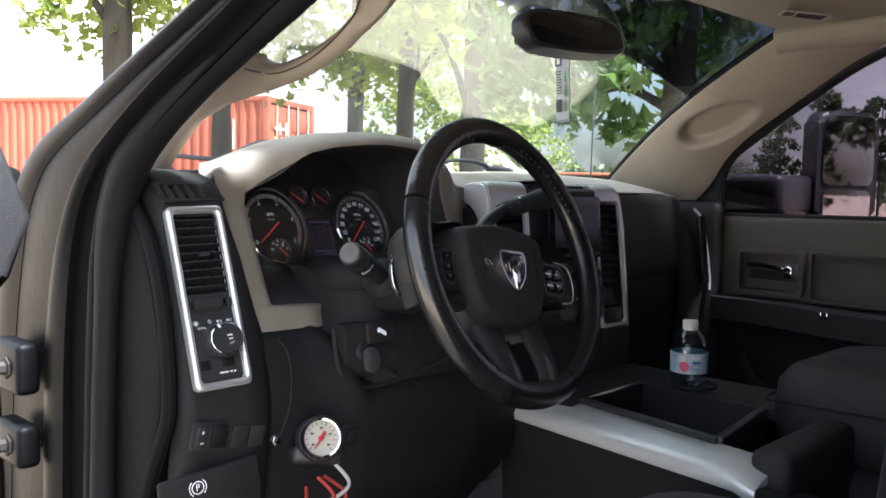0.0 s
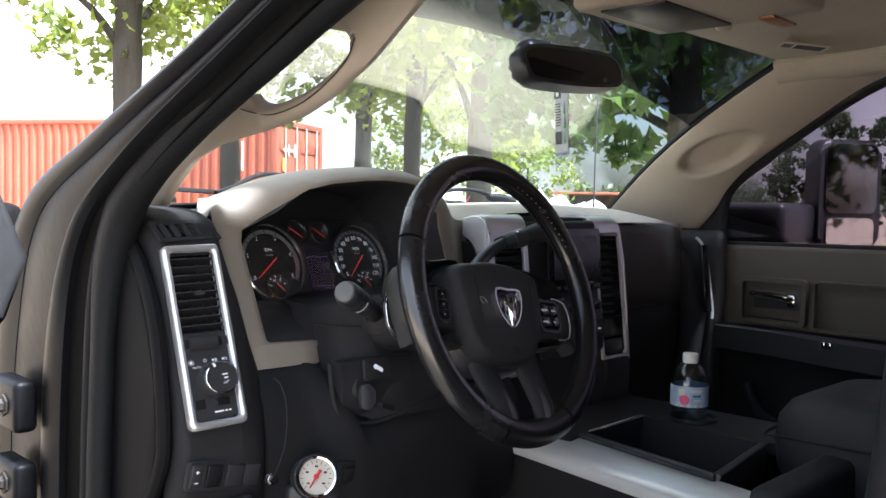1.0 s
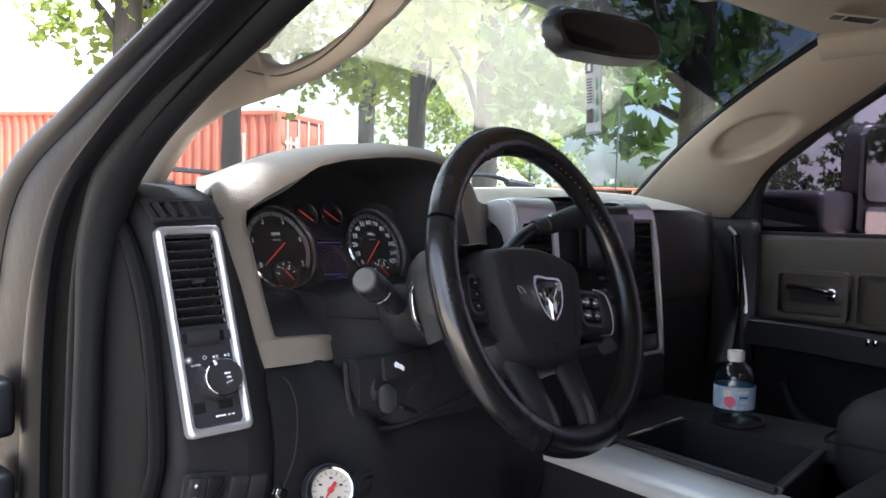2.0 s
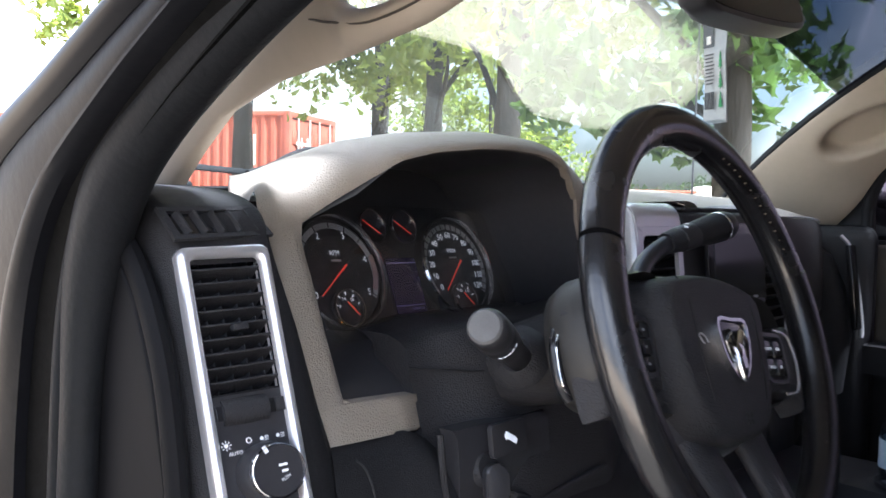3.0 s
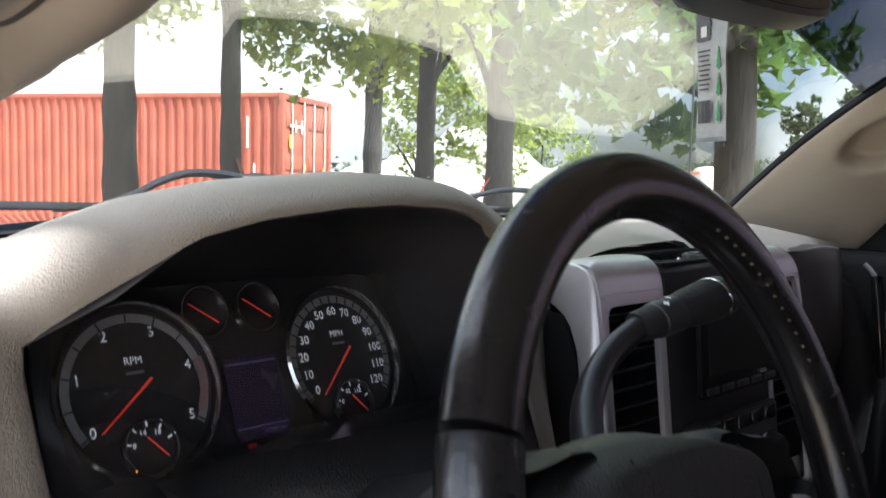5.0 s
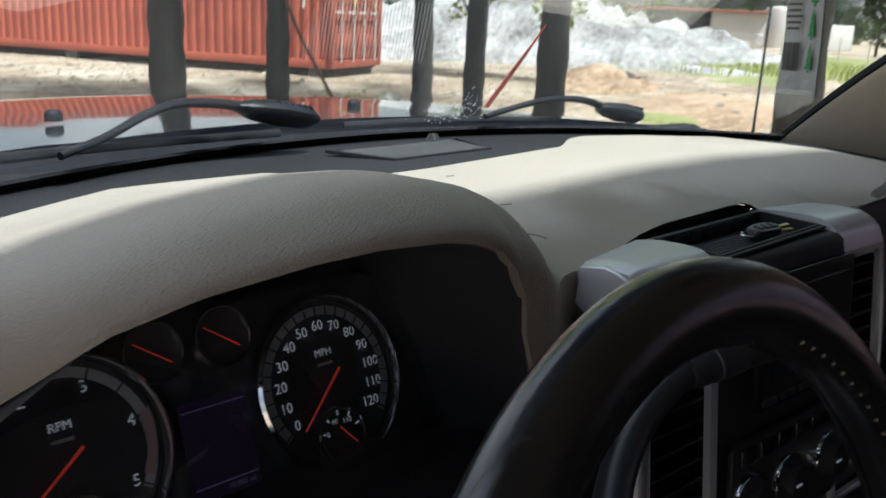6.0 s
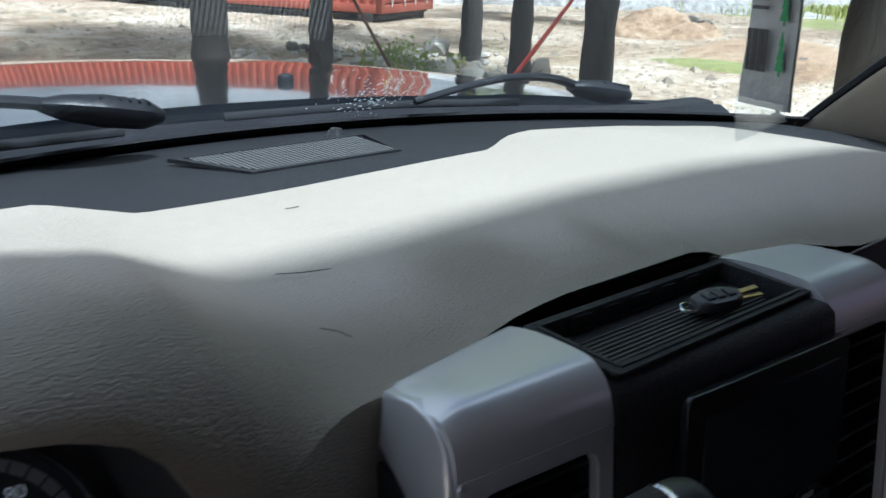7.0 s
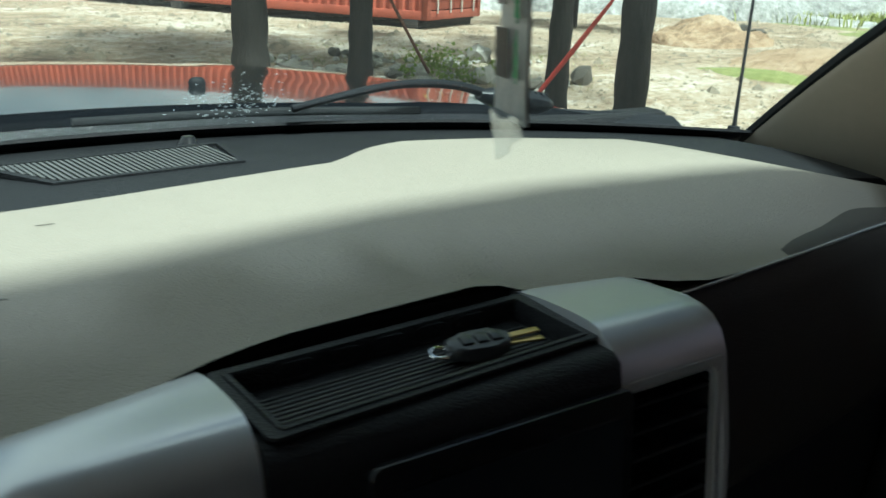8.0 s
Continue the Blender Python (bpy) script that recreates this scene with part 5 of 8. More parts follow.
part("defroster_strip", bm, STRIP_BLACK, dash, "dark grey textured strip below the glass")
# slotted grille in the strip
gm = basis((1.340, 1.924, 1.6562), (1, 0.055, 0.0), (0, 1, 0.06))
bm = bmesh.new()
frame_ring(bm, gm, [(-0.128, 0.030), (0.102, 0.036), (0.098, -0.036), (-0.078, -0.042)], [(-0.116, 0.025), (0.097, 0.031), (0.093, -0.031), (-0.074, -0.037)], 0.004)
gr = part("speaker_grille", bm, STRIP_BLACK, dash)
bm = bmesh.new()
prism(bm, [gm @ Vector((x, y, 0.0005)) for x, y in ((-0.116, 0.025), (0.097, 0.031), (0.093, -0.031), (-0.074, -0.037))], gm.to_3x3() @ Vector((0, 0, 0.0008)))
part("backing", bm, GLOSS_BLACK, gr)
SLAT = mat("grey_grille_slat", (0.085, 0.085, 0.086), 0.42, var=0.1, scale=30)
for k in range(36):
    x = -0.106 + 0.194 * k / 35
    yt = lerp(0.025, 0.031, (x + 0.116) / 0.213)
    y0 = max(lerp(-0.037, -0.031, (x + 0.074) / 0.167), 0.025 - (x + 0.116) * 1.476)
    bm = bmesh.new()
    box(bm, gm @ Vector((x, (yt + y0) / 2, 0.002)), (0.0028, yt - y0 - 0.001, 0.003), gm.to_3x3() @ Matrix.Rotation(0.16, 3, "Z"))
    part("slat", bm, SLAT, gr)
bm = bmesh.new()
lathe(bm, [(0.0, 0.012), (0.006, 0.011), (0.009, 0.006), (0.013, 0.0)], Matrix.Translation((1.415, 1.985, 1.655)), 16)
part("light_sensor", bm, GLOSS_BLACK, dash)
LIP = [(0.655, 1.614), (0.70, 1.645), (0.752, 1.679), (0.80, 1.690), (0.865, 1.697), (0.912, 1.699), (0.96, 1.6965), (0.985, 1.692), (1.005, 1.685), (1.018, 1.674), (1.026, 1.660), (1.033, 1.646), (1.05, 1.640)]
RIDGE = [(0.60, 1.640), (0.65, 1.660), (0.70, 1.684), (0.75, 1.701), (0.82, 1.714), (0.92, 1.7225), (0.99, 1.720), (1.05, 1.707), (1.09, 1.688), (1.13, 1.666), (1.17, 1.660)]


def pad_back(x):
    return interp([(0.612, 1.49), (0.65, 1.58), (0.70, 1.665), (0.79, 1.752), (0.90, 1.815), (1.072, 1.846), (1.13, 1.792), (1.33, 1.812), (1.50, 1.822), (1.555, 1.862), (1.60, 1.878), (1.74, 1.862), (1.87, 1.822), (1.965, 1.745), (2.03, 1.68), (2.12, 1.60)], x)


def pad_base(x, y):
    """The pad's flat top, falling away towards the right end."""
    return 1.663 - 0.030 * (1 - smooth((x - 0.612) / 0.07)) - 0.05 * smooth((x - 1.85) / 0.35) + 0.004 * math.sin(x * 9)


def hood_y(z):
    return 1.42 + 0.325 * (min(z, 1.614) - 1.457) + 0.70 * max(0, z - 1.614)


bm = bmesh.new()
rows, ends, leg_cols, right_cols, edge_col = [], [], [], [], None
xs = [0.612 + 0.012 * k for k in range(46)] + [1.165 + 0.022 * k for k in range(46)]
xs = [x for x in xs if x <= 2.145]
for x in xs:
    inhood = (1 - smooth((x - 1.045) / 0.13))
    yb = pad_back(x)
    ridge = interp(RIDGE, x)
    lip = interp(LIP, x)
    front_pad = interp([(1.045, 1.522), (1.10, 1.516), (1.165, 1.499), (1.265, 1.526), (1.48, 1.530), (1.492, 1.533), (1.584, 1.516), (1.606, 1.498), (1.68, 1.505), (1.79, 1.518), (1.93, 1.537), (2.04, 1.556), (2.12, 1.59)], x)
    drop = 0.028 + 0.008 * smooth((x - 1.60) / 0.06) - 0.0145 * smooth((x - 1.20) / 0.13) * (1 - smooth((x - 1.455) / 0.05))
    fy = lerp(1.471, 1.437, smooth((x - 0.655) / 0.11))
    ry = min(1.525, fy + 0.38 * (yb - fy))
    prof = []
    for q in range(25):
        s = q / 24
        # flat pad: back edge to a rolled front
        yp = lerp(yb, front_pad, s)
        roll = smooth((s - 0.30) / 0.70)
        zp = pad_base(x, yp) + 0.004 * math.sin(math.pi * s) - drop * roll ** 2.2
        # hood: back edge, up to the ridge, over to the lip
        if s < 0.55:
            k = s / 0.55
            yh = lerp(yb, ry, k)
            zh = lerp(pad_base(x, yh), ridge, smooth(k))
        else:
            k = (s - 0.55) / 0.45
            a = k * math.pi / 2
            yh = lerp(ry, fy, math.sin(a) ** 1.0)
            zh = lerp(ridge, lip, 1 - math.cos(a) ** 0.9 if k < 1 else 1)
        prof.append((x, lerp(yp, yh, inhood), lerp(zp, zh, inhood)))
    prof.insert(0, (x, yb + 0.002, pad_base(x, yb) - 0.014))
    lx, ly, lz = prof[-1]
    if x < 0.661:
        # the lip runs on down the left leg
        c = (x - 0.612) / 0.048
        ends.append(prof[-1])
        down = []
        for j in range(1, 15):
            z = lerp(lz, 1.4555, j / 10) if j <= 10 else (1.4530, 1.447, 1.432, 1.422)[j - 11]
            xl = interp([(1.424, 0.646), (1.458, 0.641), (1.53, 0.632), (1.57, 0.621), (1.60, 0.614), (1.614, 0.612)], z)
            xr = interp([(1.424, 0.678), (1.4575, 0.6735), (1.515, 0.667), (1.569, 0.662), (1.614, 0.660)], z) if j <= 10 else 0.762
            down.append((lerp(xl, xr, c), lerp(ly, hood_y(z), smooth(j / 3)) + 0.002 * (2 * c - 1) ** 2, z))
        leg_cols.append([prof[-1]] + down)
    else:
        if 1.030 < x < 1.17:
            c = min(1.0, max(0.0, (x - 1.034) / 0.131))
            down = []
            for j in range(1, 13):
                z = lerp(lz, 1.33, j / 12)
                xl = interp([(1.33, 1.10), (1.42, 1.083), (1.50, 1.066), (1.57, 1.048), (1.62, 1.036), (1.65, 1.031)], z)
                xr = interp([(1.33, 1.172), (1.50, 1.168), (1.65, 1.165)], z)
                k = smooth(j / 2)
                down.append((lerp(x, lerp(xl, xr, c), k), ly - 0.03 * smooth(j / 12), z))
            right_cols.append([prof[-1]] + down)
        prof += [(x, ly + 0.004, lz - 0.0015), (x, ly + 0.02, lz + 0.002)]
        if edge_col is None:
            edge_col = prof
    rows.append(prof)
short = [r for r in rows if len(r) == 26]
grid(bm, short)
grid(bm, [short[-1]] + [r[:26] for r in rows if len(r) > 26])
grid(bm, [r[25:] for r in rows if len(r) > 26])
first, last = leg_cols[0], leg_cols[-1]
leg_cols.insert(0, [(x - 0.004, y + 0.006, z) for x, y, z in first])
leg_cols.insert(0, [(x - 0.004, y + 0.06, z) for x, y, z in first])
leg_cols.append([(x + 0.003, y + 0.006, z) for x, y, z in last])
leg_cols.append([(x + 0.004, y + 0.07, z) for x, y, z in last])
grid(bm, leg_cols)
right_cols.insert(0, [(x + 0.0005, y + 0.005, z) for x, y, z in right_cols[0]])
grid(bm, right_cols)
part("top_pad", bm, BEIGE, dash, "sunlit beige grained vinyl pad", angle=70)
# crease marks scuffed into the pad
for pts in ([(1.155, 1.617), (1.17, 1.612), (1.19, 1.609)], [(1.150, 1.552), (1.158, 1.546), (1.162, 1.538)], [(1.228, 1.744), (1.234, 1.743), (1.24, 1.744)]):
    bm = bmesh.new()
    tube(bm, spline([(a, b, pad_base(a, b) + 0.0035 - 0.014 * smooth((1.60 - b) / 0.07)) for a, b in pts], 4), 0.0004, 5)
    part("scuff", bm, BEIGE_DIM, dash)

# bar below the dials
bm = bmesh.new()
bar = [(0.652, 1.421), (0.758, 1.421), (0.764, 1.426), (0.762, 1.452), (0.686, 1.4535), (0.678, 1.457), (0.672, 1.464), (0.662, 1.468), (0.650, 1.45)]
prism(bm, [(x, hood_y(z) + 0.0040, z - 0.0015) for x, z in bar], (0, 0.014, -0.003), 0.002, 2)
part("hood_bar", bm, BEIGE, dash, angle=60)
# dark cave behind the lip
bm = bmesh.new()
outline = [(0.655, 1.45)] + [(0.652, 1.52)] + LIP[:-1] + [(1.040, 1.60), (1.060, 1.53), (1.080, 1.44), (0.86, 1.44)]
backs = []
for x, z in outline:
    xb = lerp(x, 0.873, 0.05)
    zb = lerp(z, 1.55, 0.12)
    backs.append((xb, 1.594 + 0.4 * (zb - 1.561) + 0.085 * (xb - 0.873), zb))
fr_ = [(x, hood_y(z) + 0.004 if z < 1.615 and x < 1.0 else 1.441, z) for x, z in outline]
mids = [Vector(a).lerp(Vector(b), 0.5) for a, b in zip(fr_, backs)]
grid(bm, [fr_, [tuple(p) for p in mids], backs], close=True)
cap = bm.verts.new((0.873, 1.592, 1.56))
ring = [v for v in bm.verts if any((v.co - Vector(b)).length < 1e-6 for b in backs)]
vv = [min(bm.verts, key=lambda v: (v.co - Vector(b)).length) for b in backs]
for a, b in zip(vv, vv[1:] + vv[:1]):
    bm.faces.new((a, b, cap))
part("dial_cave", bm, BLACK_SMOOTH, dash, "deep black recess round the dials")

# ---- instrument cluster ----
cluster = thing("instrument_cluster", (0.873, 1.55, 1.56), "instrument cluster with two large chrome ringed dials", "instrument cluster")
CUP = Vector((0, 0.37, 0.93)).normalized()
CXD = Vector((1, 0.085, -0.015)).normalized()


def dial_m(x, up=0.0, out=0.0):
    """A pose on the dial face: x in world metres, up along the face."""
    m = basis((0.8745, 1.5630, 1.5635), CXD, CUP)
    return m @ Matrix.Translation((x - 0.8735, up, out))


bm = bmesh.new()
prism(bm, [dial_m(0.8735) @ Vector((x, y - 0.01, -0.004)) for x, y in rounded(0.36, 0.165, 0.05)], dial_m(0.8735).to_3x3() @ Vector((0, 0, -0.006)), 0.0)
part("face_plate", bm, DIAL, cluster)


def arc(bm, m, r0, r1, a0, a1, z, n=40):
    rows = [[m @ Vector((r * math.cos(a), r * math.sin(a), z)) for r in (r0, r1)] for a in (radians(lerp(a0, a1, k / n)) for k in range(n + 1))]
    solid_grid(bm, rows, m.to_3x3() @ Vector((0, 0, 0.0006)))


def big_dial(x, title, marks, angle_of, needle_deg, sub, name, ring):
    hub = dial_m(x, -0.0045)
    ctr = dial_m(x, -0.004)
    bm = bmesh.new()
    lathe(bm, [(0.0, 0.0), (0.061, 0.0), (0.0615, -0.003)], ctr, 48)
    d = part(name, bm, DIAL, cluster)
    bm = bmesh.new()
    lathe(bm, [(0.0615, -0.004), (0.0618, 0.006), (0.0632, 0.010), (0.0655, 0.008), (0.0662, -0.004)], ctr, 64)
    part("chrome_ring", bm, CHROME, d, "chrome dial ring")
    bm = bmesh.new()
    arc(bm, hub, 0.0505, 0.057, angle_of(marks[0][1]) + 2, angle_of(marks[-1][1]) - 2, 0.001)
    part("scale_band", bm, GREY_PRINT, d)
    bm = bmesh.new()
    for k in range(2 * len(marks) - 1):
        v = lerp(marks[0][1], marks[-1][1], k / (2 * len(marks) - 2))
        a = radians(angle_of(v))
        mt = hub @ Matrix.Rotation(a, 4, "Z")
        box(bm, mt @ Vector((0.0515 if k % 2 == 0 else 0.0535, 0, 0.002)), (0.011 if k % 2 == 0 else 0.006, 0.0012, 0.0006), mt.to_3x3())
    part("scale_ticks", bm, DIAL, d)
    for s, v in marks:
        a = radians(angle_of(v))
        part("numeral", text_mesh(s, 0.0108, hub @ Matrix.Translation((ring * math.cos(a), ring * math.sin(a), 0.0015)), WHITE_PRINT, 0.0), None, d)
    part("title", text_mesh(title, 0.0078, hub @ Matrix.Translation((0, 0.022, 0.0015)), WHITE_PRINT, 0.0), None, d)
    bm = bmesh.new()
    flat_bar(bm, hub, 0, 0.0135, 0.014, 0.0022, z=0.001)
    part("faint_print_bar", bm, GREY_PRINT, d)
    bm = bmesh.new()
    nm = hub @ Matrix.Rotation(radians(needle_deg), 4, "Z")
    tube(bm, [nm @ Vector((-0.012, 0, 0.006)), nm @ Vector((0.043, 0, 0.006))], [0.0011, 0.0006], 6)
    part("needle", bm, NEEDLE, d)
    # the small dial set into its foot
    sm_ = dial_m(x, -0.0455, 0.003)
    bm = bmesh.new()
    lathe(bm, [(0.0, 0.0), (0.019, 0.0), (0.0195, 0.003), (0.0205, 0.0035), (0.0212, 0.0), (0.0212, -0.003)], sm_, 40)
    sd = part("small_dial", bm, DIAL, d)
    bm = bmesh.new()
    lathe(bm, [(0.0195, 0.002), (0.020, 0.0046), (0.0209, 0.0046), (0.0214, 0.001)], sm_, 40)
    part("small_ring", bm, CHROME, sd)
    for k, s in enumerate(sub):
        a = radians(165 - 55 * k)
        part("small_numeral", text_mesh(s, 0.0058, sm_ @ Matrix.Translation((0.0125 * math.cos(a), 0.0115 * math.sin(a), 0.001)), WHITE_PRINT), None, sd)
    bm = bmesh.new()
    for k in range(5):
        a = radians(165 - 37 * k)
        mt = sm_ @ Matrix.Rotation(a, 4, "Z")
        box(bm, mt @ Vector((0.0168, 0, 0.001)), (0.0036, 0.0012, 0.0005), mt.to_3x3())
    part("small_ticks", bm, WHITE_PRINT, sd)
    bm = bmesh.new()
    nm = sm_ @ Matrix.Rotation(radians(-38), 4, "Z")
    tube(bm, [nm @ Vector((-0.006, 0.004, 0.004)), nm @ Vector((0.014, 0.0, 0.004))], [0.0007, 0.0005], 6)
    part("small_needle", bm, NEEDLE, sd)
    return d


rpm = big_dial(0.7650, "RPM", [(str(k), k) for k in range(6)], lambda v: 212 - v * 48.6, 217, ("8", "14", "18"), "tachometer", 0.0455)
bm = bmesh.new()
arc(bm, dial_m(0.7650), 0.0505, 0.0572, -29, 15, 0.0022)
part("red_zone", bm, mat("red_zone_print", (0.30, 0.20, 0.20), 0.5), rpm)
big_dial(0.9622, "MPH", [(str(k), k) for k in range(0, 130, 10)], lambda v: 215 - v * 2.08, 223, ("0", "40", "110"), "speedometer", 0.0425)
for x, rot, words in ((0.829, -35, ("E", "", "F")), (0.8805, -35, ("", "200", "245"))):
    m_ = dial_m(x, 0.0475, 0.001) @ Matrix.Diagonal((1.18, 1.18, 1.0, 1.0))
    bm = bmesh.new()
    lathe(bm, [(0.0, 0.0), (0.016, 0.0), (0.0165, 0.002)], m_, 36)
    d = part("top_dial", bm, DIAL, cluster)
    bm = bmesh.new()
    lathe(bm, [(0.0158, 0.0), (0.0161, 0.0035), (0.0166, 0.0062), (0.0174, 0.0066), (0.0181, 0.0045), (0.0184, 0.0)], m_, 36)
    part("small_ring", bm, CHROME, d)
    bm = bmesh.new()
    for k in range(5):
        mt = m_ @ Matrix.Rotation(radians(165 - 37 * k), 4, "Z")
        box(bm, mt @ Vector((0.0132, 0, 0.001)), (0.0040, 0.0013, 0.0004), mt.to_3x3())
    part("small_ticks", bm, WHITE_PRINT, d)
    for k, w in enumerate(words):
        if w:
            part("small_numeral", text_mesh(w, 0.0045, m_ @ Matrix.Translation((-0.0085 + 0.0085 * k, (0.001, 0.0075, 0.002)[k], 0.001)), WHITE_PRINT), None, d)
    bm = bmesh.new()
    nm = m_ @ Matrix.Rotation(radians(rot), 4, "Z")
    tube(bm, [nm @ Vector((-0.012, 0.0, 0.003)), nm @ Vector((0.013, 0, 0.003))], [0.0004, 0.0006], 6)
    part("small_needle", bm, NEEDLE, d)
m_ = dial_m(0.8640, -0.0235, 0.001)
bm = bmesh.new()
prism(bm, [m_ @ Vector((x, y, 0)) for x, y in rounded(0.050, 0.066, 0.003)], m_.to_3x3() @ Vector((0, 0, 0.002)))
lcd = part("display", bm, LCD, cluster, "dim violet display")
bm = bmesh.new()
flat_bar(bm, m_, 0, 0.027, 0.048, 0.0009, z=0.0022)
flat_bar(bm, m_, 0, -0.024, 0.048, 0.0009, z=0.0022)
VIOLET = mat("display_violet_print", (0.09, 0.07, 0.15), 0.4, emit=0.06)
part("display_bars", bm, VIOLET, lcd)
part("distance_count", text_mesh("101865 mi", 0.0052, m_ @ Matrix.Translation((0.010, -0.0285, 0.0022)), VIOLET), None, lcd)
for k in range(4):
    bm = bmesh.new()
    flat_bar(bm, dial_m(0.850 + 0.010 * k, -0.067, 0.002), 0, 0, 0.0075, 0.015)
    part("tell_tale", bm, RED_LAMP if k == 0 else GLOSS_BLACK, cluster)
bm = bmesh.new()
lathe(bm, [(0.0, 0.002), (0.0009, 0.0016), (0.0012, 0.0)], dial_m(0.748, -0.064, 0.002), 10)
part("amber_dot", bm, mat("amber_lamp", (0.9, 0.3, 0.03), 0.4, emit=0.35), cluster)
bm = bmesh.new()
prism(bm, [dial_m(0.8735, 0, 0.016) @ Vector((x, y - 0.01, 0)) for x, y in rounded(0.35, 0.155, 0.045)], dial_m(0.8735).to_3x3() @ Vector((0, 0, 0.001)))
part("lens", bm, LENS, cluster, "clear dial lens")

# ---- black lower dash ----
def lower_y(x, z):
    t = (1.425 - z) / 0.45
    return 1.405 - 0.035 * math.sin(math.pi * min(1, max(0, t) * 1.2)) + 0.10 * smooth((t - 0.55) / 0.45) - 0.02 * smooth((x - 0.70) / 0.1) * (1 - smooth((x - 1.02) / 0.1))


bm = bmesh.new()
rows = []
KNEE_TOP = [(0.640, 1.424), (0.735, 1.424), (0.752, 1.418), (0.775, 1.392), (0.790, 1.362), (0.802, 1.340), (0.83, 1.333), (0.92, 1.347), (1.0, 1.357), (1.18, 1.36)]
for q in range(23):
    row = []
    for x in [0.640 + 0.532 * k / 60 for k in range(61)]:
        z = lerp(interp(KNEE_TOP, x), 0.95, q / 22)
        row.append((x, lower_y(x, z) - 0.012 * smooth((1.30 - abs(z - 1.37) * 8)) + 0.020 * (1 - smooth(q / 2.0)), z))
    rows.append(row)
solid_grid(bm, rows, (0, 0.03, 0))
part("knee_panel", bm, BLACK, dash, angle=60)
bm = bmesh.new()
seam_ = spline([(0.655, 0, 1.418), (0.672, 0, 1.4035), (0.677, 0, 1.370), (0.667, 0, 1.321), (0.648, 0, 1.2815)], 8)
tube(bm, [(p.x, lower_y(p.x, p.z) - 0.012 * smooth(1.30 - abs(p.z - 1.37) * 8) - 0.0002, p.z) for p in seam_[4:]], 0.0011, 6)
part("panel_seam", bm, BLACK_SOFT, dash)
# panel under the dials, beside the column
bm = bmesh.new()
rows = []
for z, y in ((1.506, 1.462), (1.502, 1.445), (1.496, 1.4345), (1.475, 1.429), (1.45, 1.420), (1.42, 1.408), (1.38, 1.394), (1.35, 1.386), (1.32, 1.384)):
    rows.append([(x, y - 0.030 * smooth((x - 0.77) / 0.10) * (1 - smooth((x - 0.99) / 0.10)), z + 0.012 * smooth((x - 0.77) / 0.06)) for x in [0.759 + 0.325 * j / 24 for j in range(25)]])
solid_grid(bm, rows, (0, 0.05, 0))
part("column_panel", bm, BLACK_SOFT, dash, angle=60)
bm = bmesh.new()
tube(bm, spline([(0.7585, 1.4275, 1.4770), (0.785, 1.417, 1.4745), (0.83, 1.402, 1.470), (0.88, 1.398, 1.465)], 5), 0.0011, 6)
part("panel_seam", bm, BLACK, dash)
# plain black apron between the dials and the bar
bm = bmesh.new()
rows = [[(x, y, z) for x in (0.656, 0.70, 0.76, 0.82, 0.90, 1.0, 1.075)] for y, z in ((1.433, 1.420), (1.433, 1.4500), (1.436, 1.4560), (1.452, 1.468), (1.490, 1.487), (1.528, 1.502), (1.545, 1.512))]
solid_grid(bm, rows, (0, 0.012, -0.006))
part("dial_apron", bm, BLACK_SMOOTH, dash, angle=60)
# pocket with the ignition key
bm = bmesh.new()
rows = []
for z, d in ((1.425, 0.0), (1.418, -0.006), (1.39, -0.01), (1.36, -0.01), (1.345, -0.004)):
    rows.append([(x, 1.372 + d, z) for x in (0.765, 0.80, 0.85, 0.90)])
solid_grid(bm, rows, (0, 0.02, 0))
part("pocket_panel", bm, BLACK_SMOOTH, dash)
bm = bmesh.new()
tube(bm, spline([(0.748, 1.372, 1.425), (0.752, 1.366, 1.37), (0.772, 1.362, 1.338), (0.83, 1.358, 1.330), (0.92, 1.352, 1.346), (0.985, 1.35, 1.355)], 6), 0.0035, 8)
part("pocket_rim", bm, BLACK_SOFT, dash)
icon = basis((0.824, 1.358, 1.412), (1, 0.03, 0), (0, 0.15, 1))
bm = bmesh.new()
prism(bm, [icon @ Vector((x, y, 0)) for x, y in rounded(0.052, 0.032, 0.004)], icon.to_3x3() @ Vector((0, 0, 0.006)), 0.001)
sw = part("pedal_switch", bm, BLACK_SMOOTH, dash)
bm = bmesh.new()
for x, y, w, h, a in ((0.0, 0.001, 0.016, 0.006, -0.5), (-0.005, 0.003, 0.006, 0.006, 0.3), (0.006, -0.003, 0.007, 0.005, -0.5)):
    mt = icon @ Matrix.Translation((x, y, 0.0066)) @ Matrix.Rotation(a, 4, "Z")
    box(bm, mt @ Vector((0, 0, 0)), (w, h, 0.0006), mt.to_3x3())
part("pedal_symbol", bm, WHITE_PRINT, sw)
key = thing("ignition_key", (0.83, 1.34, 1.36), "black headed key in the ignition lock", "key")
bm = bmesh.new()
lathe(bm, [(0.0, 0.016), (0.014, 0.016), (0.017, 0.010), (0.018, -0.02)], basis((0.800, 1.372, 1.382), (1, 0, 0), (0, 0.3, 1)), 20)
part("lock_barrel", bm, BLACK_SOFT, key)
bm = bmesh.new()
km = basis((0.7985, 1.346, 1.374), (0.75, -0.3, 0), (0.05, 0.2, 1))
prism(bm, [km @ Vector((x, y, -0.005)) for x, y in rounded(0.024, 0.038, 0.009)], km.to_3x3() @ Vector((0, 0, 0.010)), 0.003)
part("key_head", bm, BLACK_SMOOTH, key)
bm = bmesh.new()
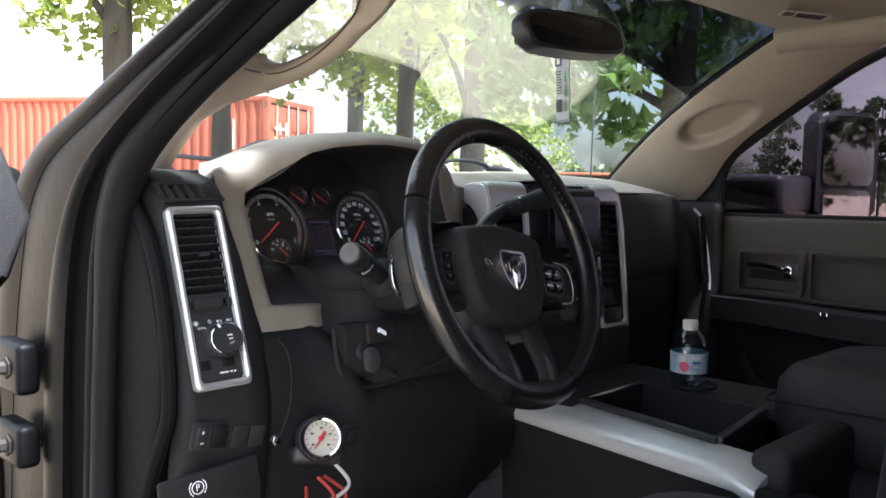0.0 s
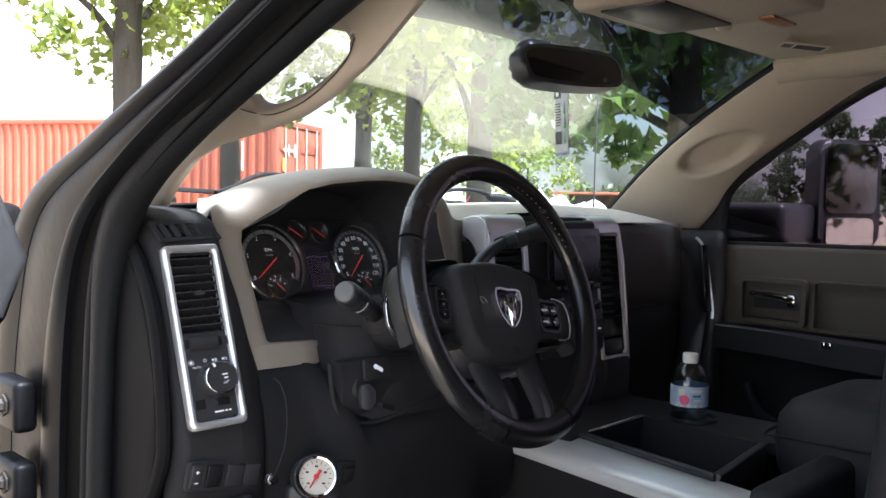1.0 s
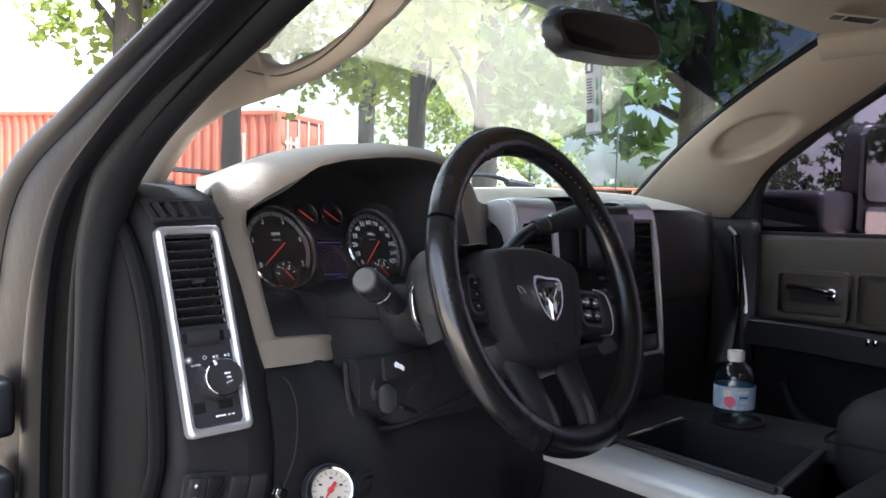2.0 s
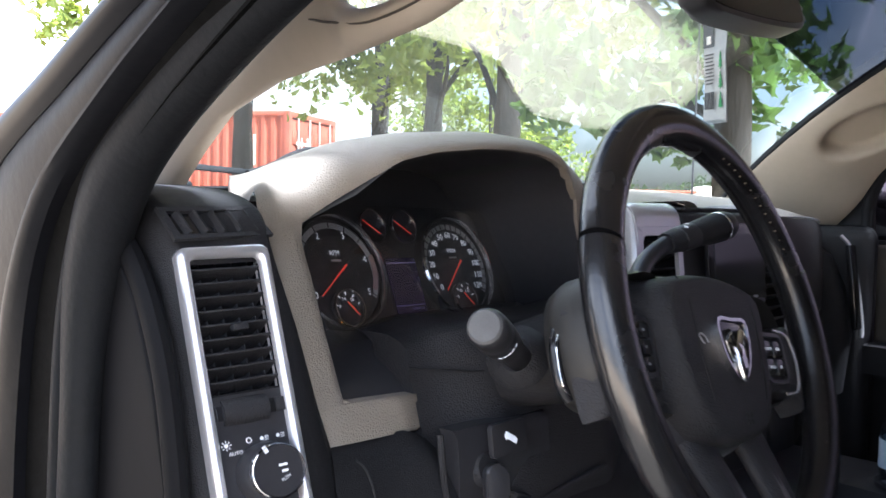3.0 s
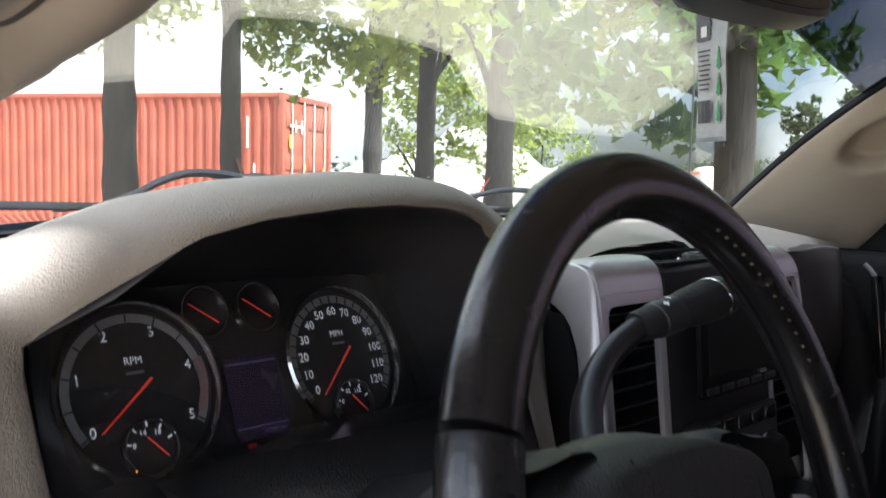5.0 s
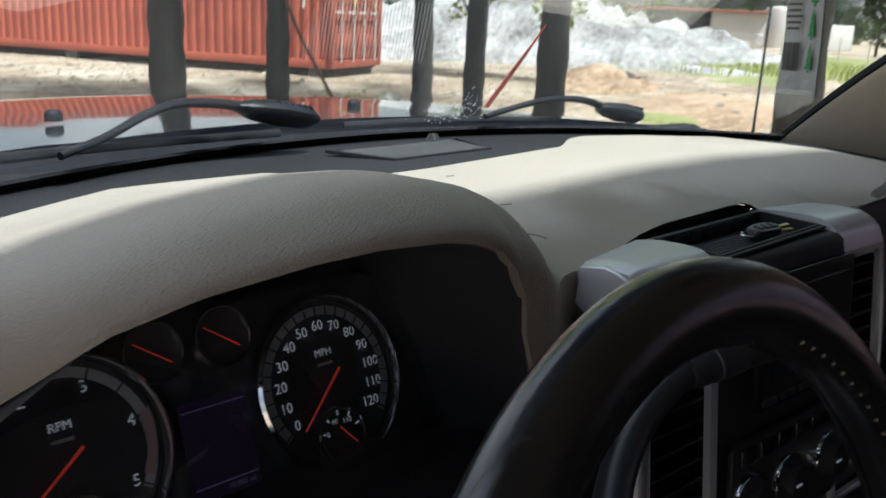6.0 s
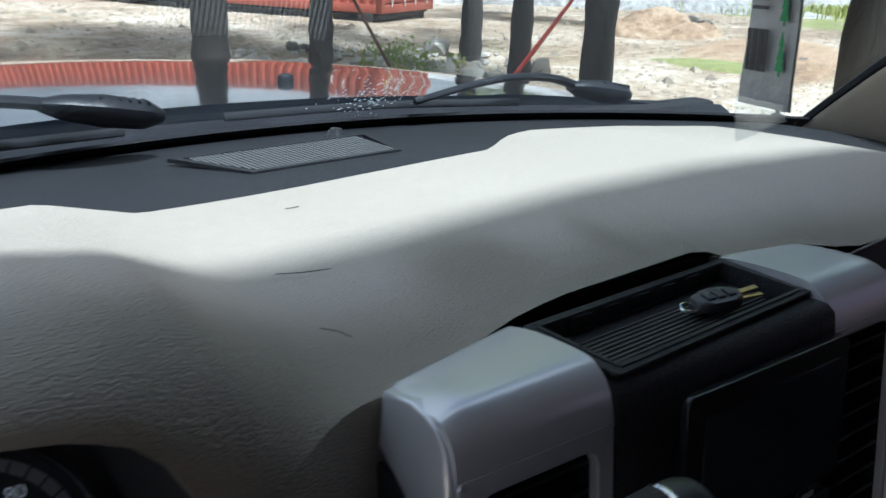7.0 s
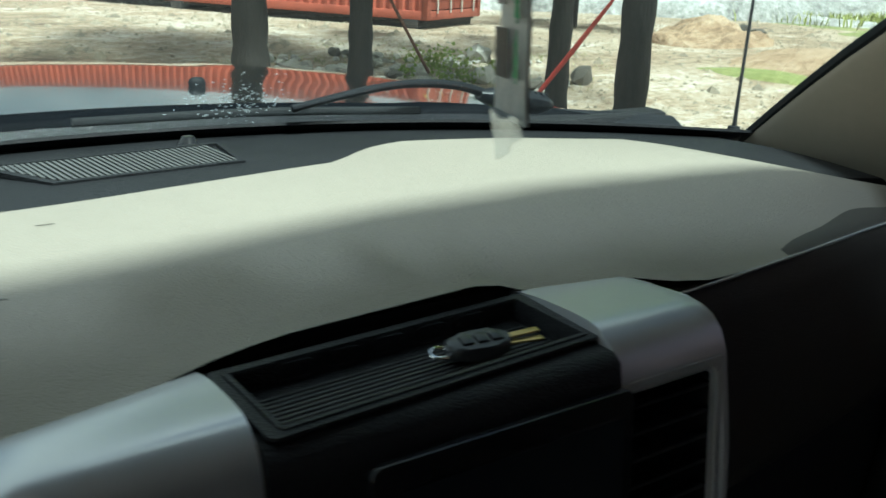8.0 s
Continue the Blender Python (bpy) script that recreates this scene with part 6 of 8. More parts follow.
box(bm, (0.842, 1.352, 1.352), (0.040, 0.010, 0.006), Euler((0.2, 0.35, 0.3)).to_matrix(), 0.002)
part("key_tag", bm, BLACK_SOFT, key)

# left end of the dash: cap, ridges, vent panel
prof = [(1.68, 1.650), (1.60, 1.650), (1.53, 1.646), (1.488, 1.637), (1.466, 1.624), (1.455, 1.604), (1.447, 1.575), (1.414, 1.47), (1.392, 1.40), (1.378, 1.34), (1.376, 1.30), (1.380, 1.26), (1.40, 1.12), (1.44, 0.95)]
prof = spline([(0, a, b) for a, b in prof], 8)
EP = [(0.512, 0.020), (0.516, 0.008), (0.524, 0.001), (0.530, 0.0), (0.56, -0.004), (0.599, -0.011), (0.72, -0.012), (0.86, -0.008), (0.95, 0.004), (1.0, 0.03)]


def panel_x(x, z):
    """Columns past 0.6 are shares of the way to the edge that follows the beige leg."""
    if x < 0.6:
        return x
    edge = interp([(0.95, 0.652), (1.424, 0.652), (1.458, 0.645), (1.53, 0.635), (1.60, 0.614), (1.66, 0.612)], z)
    return lerp(0.599, edge, (x - 0.599) / 0.401)


def end_sheet(bm, cols, pts):
    rows = [[(panel_x(x, p.z), p.y + d, p.z - (0.008 if x < 0.513 else 0.003 if x < 0.52 else 0)) for p in pts] for x, d in cols]
    solid_grid(bm, rows, (0, 0.02, 0))


for cols, pts in ((EP[:4], prof), (EP[5:], prof), (EP[3:6], [p for p in prof if p.z > 1.590]), (EP[3:6], [p for p in prof if p.z < 1.372])):
    bm = bmesh.new()
    end_sheet(bm, cols, pts)
    part("end_panel", bm, BLACK, dash, "dark grey grained end panel", angle=50)
bm = bmesh.new()
CAP = [(1.75, 1.60), (1.60, 1.622), (1.54, 1.614), (1.50, 1.595), (1.462, 1.556), (1.430, 1.495), (1.412, 1.42), (1.405, 1.35), (1.412, 1.31), (1.45, 1.24), (1.50, 1.12), (1.54, 0.95), (1.75, 0.95)]
prism(bm, [(0.494, y, z) for y, z in CAP], (0.014, 0, 0), 0.004)
part("end_cap", bm, END_BLACK_SHADED, dash)
bm = bmesh.new()
tube(bm, spline([(0.502, y - 0.006, z + 0.004) for y, z in CAP[1:12]], 5), 0.0095, 10, flat=1.15, side=(1, 0, 0))
part("end_ridge", bm, END_BLACK_SHADED, dash)
bm = bmesh.new()
box(bm, (2.19, 1.64, 1.30), (0.05, 0.30, 0.62), None, 0.03, 3)
part("right_end_panel", bm, BLACK_SOFT, dash)

vp = thing("vent_panel", (0.57, 1.42, 1.47), "satin silver framed air vent and light switch panel", "vent panel")
VM = basis((0.5625, 1.4060, 1.4815), (0.082, -0.0065, 0.0025), (0.004, 0.0805, 0.2335)) @ Matrix.Diagonal((1.03, 0.945, 1.0, 1.0))
bm = bmesh.new()
bo_, bi_ = rounded(0.0800, 0.264, 0.009), rounded(0.0575, 0.240, 0.006)
grid(bm, [[VM @ Vector((lerp(a[0], b[0], k), lerp(a[1], b[1], k), z)) for a, b in zip(bo_, bi_)] for k, z in ((0, -0.006), (0.0, 0.001), (0.06, 0.004), (0.2, 0.0062), (0.42, 0.0072), (0.66, 0.0066), (0.84, 0.0044), (0.96, 0.0005), (1, -0.006))], close=True)
part("bezel", bm, BEZEL, vp, "satin silver bezel", angle=50)
bm = bmesh.new()
prism(bm, [VM @ Vector((x, y - 0.0585, -0.004)) for x, y in rounded(0.063, 0.122, 0.004)], VM.to_3x3() @ Vector((0, 0, 0.004)), 0.0)
plate = part("switch_plate", bm, BLACK_SMOOTH, vp)
bm = bmesh.new()
for x, y, w, h in ((0, 0.118, 0.064, 0.004), (0, 0.002, 0.064, 0.004), (-0.031, 0.06, 0.004, 0.12), (0.031, 0.06, 0.004, 0.12)):
    box(bm, VM @ Vector((x, y, -0.02)), (w, h, 0.04), VM.to_3x3())
box(bm, VM @ Vector((0, 0.06, -0.045)), (0.064, 0.12, 0.004), VM.to_3x3())
part("vent_duct", bm, GLOSS_BLACK, vp)
for k in range(9):
    y = 0.108 - 0.0122 * k
    bm = bmesh.new()
    mt = VM @ Matrix.Translation((0, y, -0.008)) @ Matrix.Rotation(radians(-22), 4, "X")
    box(bm, mt @ Vector((0, 0, 0)), (0.060, 0.0022, 0.020), mt.to_3x3(), 0.0008, 1)
    part("slat", bm, BLACK_SOFT, vp)
for k in range(4):
    bm = bmesh.new()
    mt = VM @ Matrix.Translation((-0.021 + 0.014 * k, 0.06, -0.019)) @ Matrix.Rotation(radians(25), 4, "Y")
    box(bm, mt @ Vector((0, 0, 0)), (0.0022, 0.112, 0.018), mt.to_3x3(), 0.0006, 1)
    part("back_vane", bm, BLACK_SOFT, vp)
bm = bmesh.new()
box(bm, VM @ Vector((0.002, 0.0585, 0.003)), (0.014, 0.0065, 0.008), VM.to_3x3(), 0.002, 2)
part("vent_tab", bm, BLACK_SOFT, vp)
bm = bmesh.new()
box(bm, VM @ Vector((-0.003, -0.0115, 0.0005)), (0.050, 0.012, 0.002), VM.to_3x3(), 0.0008)
slot = part("dimmer_slot", bm, GLOSS_BLACK, plate)
bm = bmesh.new()
lathe(bm, [(0.0, -0.019), (0.0125, -0.019), (0.013, 0.0), (0.0125, 0.019), (0.0, 0.019)], VM @ Matrix.Translation((-0.004, -0.0115, -0.006)) @ Matrix.Rotation(radians(90), 4, "Y"), 36)
part("dimmer_wheel", bm, BLACK_SOFT, slot)
bm = bmesh.new()
box(bm, VM @ Vector((0.026, -0.0115, 0.002)), (0.008, 0.012, 0.002), VM.to_3x3(), 0.0008)
part("dimmer_mark", bm, BLACK_SOFT, slot)
km_ = VM @ Matrix.Translation((0.005, -0.066, 0.0))
bm = bmesh.new()
lathe(bm, [(0.0255, 0.0), (0.0255, 0.006), (0.024, 0.012), (0.0225, 0.0195), (0.0205, 0.0215), (0.0, 0.0215)], km_, 40)
knob = part("light_knob", bm, BLACK_SMOOTH, vp)
bm = bmesh.new()
lathe(bm, [(0.0208, 0.0205), (0.0215, 0.0228), (0.0224, 0.0222), (0.0229, 0.019)], km_, 40)
part("knob_ring", bm, CHROME, knob, "chrome knob ring")
bm = bmesh.new()
mt = km_ @ Matrix.Rotation(radians(115), 4, "Z")
box(bm, mt @ Vector((0.0205, 0, 0.022)), (0.006, 0.003, 0.001), mt.to_3x3())
for x, y, w in ((0.004, 0.004, 0.007), (0.005, -0.001, 0.005)):
    flat_bar(bm, km_, x, y, w, 0.002, z=0.0216)
part("knob_mark", bm, WHITE_PRINT, knob)
part("knob_word", text_mesh("PUSH", 0.0035, km_ @ Matrix.Translation((0.005, -0.007, 0.0218)) @ Matrix.Rotation(radians(25), 4, "Z"), WHITE_PRINT), None, knob)
part("auto_word", text_mesh("AUTO", 0.0042, VM @ Matrix.Translation((-0.017, -0.0455, 0.0005)), WHITE_PRINT), None, plate)
bm = bmesh.new()
sm_ = VM @ Matrix.Translation((-0.024, -0.038, 0.0003))
lathe(bm, [(0.0, 0.0004), (0.0018, 0.0004), (0.0018, 0.0)], sm_, 12)
for k in range(8):
    mt = sm_ @ Matrix.Rotation(k * math.pi / 4, 4, "Z")
    box(bm, mt @ Vector((0.0034, 0, 0.0003)), (0.0016, 0.0006, 0.0005), mt.to_3x3())
frame_ring(bm, VM @ Matrix.Translation((-0.005, -0.037, 0.0003)), [(0.0024 * math.cos(a / 8 * math.pi), 0.0024 * math.sin(a / 8 * math.pi)) for a in range(16)], [(0.0018 * math.cos(a / 8 * math.pi), 0.0018 * math.sin(a / 8 * math.pi)) for a in range(16)], 0.0005)
for x in (0.006, 0.020):
    lathe(bm, [(0.0, 0.0004), (0.0016, 0.0004), (0.0016, 0.0)], VM @ Matrix.Translation((x, -0.0375, 0.0003)), 12)
    for j in (-1, 0, 1):
        flat_bar(bm, VM, x + 0.004, -0.0375 + 0.0014 * j, 0.003, 0.0006, z=0.0003)
flat_bar(bm, VM, -0.022, -0.098, 0.006, 0.0008, z=0.0003)
flat_bar(bm, VM, 0.003, -0.110, 0.012, 0.0022, z=0.0003)
flat_bar(bm, VM, 0.013, -0.110, 0.003, 0.0022, z=0.0003)
flat_bar(bm, VM, 0.018, -0.110, 0.003, 0.0022, z=0.0003)
part("symbols", bm, WHITE_PRINT, plate)
for x, y, w, h in ((-0.021, -0.097, 0.014, 0.013), (0.010, -0.097, 0.018, 0.010)):
    bm = bmesh.new()
    box(bm, VM @ Vector((x, y, 0.0008)), (w, h, 0.0024), VM.to_3x3(), 0.0008)
    part("push_switch", bm, GLOSS_BLACK, plate)

# small side-window vent on the end panel's top
sv = thing("side_window_vent", (0.57, 1.49, 1.62), "small black five finned demister vent", "vent")
SM = basis((0.5600, 1.4560, 1.6180), (1.0, 0.01, 0.02), (0, 0.62, 0.78))
bm = bmesh.new()
frame_ring(bm, SM, [(-0.047, 0.0155), (0.040, 0.0165), (0.052, -0.0150), (-0.041, -0.0165)], [(-0.040, 0.0110), (0.035, 0.0115), (0.042, -0.0110), (-0.035, -0.0120)], 0.004, -0.002)
part("surround", bm, BLACK_SOFT, sv)
bm = bmesh.new()
prism(bm, [SM @ Vector((x, y, -0.002)) for x, y in ((-0.040, 0.0110), (0.035, 0.0115), (0.042, -0.0110), (-0.035, -0.0120))], SM.to_3x3() @ Vector((0, 0, -0.004)))
part("duct", bm, GLOSS_BLACK, sv)
for k in range(5):
    bm = bmesh.new()
    mt = SM @ Matrix.Translation((-0.029 + 0.0155 * k, 0, 0.0)) @ Matrix.Rotation(0.25, 4, "Z") @ Matrix.Rotation(0.5, 4, "Y")
    box(bm, mt @ Vector((0, 0, 0)), (0.0024, 0.0225, 0.008), mt.to_3x3(), 0.0006, 1)
    part("fin", bm, BLACK_SOFT, sv)

# switches, gauge and brake release low on the panel
swp = thing("switch_bank", (0.59, 1.39, 1.29), "row of black rocker switches in the lower dash", "switch")
SB = basis((0.573, 1.374, 1.298), (0.985, 0.0, -0.15), (0.15, 0.0, 0.985)) @ Matrix.Diagonal((0.90, 0.92, 1.0, 1.0))
bm = bmesh.new()
prism(bm, [SB @ Vector((x, y, 0)) for x, y in rounded(0.125, 0.042, 0.006)], SB.to_3x3() @ Vector((0, 0, 0.006)), 0.001)
part("frame_plate", bm, BLACK_SOFT, swp)
for k, x in enumerate((-0.05, -0.02, 0.014, 0.044)):
    bm = bmesh.new()
    box(bm, SB @ Vector((x, 0, 0.008)), (0.016 if k == 0 else 0.026, 0.033, 0.006), SB.to_3x3() @ Matrix.Rotation(0.12, 3, "X"), 0.002)
    rk = part("rocker", bm, BLACK_SMOOTH if k != 1 else GLOSS_BLACK, swp)
    if k == 0:
        bm = bmesh.new()
        flat_bar(bm, SB, x, 0.007, 0.005, 0.0014, z=0.0118)
        flat_bar(bm, SB, x, 0.007, 0.0014, 0.005, z=0.0118)
        flat_bar(bm, SB, x, -0.008, 0.005, 0.0014, z=0.0118)
        part("plus_minus", bm, WHITE_PRINT, rk)
bm = bmesh.new()
BR = basis((0.521, 1.364, 1.236), (0.97, -0.1, 0.1), (0, 0.1, 1))
box(bm, BR @ Vector((0.02, -0.005, 0)), (0.14, 0.06, 0.012), BR.to_3x3(), 0.006, 3)
rel = single("brake_release", bm, BLACK, "black parking brake release lever", "lever")
bm = bmesh.new()
circ = [(math.cos(a / 12 * math.pi), math.sin(a / 12 * math.pi)) for a in range(24)]
frame_ring(bm, BR @ Matrix.Translation((0, 0.006, 0.0062)), [(0.0085 * a, 0.0085 * b) for a, b in circ], [(0.0072 * a, 0.0072 * b) for a, b in circ], 0.0005)
for s in (-1, 1):
    arc(bm, BR @ Matrix.Translation((0, 0.006, 0)), 0.0108, 0.012, 130 if s < 0 else -50, 230 if s < 0 else 50, 0.0062, 10)
part("brake_symbol", bm, WHITE_PRINT, rel)
part("brake_letter", text_mesh("P", 0.012, BR @ Matrix.Translation((0, 0.006, 0.0066)), WHITE_PRINT), None, rel)

ag = thing("add_on_gauge", (0.69, 1.32, 1.26), "white faced add-on gauge in a black pod", "gauge")
AG = basis((0.684, 1.318, 1.284), (0.86, -0.46, -0.08), (0.12, 0.30, 0.93)) @ Matrix.Scale(0.86, 4)
bm = bmesh.new()
lathe(bm, [(0.0, -0.06), (0.030, -0.058), (0.036, -0.03), (0.037, 0.0), (0.035, 0.006), (0.033, 0.004)], AG, 36)
box(bm, AG @ Vector((0.0, -0.025, -0.035)), (0.085, 0.03, 0.05), AG.to_3x3(), 0.01, 3)
part("pod", bm, BLACK_SMOOTH, ag)
bm = bmesh.new()
lathe(bm, [(0.0275, 0.004), (0.028, 0.011), (0.031, 0.012), (0.034, 0.006), (0.0345, 0.0)], AG, 40)
part("bezel", bm, CHROME, ag, "chrome gauge rim")
bm = bmesh.new()
lathe(bm, [(0.0, 0.005), (0.028, 0.005), (0.028, 0.003)], AG, 36)
gf = part("dial", bm, mat("white_dial", (0.50, 0.47, 0.41), 0.5, var=0.04, scale=40), ag, "off-white dial")
bm = bmesh.new()
for k in range(15):
    mt = AG @ Matrix.Rotation(radians(225 - 19.3 * k), 4, "Z")
    box(bm, mt @ Vector((0.023, 0, 0.0055)), (0.006 if k % 2 == 0 else 0.003, 0.001, 0.0005), mt.to_3x3())
for k in range(5):
    a = radians(220 - 65 * k)
    flat_bar(bm, AG, 0.016 * math.cos(a), 0.016 * math.sin(a), 0.005, 0.003, z=0.0052)
part("dial_ticks", bm, BLACK_SMOOTH, gf)
bm = bmesh.new()
nm = AG @ Matrix.Rotation(radians(240), 4, "Z")
tube(bm, [nm @ Vector((-0.012, 0, 0.008)), nm @ Vector((0.020, 0, 0.008))], [0.0022, 0.0008], 6)
lathe(bm, [(0.0, 0.010), (0.004, 0.0095), (0.0045, 0.005)], AG, 16)
part("pointer", bm, mat("crimson_pointer", (0.5, 0.02, 0.03), 0.4), gf)
bm = bmesh.new()
lathe(bm, [(0.0, 0.012), (0.006, 0.012), (0.0065, 0.004), (0.009, 0.003), (0.009, 0.0)], basis((0.628, 1.345, 1.286), (1, 0, 0), (0, 0.2, 1)), 6)
single("bracket_bolt", bm, CHROME, "bright bracket bolt in the lower dash", "bolt")
for k, (mt_, pts) in enumerate(((STRAP, [(0.69, 1.33, 1.225), (0.695, 1.30, 1.205), (0.68, 1.30, 1.18), (0.66, 1.31, 1.15)]), (STRAP, [(0.70, 1.33, 1.225), (0.72, 1.305, 1.20), (0.70, 1.31, 1.17), (0.69, 1.32, 1.12)]),
                                (LETTER_WHITE, [(0.725, 1.335, 1.235), (0.73, 1.31, 1.21), (0.68, 1.305, 1.195), (0.62, 1.32, 1.18)]), (STRAP, [(0.67, 1.33, 1.215), (0.65, 1.31, 1.20), (0.61, 1.32, 1.185), (0.58, 1.33, 1.17)]))):
    bm = bmesh.new()
    tube(bm, spline(pts, 6), 0.0028, 6)
    single("loose_wire", bm, mt_, "red loose gauge wire" if mt_ is STRAP else "white loose gauge wire", "wire", group="loose gauge wires")
bm = bmesh.new()
box(bm, (0.764, 1.352, 1.2665), (0.03, 0.012, 0.034), Euler((0.2, 0, 0.1)).to_matrix(), 0.003)
box(bm, (0.764, 1.344, 1.2665), (0.018, 0.006, 0.02), Euler((0.2, 0, 0.1)).to_matrix(), 0.002)
single("toggle_switch", bm, BLACK_SOFT, "small black toggle switch on the lower dash", "switch")


# ---- steering wheel ----
swheel = thing("steering_wheel", (0.9235, 1.184, 1.5303), "black leather wrapped four spoke steering wheel", "steering wheel")
WT = radians(19)
WM = basis((0.9235, 1.184, 1.5303), (1, 0.08, 0), (-0.08 * math.sin(WT), math.sin(WT), math.cos(WT))) @ Matrix.Rotation(radians(-8), 4, "Z")
RR, TR = 0.197, 0.0168
WH = WM @ Matrix.Translation((-0.012, -0.005, 0))


def rim_pt(deg, r=RR, z=0.0):
    a = radians(deg)
    return WM @ Vector((r * math.cos(a), r * math.sin(a), z))


def rim_part(name, a0, a1, tr, material, label=""):
    bm = bmesh.new()
    n = max(8, int(abs(a1 - a0) / 4))
    tube(bm, [rim_pt(lerp(a0, a1, k / n)) for k in range(n + 1)], [tr * (1 + 0.0 * k) for k in range(n + 1)], 20, flat=1.18, side=tuple(WM.to_3x3() @ Vector((0, 0, 1))))
    return part(name, bm, material, swheel, label, angle=60)


SMOOTH_LEATHER = mat("worn_smooth_leather", (0.012, 0.012, 0.0135), 0.25, spec=0.9, coat=0.25, var=0.3, scale=18, bump=0.12, bump_scale=300, rough_var=0.12)
rim_part("rim_top", 20.5, 161.5, TR, SMOOTH_LEATHER, "worn smooth black rim section")
rim_part("rim_left", 162.5, 250.5, TR * 1.03, SMOOTH_LEATHER)
rim_part("rim_bottom", 251.5, 295, TR, LEATHER)
rim_part("rim_right", 296, 380, TR * 1.03, LEATHER)
# stitches on the inner side of the grips
for a0, a1, n in ((28, 72, 26), (-42, 8, 30)):
    for k in range(n):
        a = lerp(a0, a1, k / (n - 1))
        p = rim_pt(a, RR - TR * 0.80, TR * 0.72)
        q = rim_pt(a + 1.2, RR - TR * 0.97, TR * 0.40)
        bm = bmesh.new()
        tube(bm, [p, q], 0.0009, 5)
        part("stitch", bm, STITCH if k % 2 else LEATHER, swheel)

# hub pad
HM_ = WH @ Matrix.Translation((-0.006, -0.018, 0))
def blob(bm, m, outline, depth0, depth1, n=7, power=0.6):
    """A domed cushion over an outline (x, y) about its middle."""
    cx = sum(p[0] for p in outline) / len(outline)
    cy = sum(p[1] for p in outline) / len(outline)
    rows = [[m @ Vector((x, y, depth0)) for x, y in outline]]
    for i in range(n):
        k = math.sin((i + 0.0) / (n - 1) * math.pi / 2)
        s = 1 - (1 - math.cos((i) / (n - 1) * math.pi / 2)) * 0.16
        rows.append([m @ Vector((cx + (x - cx) * s, cy + (y - cy) * s, lerp(depth0, depth1, k))) for x, y in outline])
    for s in (0.55, 0.25):
        rows.append([m @ Vector((cx + (x - cx) * s, cy + (y - cy) * s, depth1 + 0.002)) for x, y in outline])
    vs_ = grid(bm, rows, close=True)
    bm.faces.new(vs_[-1])


def smooth_outline(pts, n=5):
    return [(p.x, p.y) for p in spline([(x, y, 0) for x, y in pts], n, closed=True)]


bm = bmesh.new()
pad_o = smooth_outline([(-0.100, 0.056), (-0.05, 0.072), (0.0, 0.076), (0.05, 0.072), (0.094, 0.056), (0.090, 0.0), (0.078, -0.045), (0.052, -0.074), (0.0, -0.080), (-0.052, -0.074), (-0.082, -0.045), (-0.097, 0.0)])
blob(bm, HM_, pad_o, -0.035, 0.008)
part("airbag_pad", bm, BLACK_SOFT, swheel, "dark grey grained horn pad", angle=60)
bm = bmesh.new()
blob(bm, HM_, smooth_outline([(-0.095, 0.055), (0.0, 0.082), (0.095, 0.055), (0.09, -0.04), (0.05, -0.085), (-0.05, -0.085), (-0.09, -0.04)]), -0.05, -0.02)
part("hub", bm, BLACK_SMOOTH, swheel, angle=60)
for sx_ in (-1, 1):
    bm = bmesh.new()
    tube(bm, spline([HM_ @ Vector((sx_ * x, y, z)) for x, y, z in ((0.060, 0.066, 0.001), (0.062, 0.045, 0.0085), (0.060, 0.0, 0.0095), (0.052, -0.04, 0.0085), (0.042, -0.068, 0.001))], 5), 0.0010, 5)
    part("pad_seam", bm, BLACK, swheel)
# chrome shield emblem
bm = bmesh.new()
sh = [(-0.026, 0.027), (0.0, 0.028), (0.026, 0.027), (0.0265, 0.005), (0.017, -0.014), (0.0, -0.026), (-0.017, -0.014), (-0.0265, 0.005)]
prism(bm, [HM_ @ Vector((x, y, 0.008)) for x, y in smooth_outline(sh, 3)], WM.to_3x3() @ Vector((0, 0, 0.005)), 0.0015)
em = part("emblem", bm, GLOSS_BLACK, swheel, "plain chrome shield emblem")
bm = bmesh.new()
frame_ring(bm, HM_, smooth_outline([(x * 1.06, y * 1.06) for x, y in sh], 3), smooth_outline([(x * 0.95, y * 0.95) for x, y in sh], 3), 0.007, 0.008)
for sx_ in (-1, 1):
    tube(bm, [HM_ @ Vector((sx_ * x, y, 0.0145)) for x, y in ((0.004, 0.004), (0.012, 0.016), (0.017, 0.008), (0.014, -0.004), (0.009, -0.010))], [0.003, 0.004, 0.004, 0.003, 0.0015], 8)
blob(bm, HM_, smooth_outline([(-0.006, 0.008), (0.006, 0.008), (0.007, -0.008), (0.004, -0.024), (0.0, -0.028), (-0.004, -0.024), (-0.007, -0.008)], 3), 0.012, 0.0175, 4)
part("emblem_relief", bm, CHROME, em)
bm = bmesh.new()
tube(bm, [HM_ @ Vector((-0.052 + 0.007 * math.cos(a), 0.010 + 0.004 * math.sin(a) - 0.003 * math.cos(a), 0.0105)) for a in [k / 8 * math.pi * 1.5 for k in range(9)]], 0.0006, 5)
part("horn_symbol", bm, GREY_PRINT, swheel)
bm = bmesh.new()
for j in range(2):
    for k in range(2):
        flat_bar(bm, HM_, 0.002 + 0.007 * k, -0.055 - 0.006 * j, 0.0055, 0.0045, z=0.0095)
part("pad_mark", bm, BLACK, swheel)

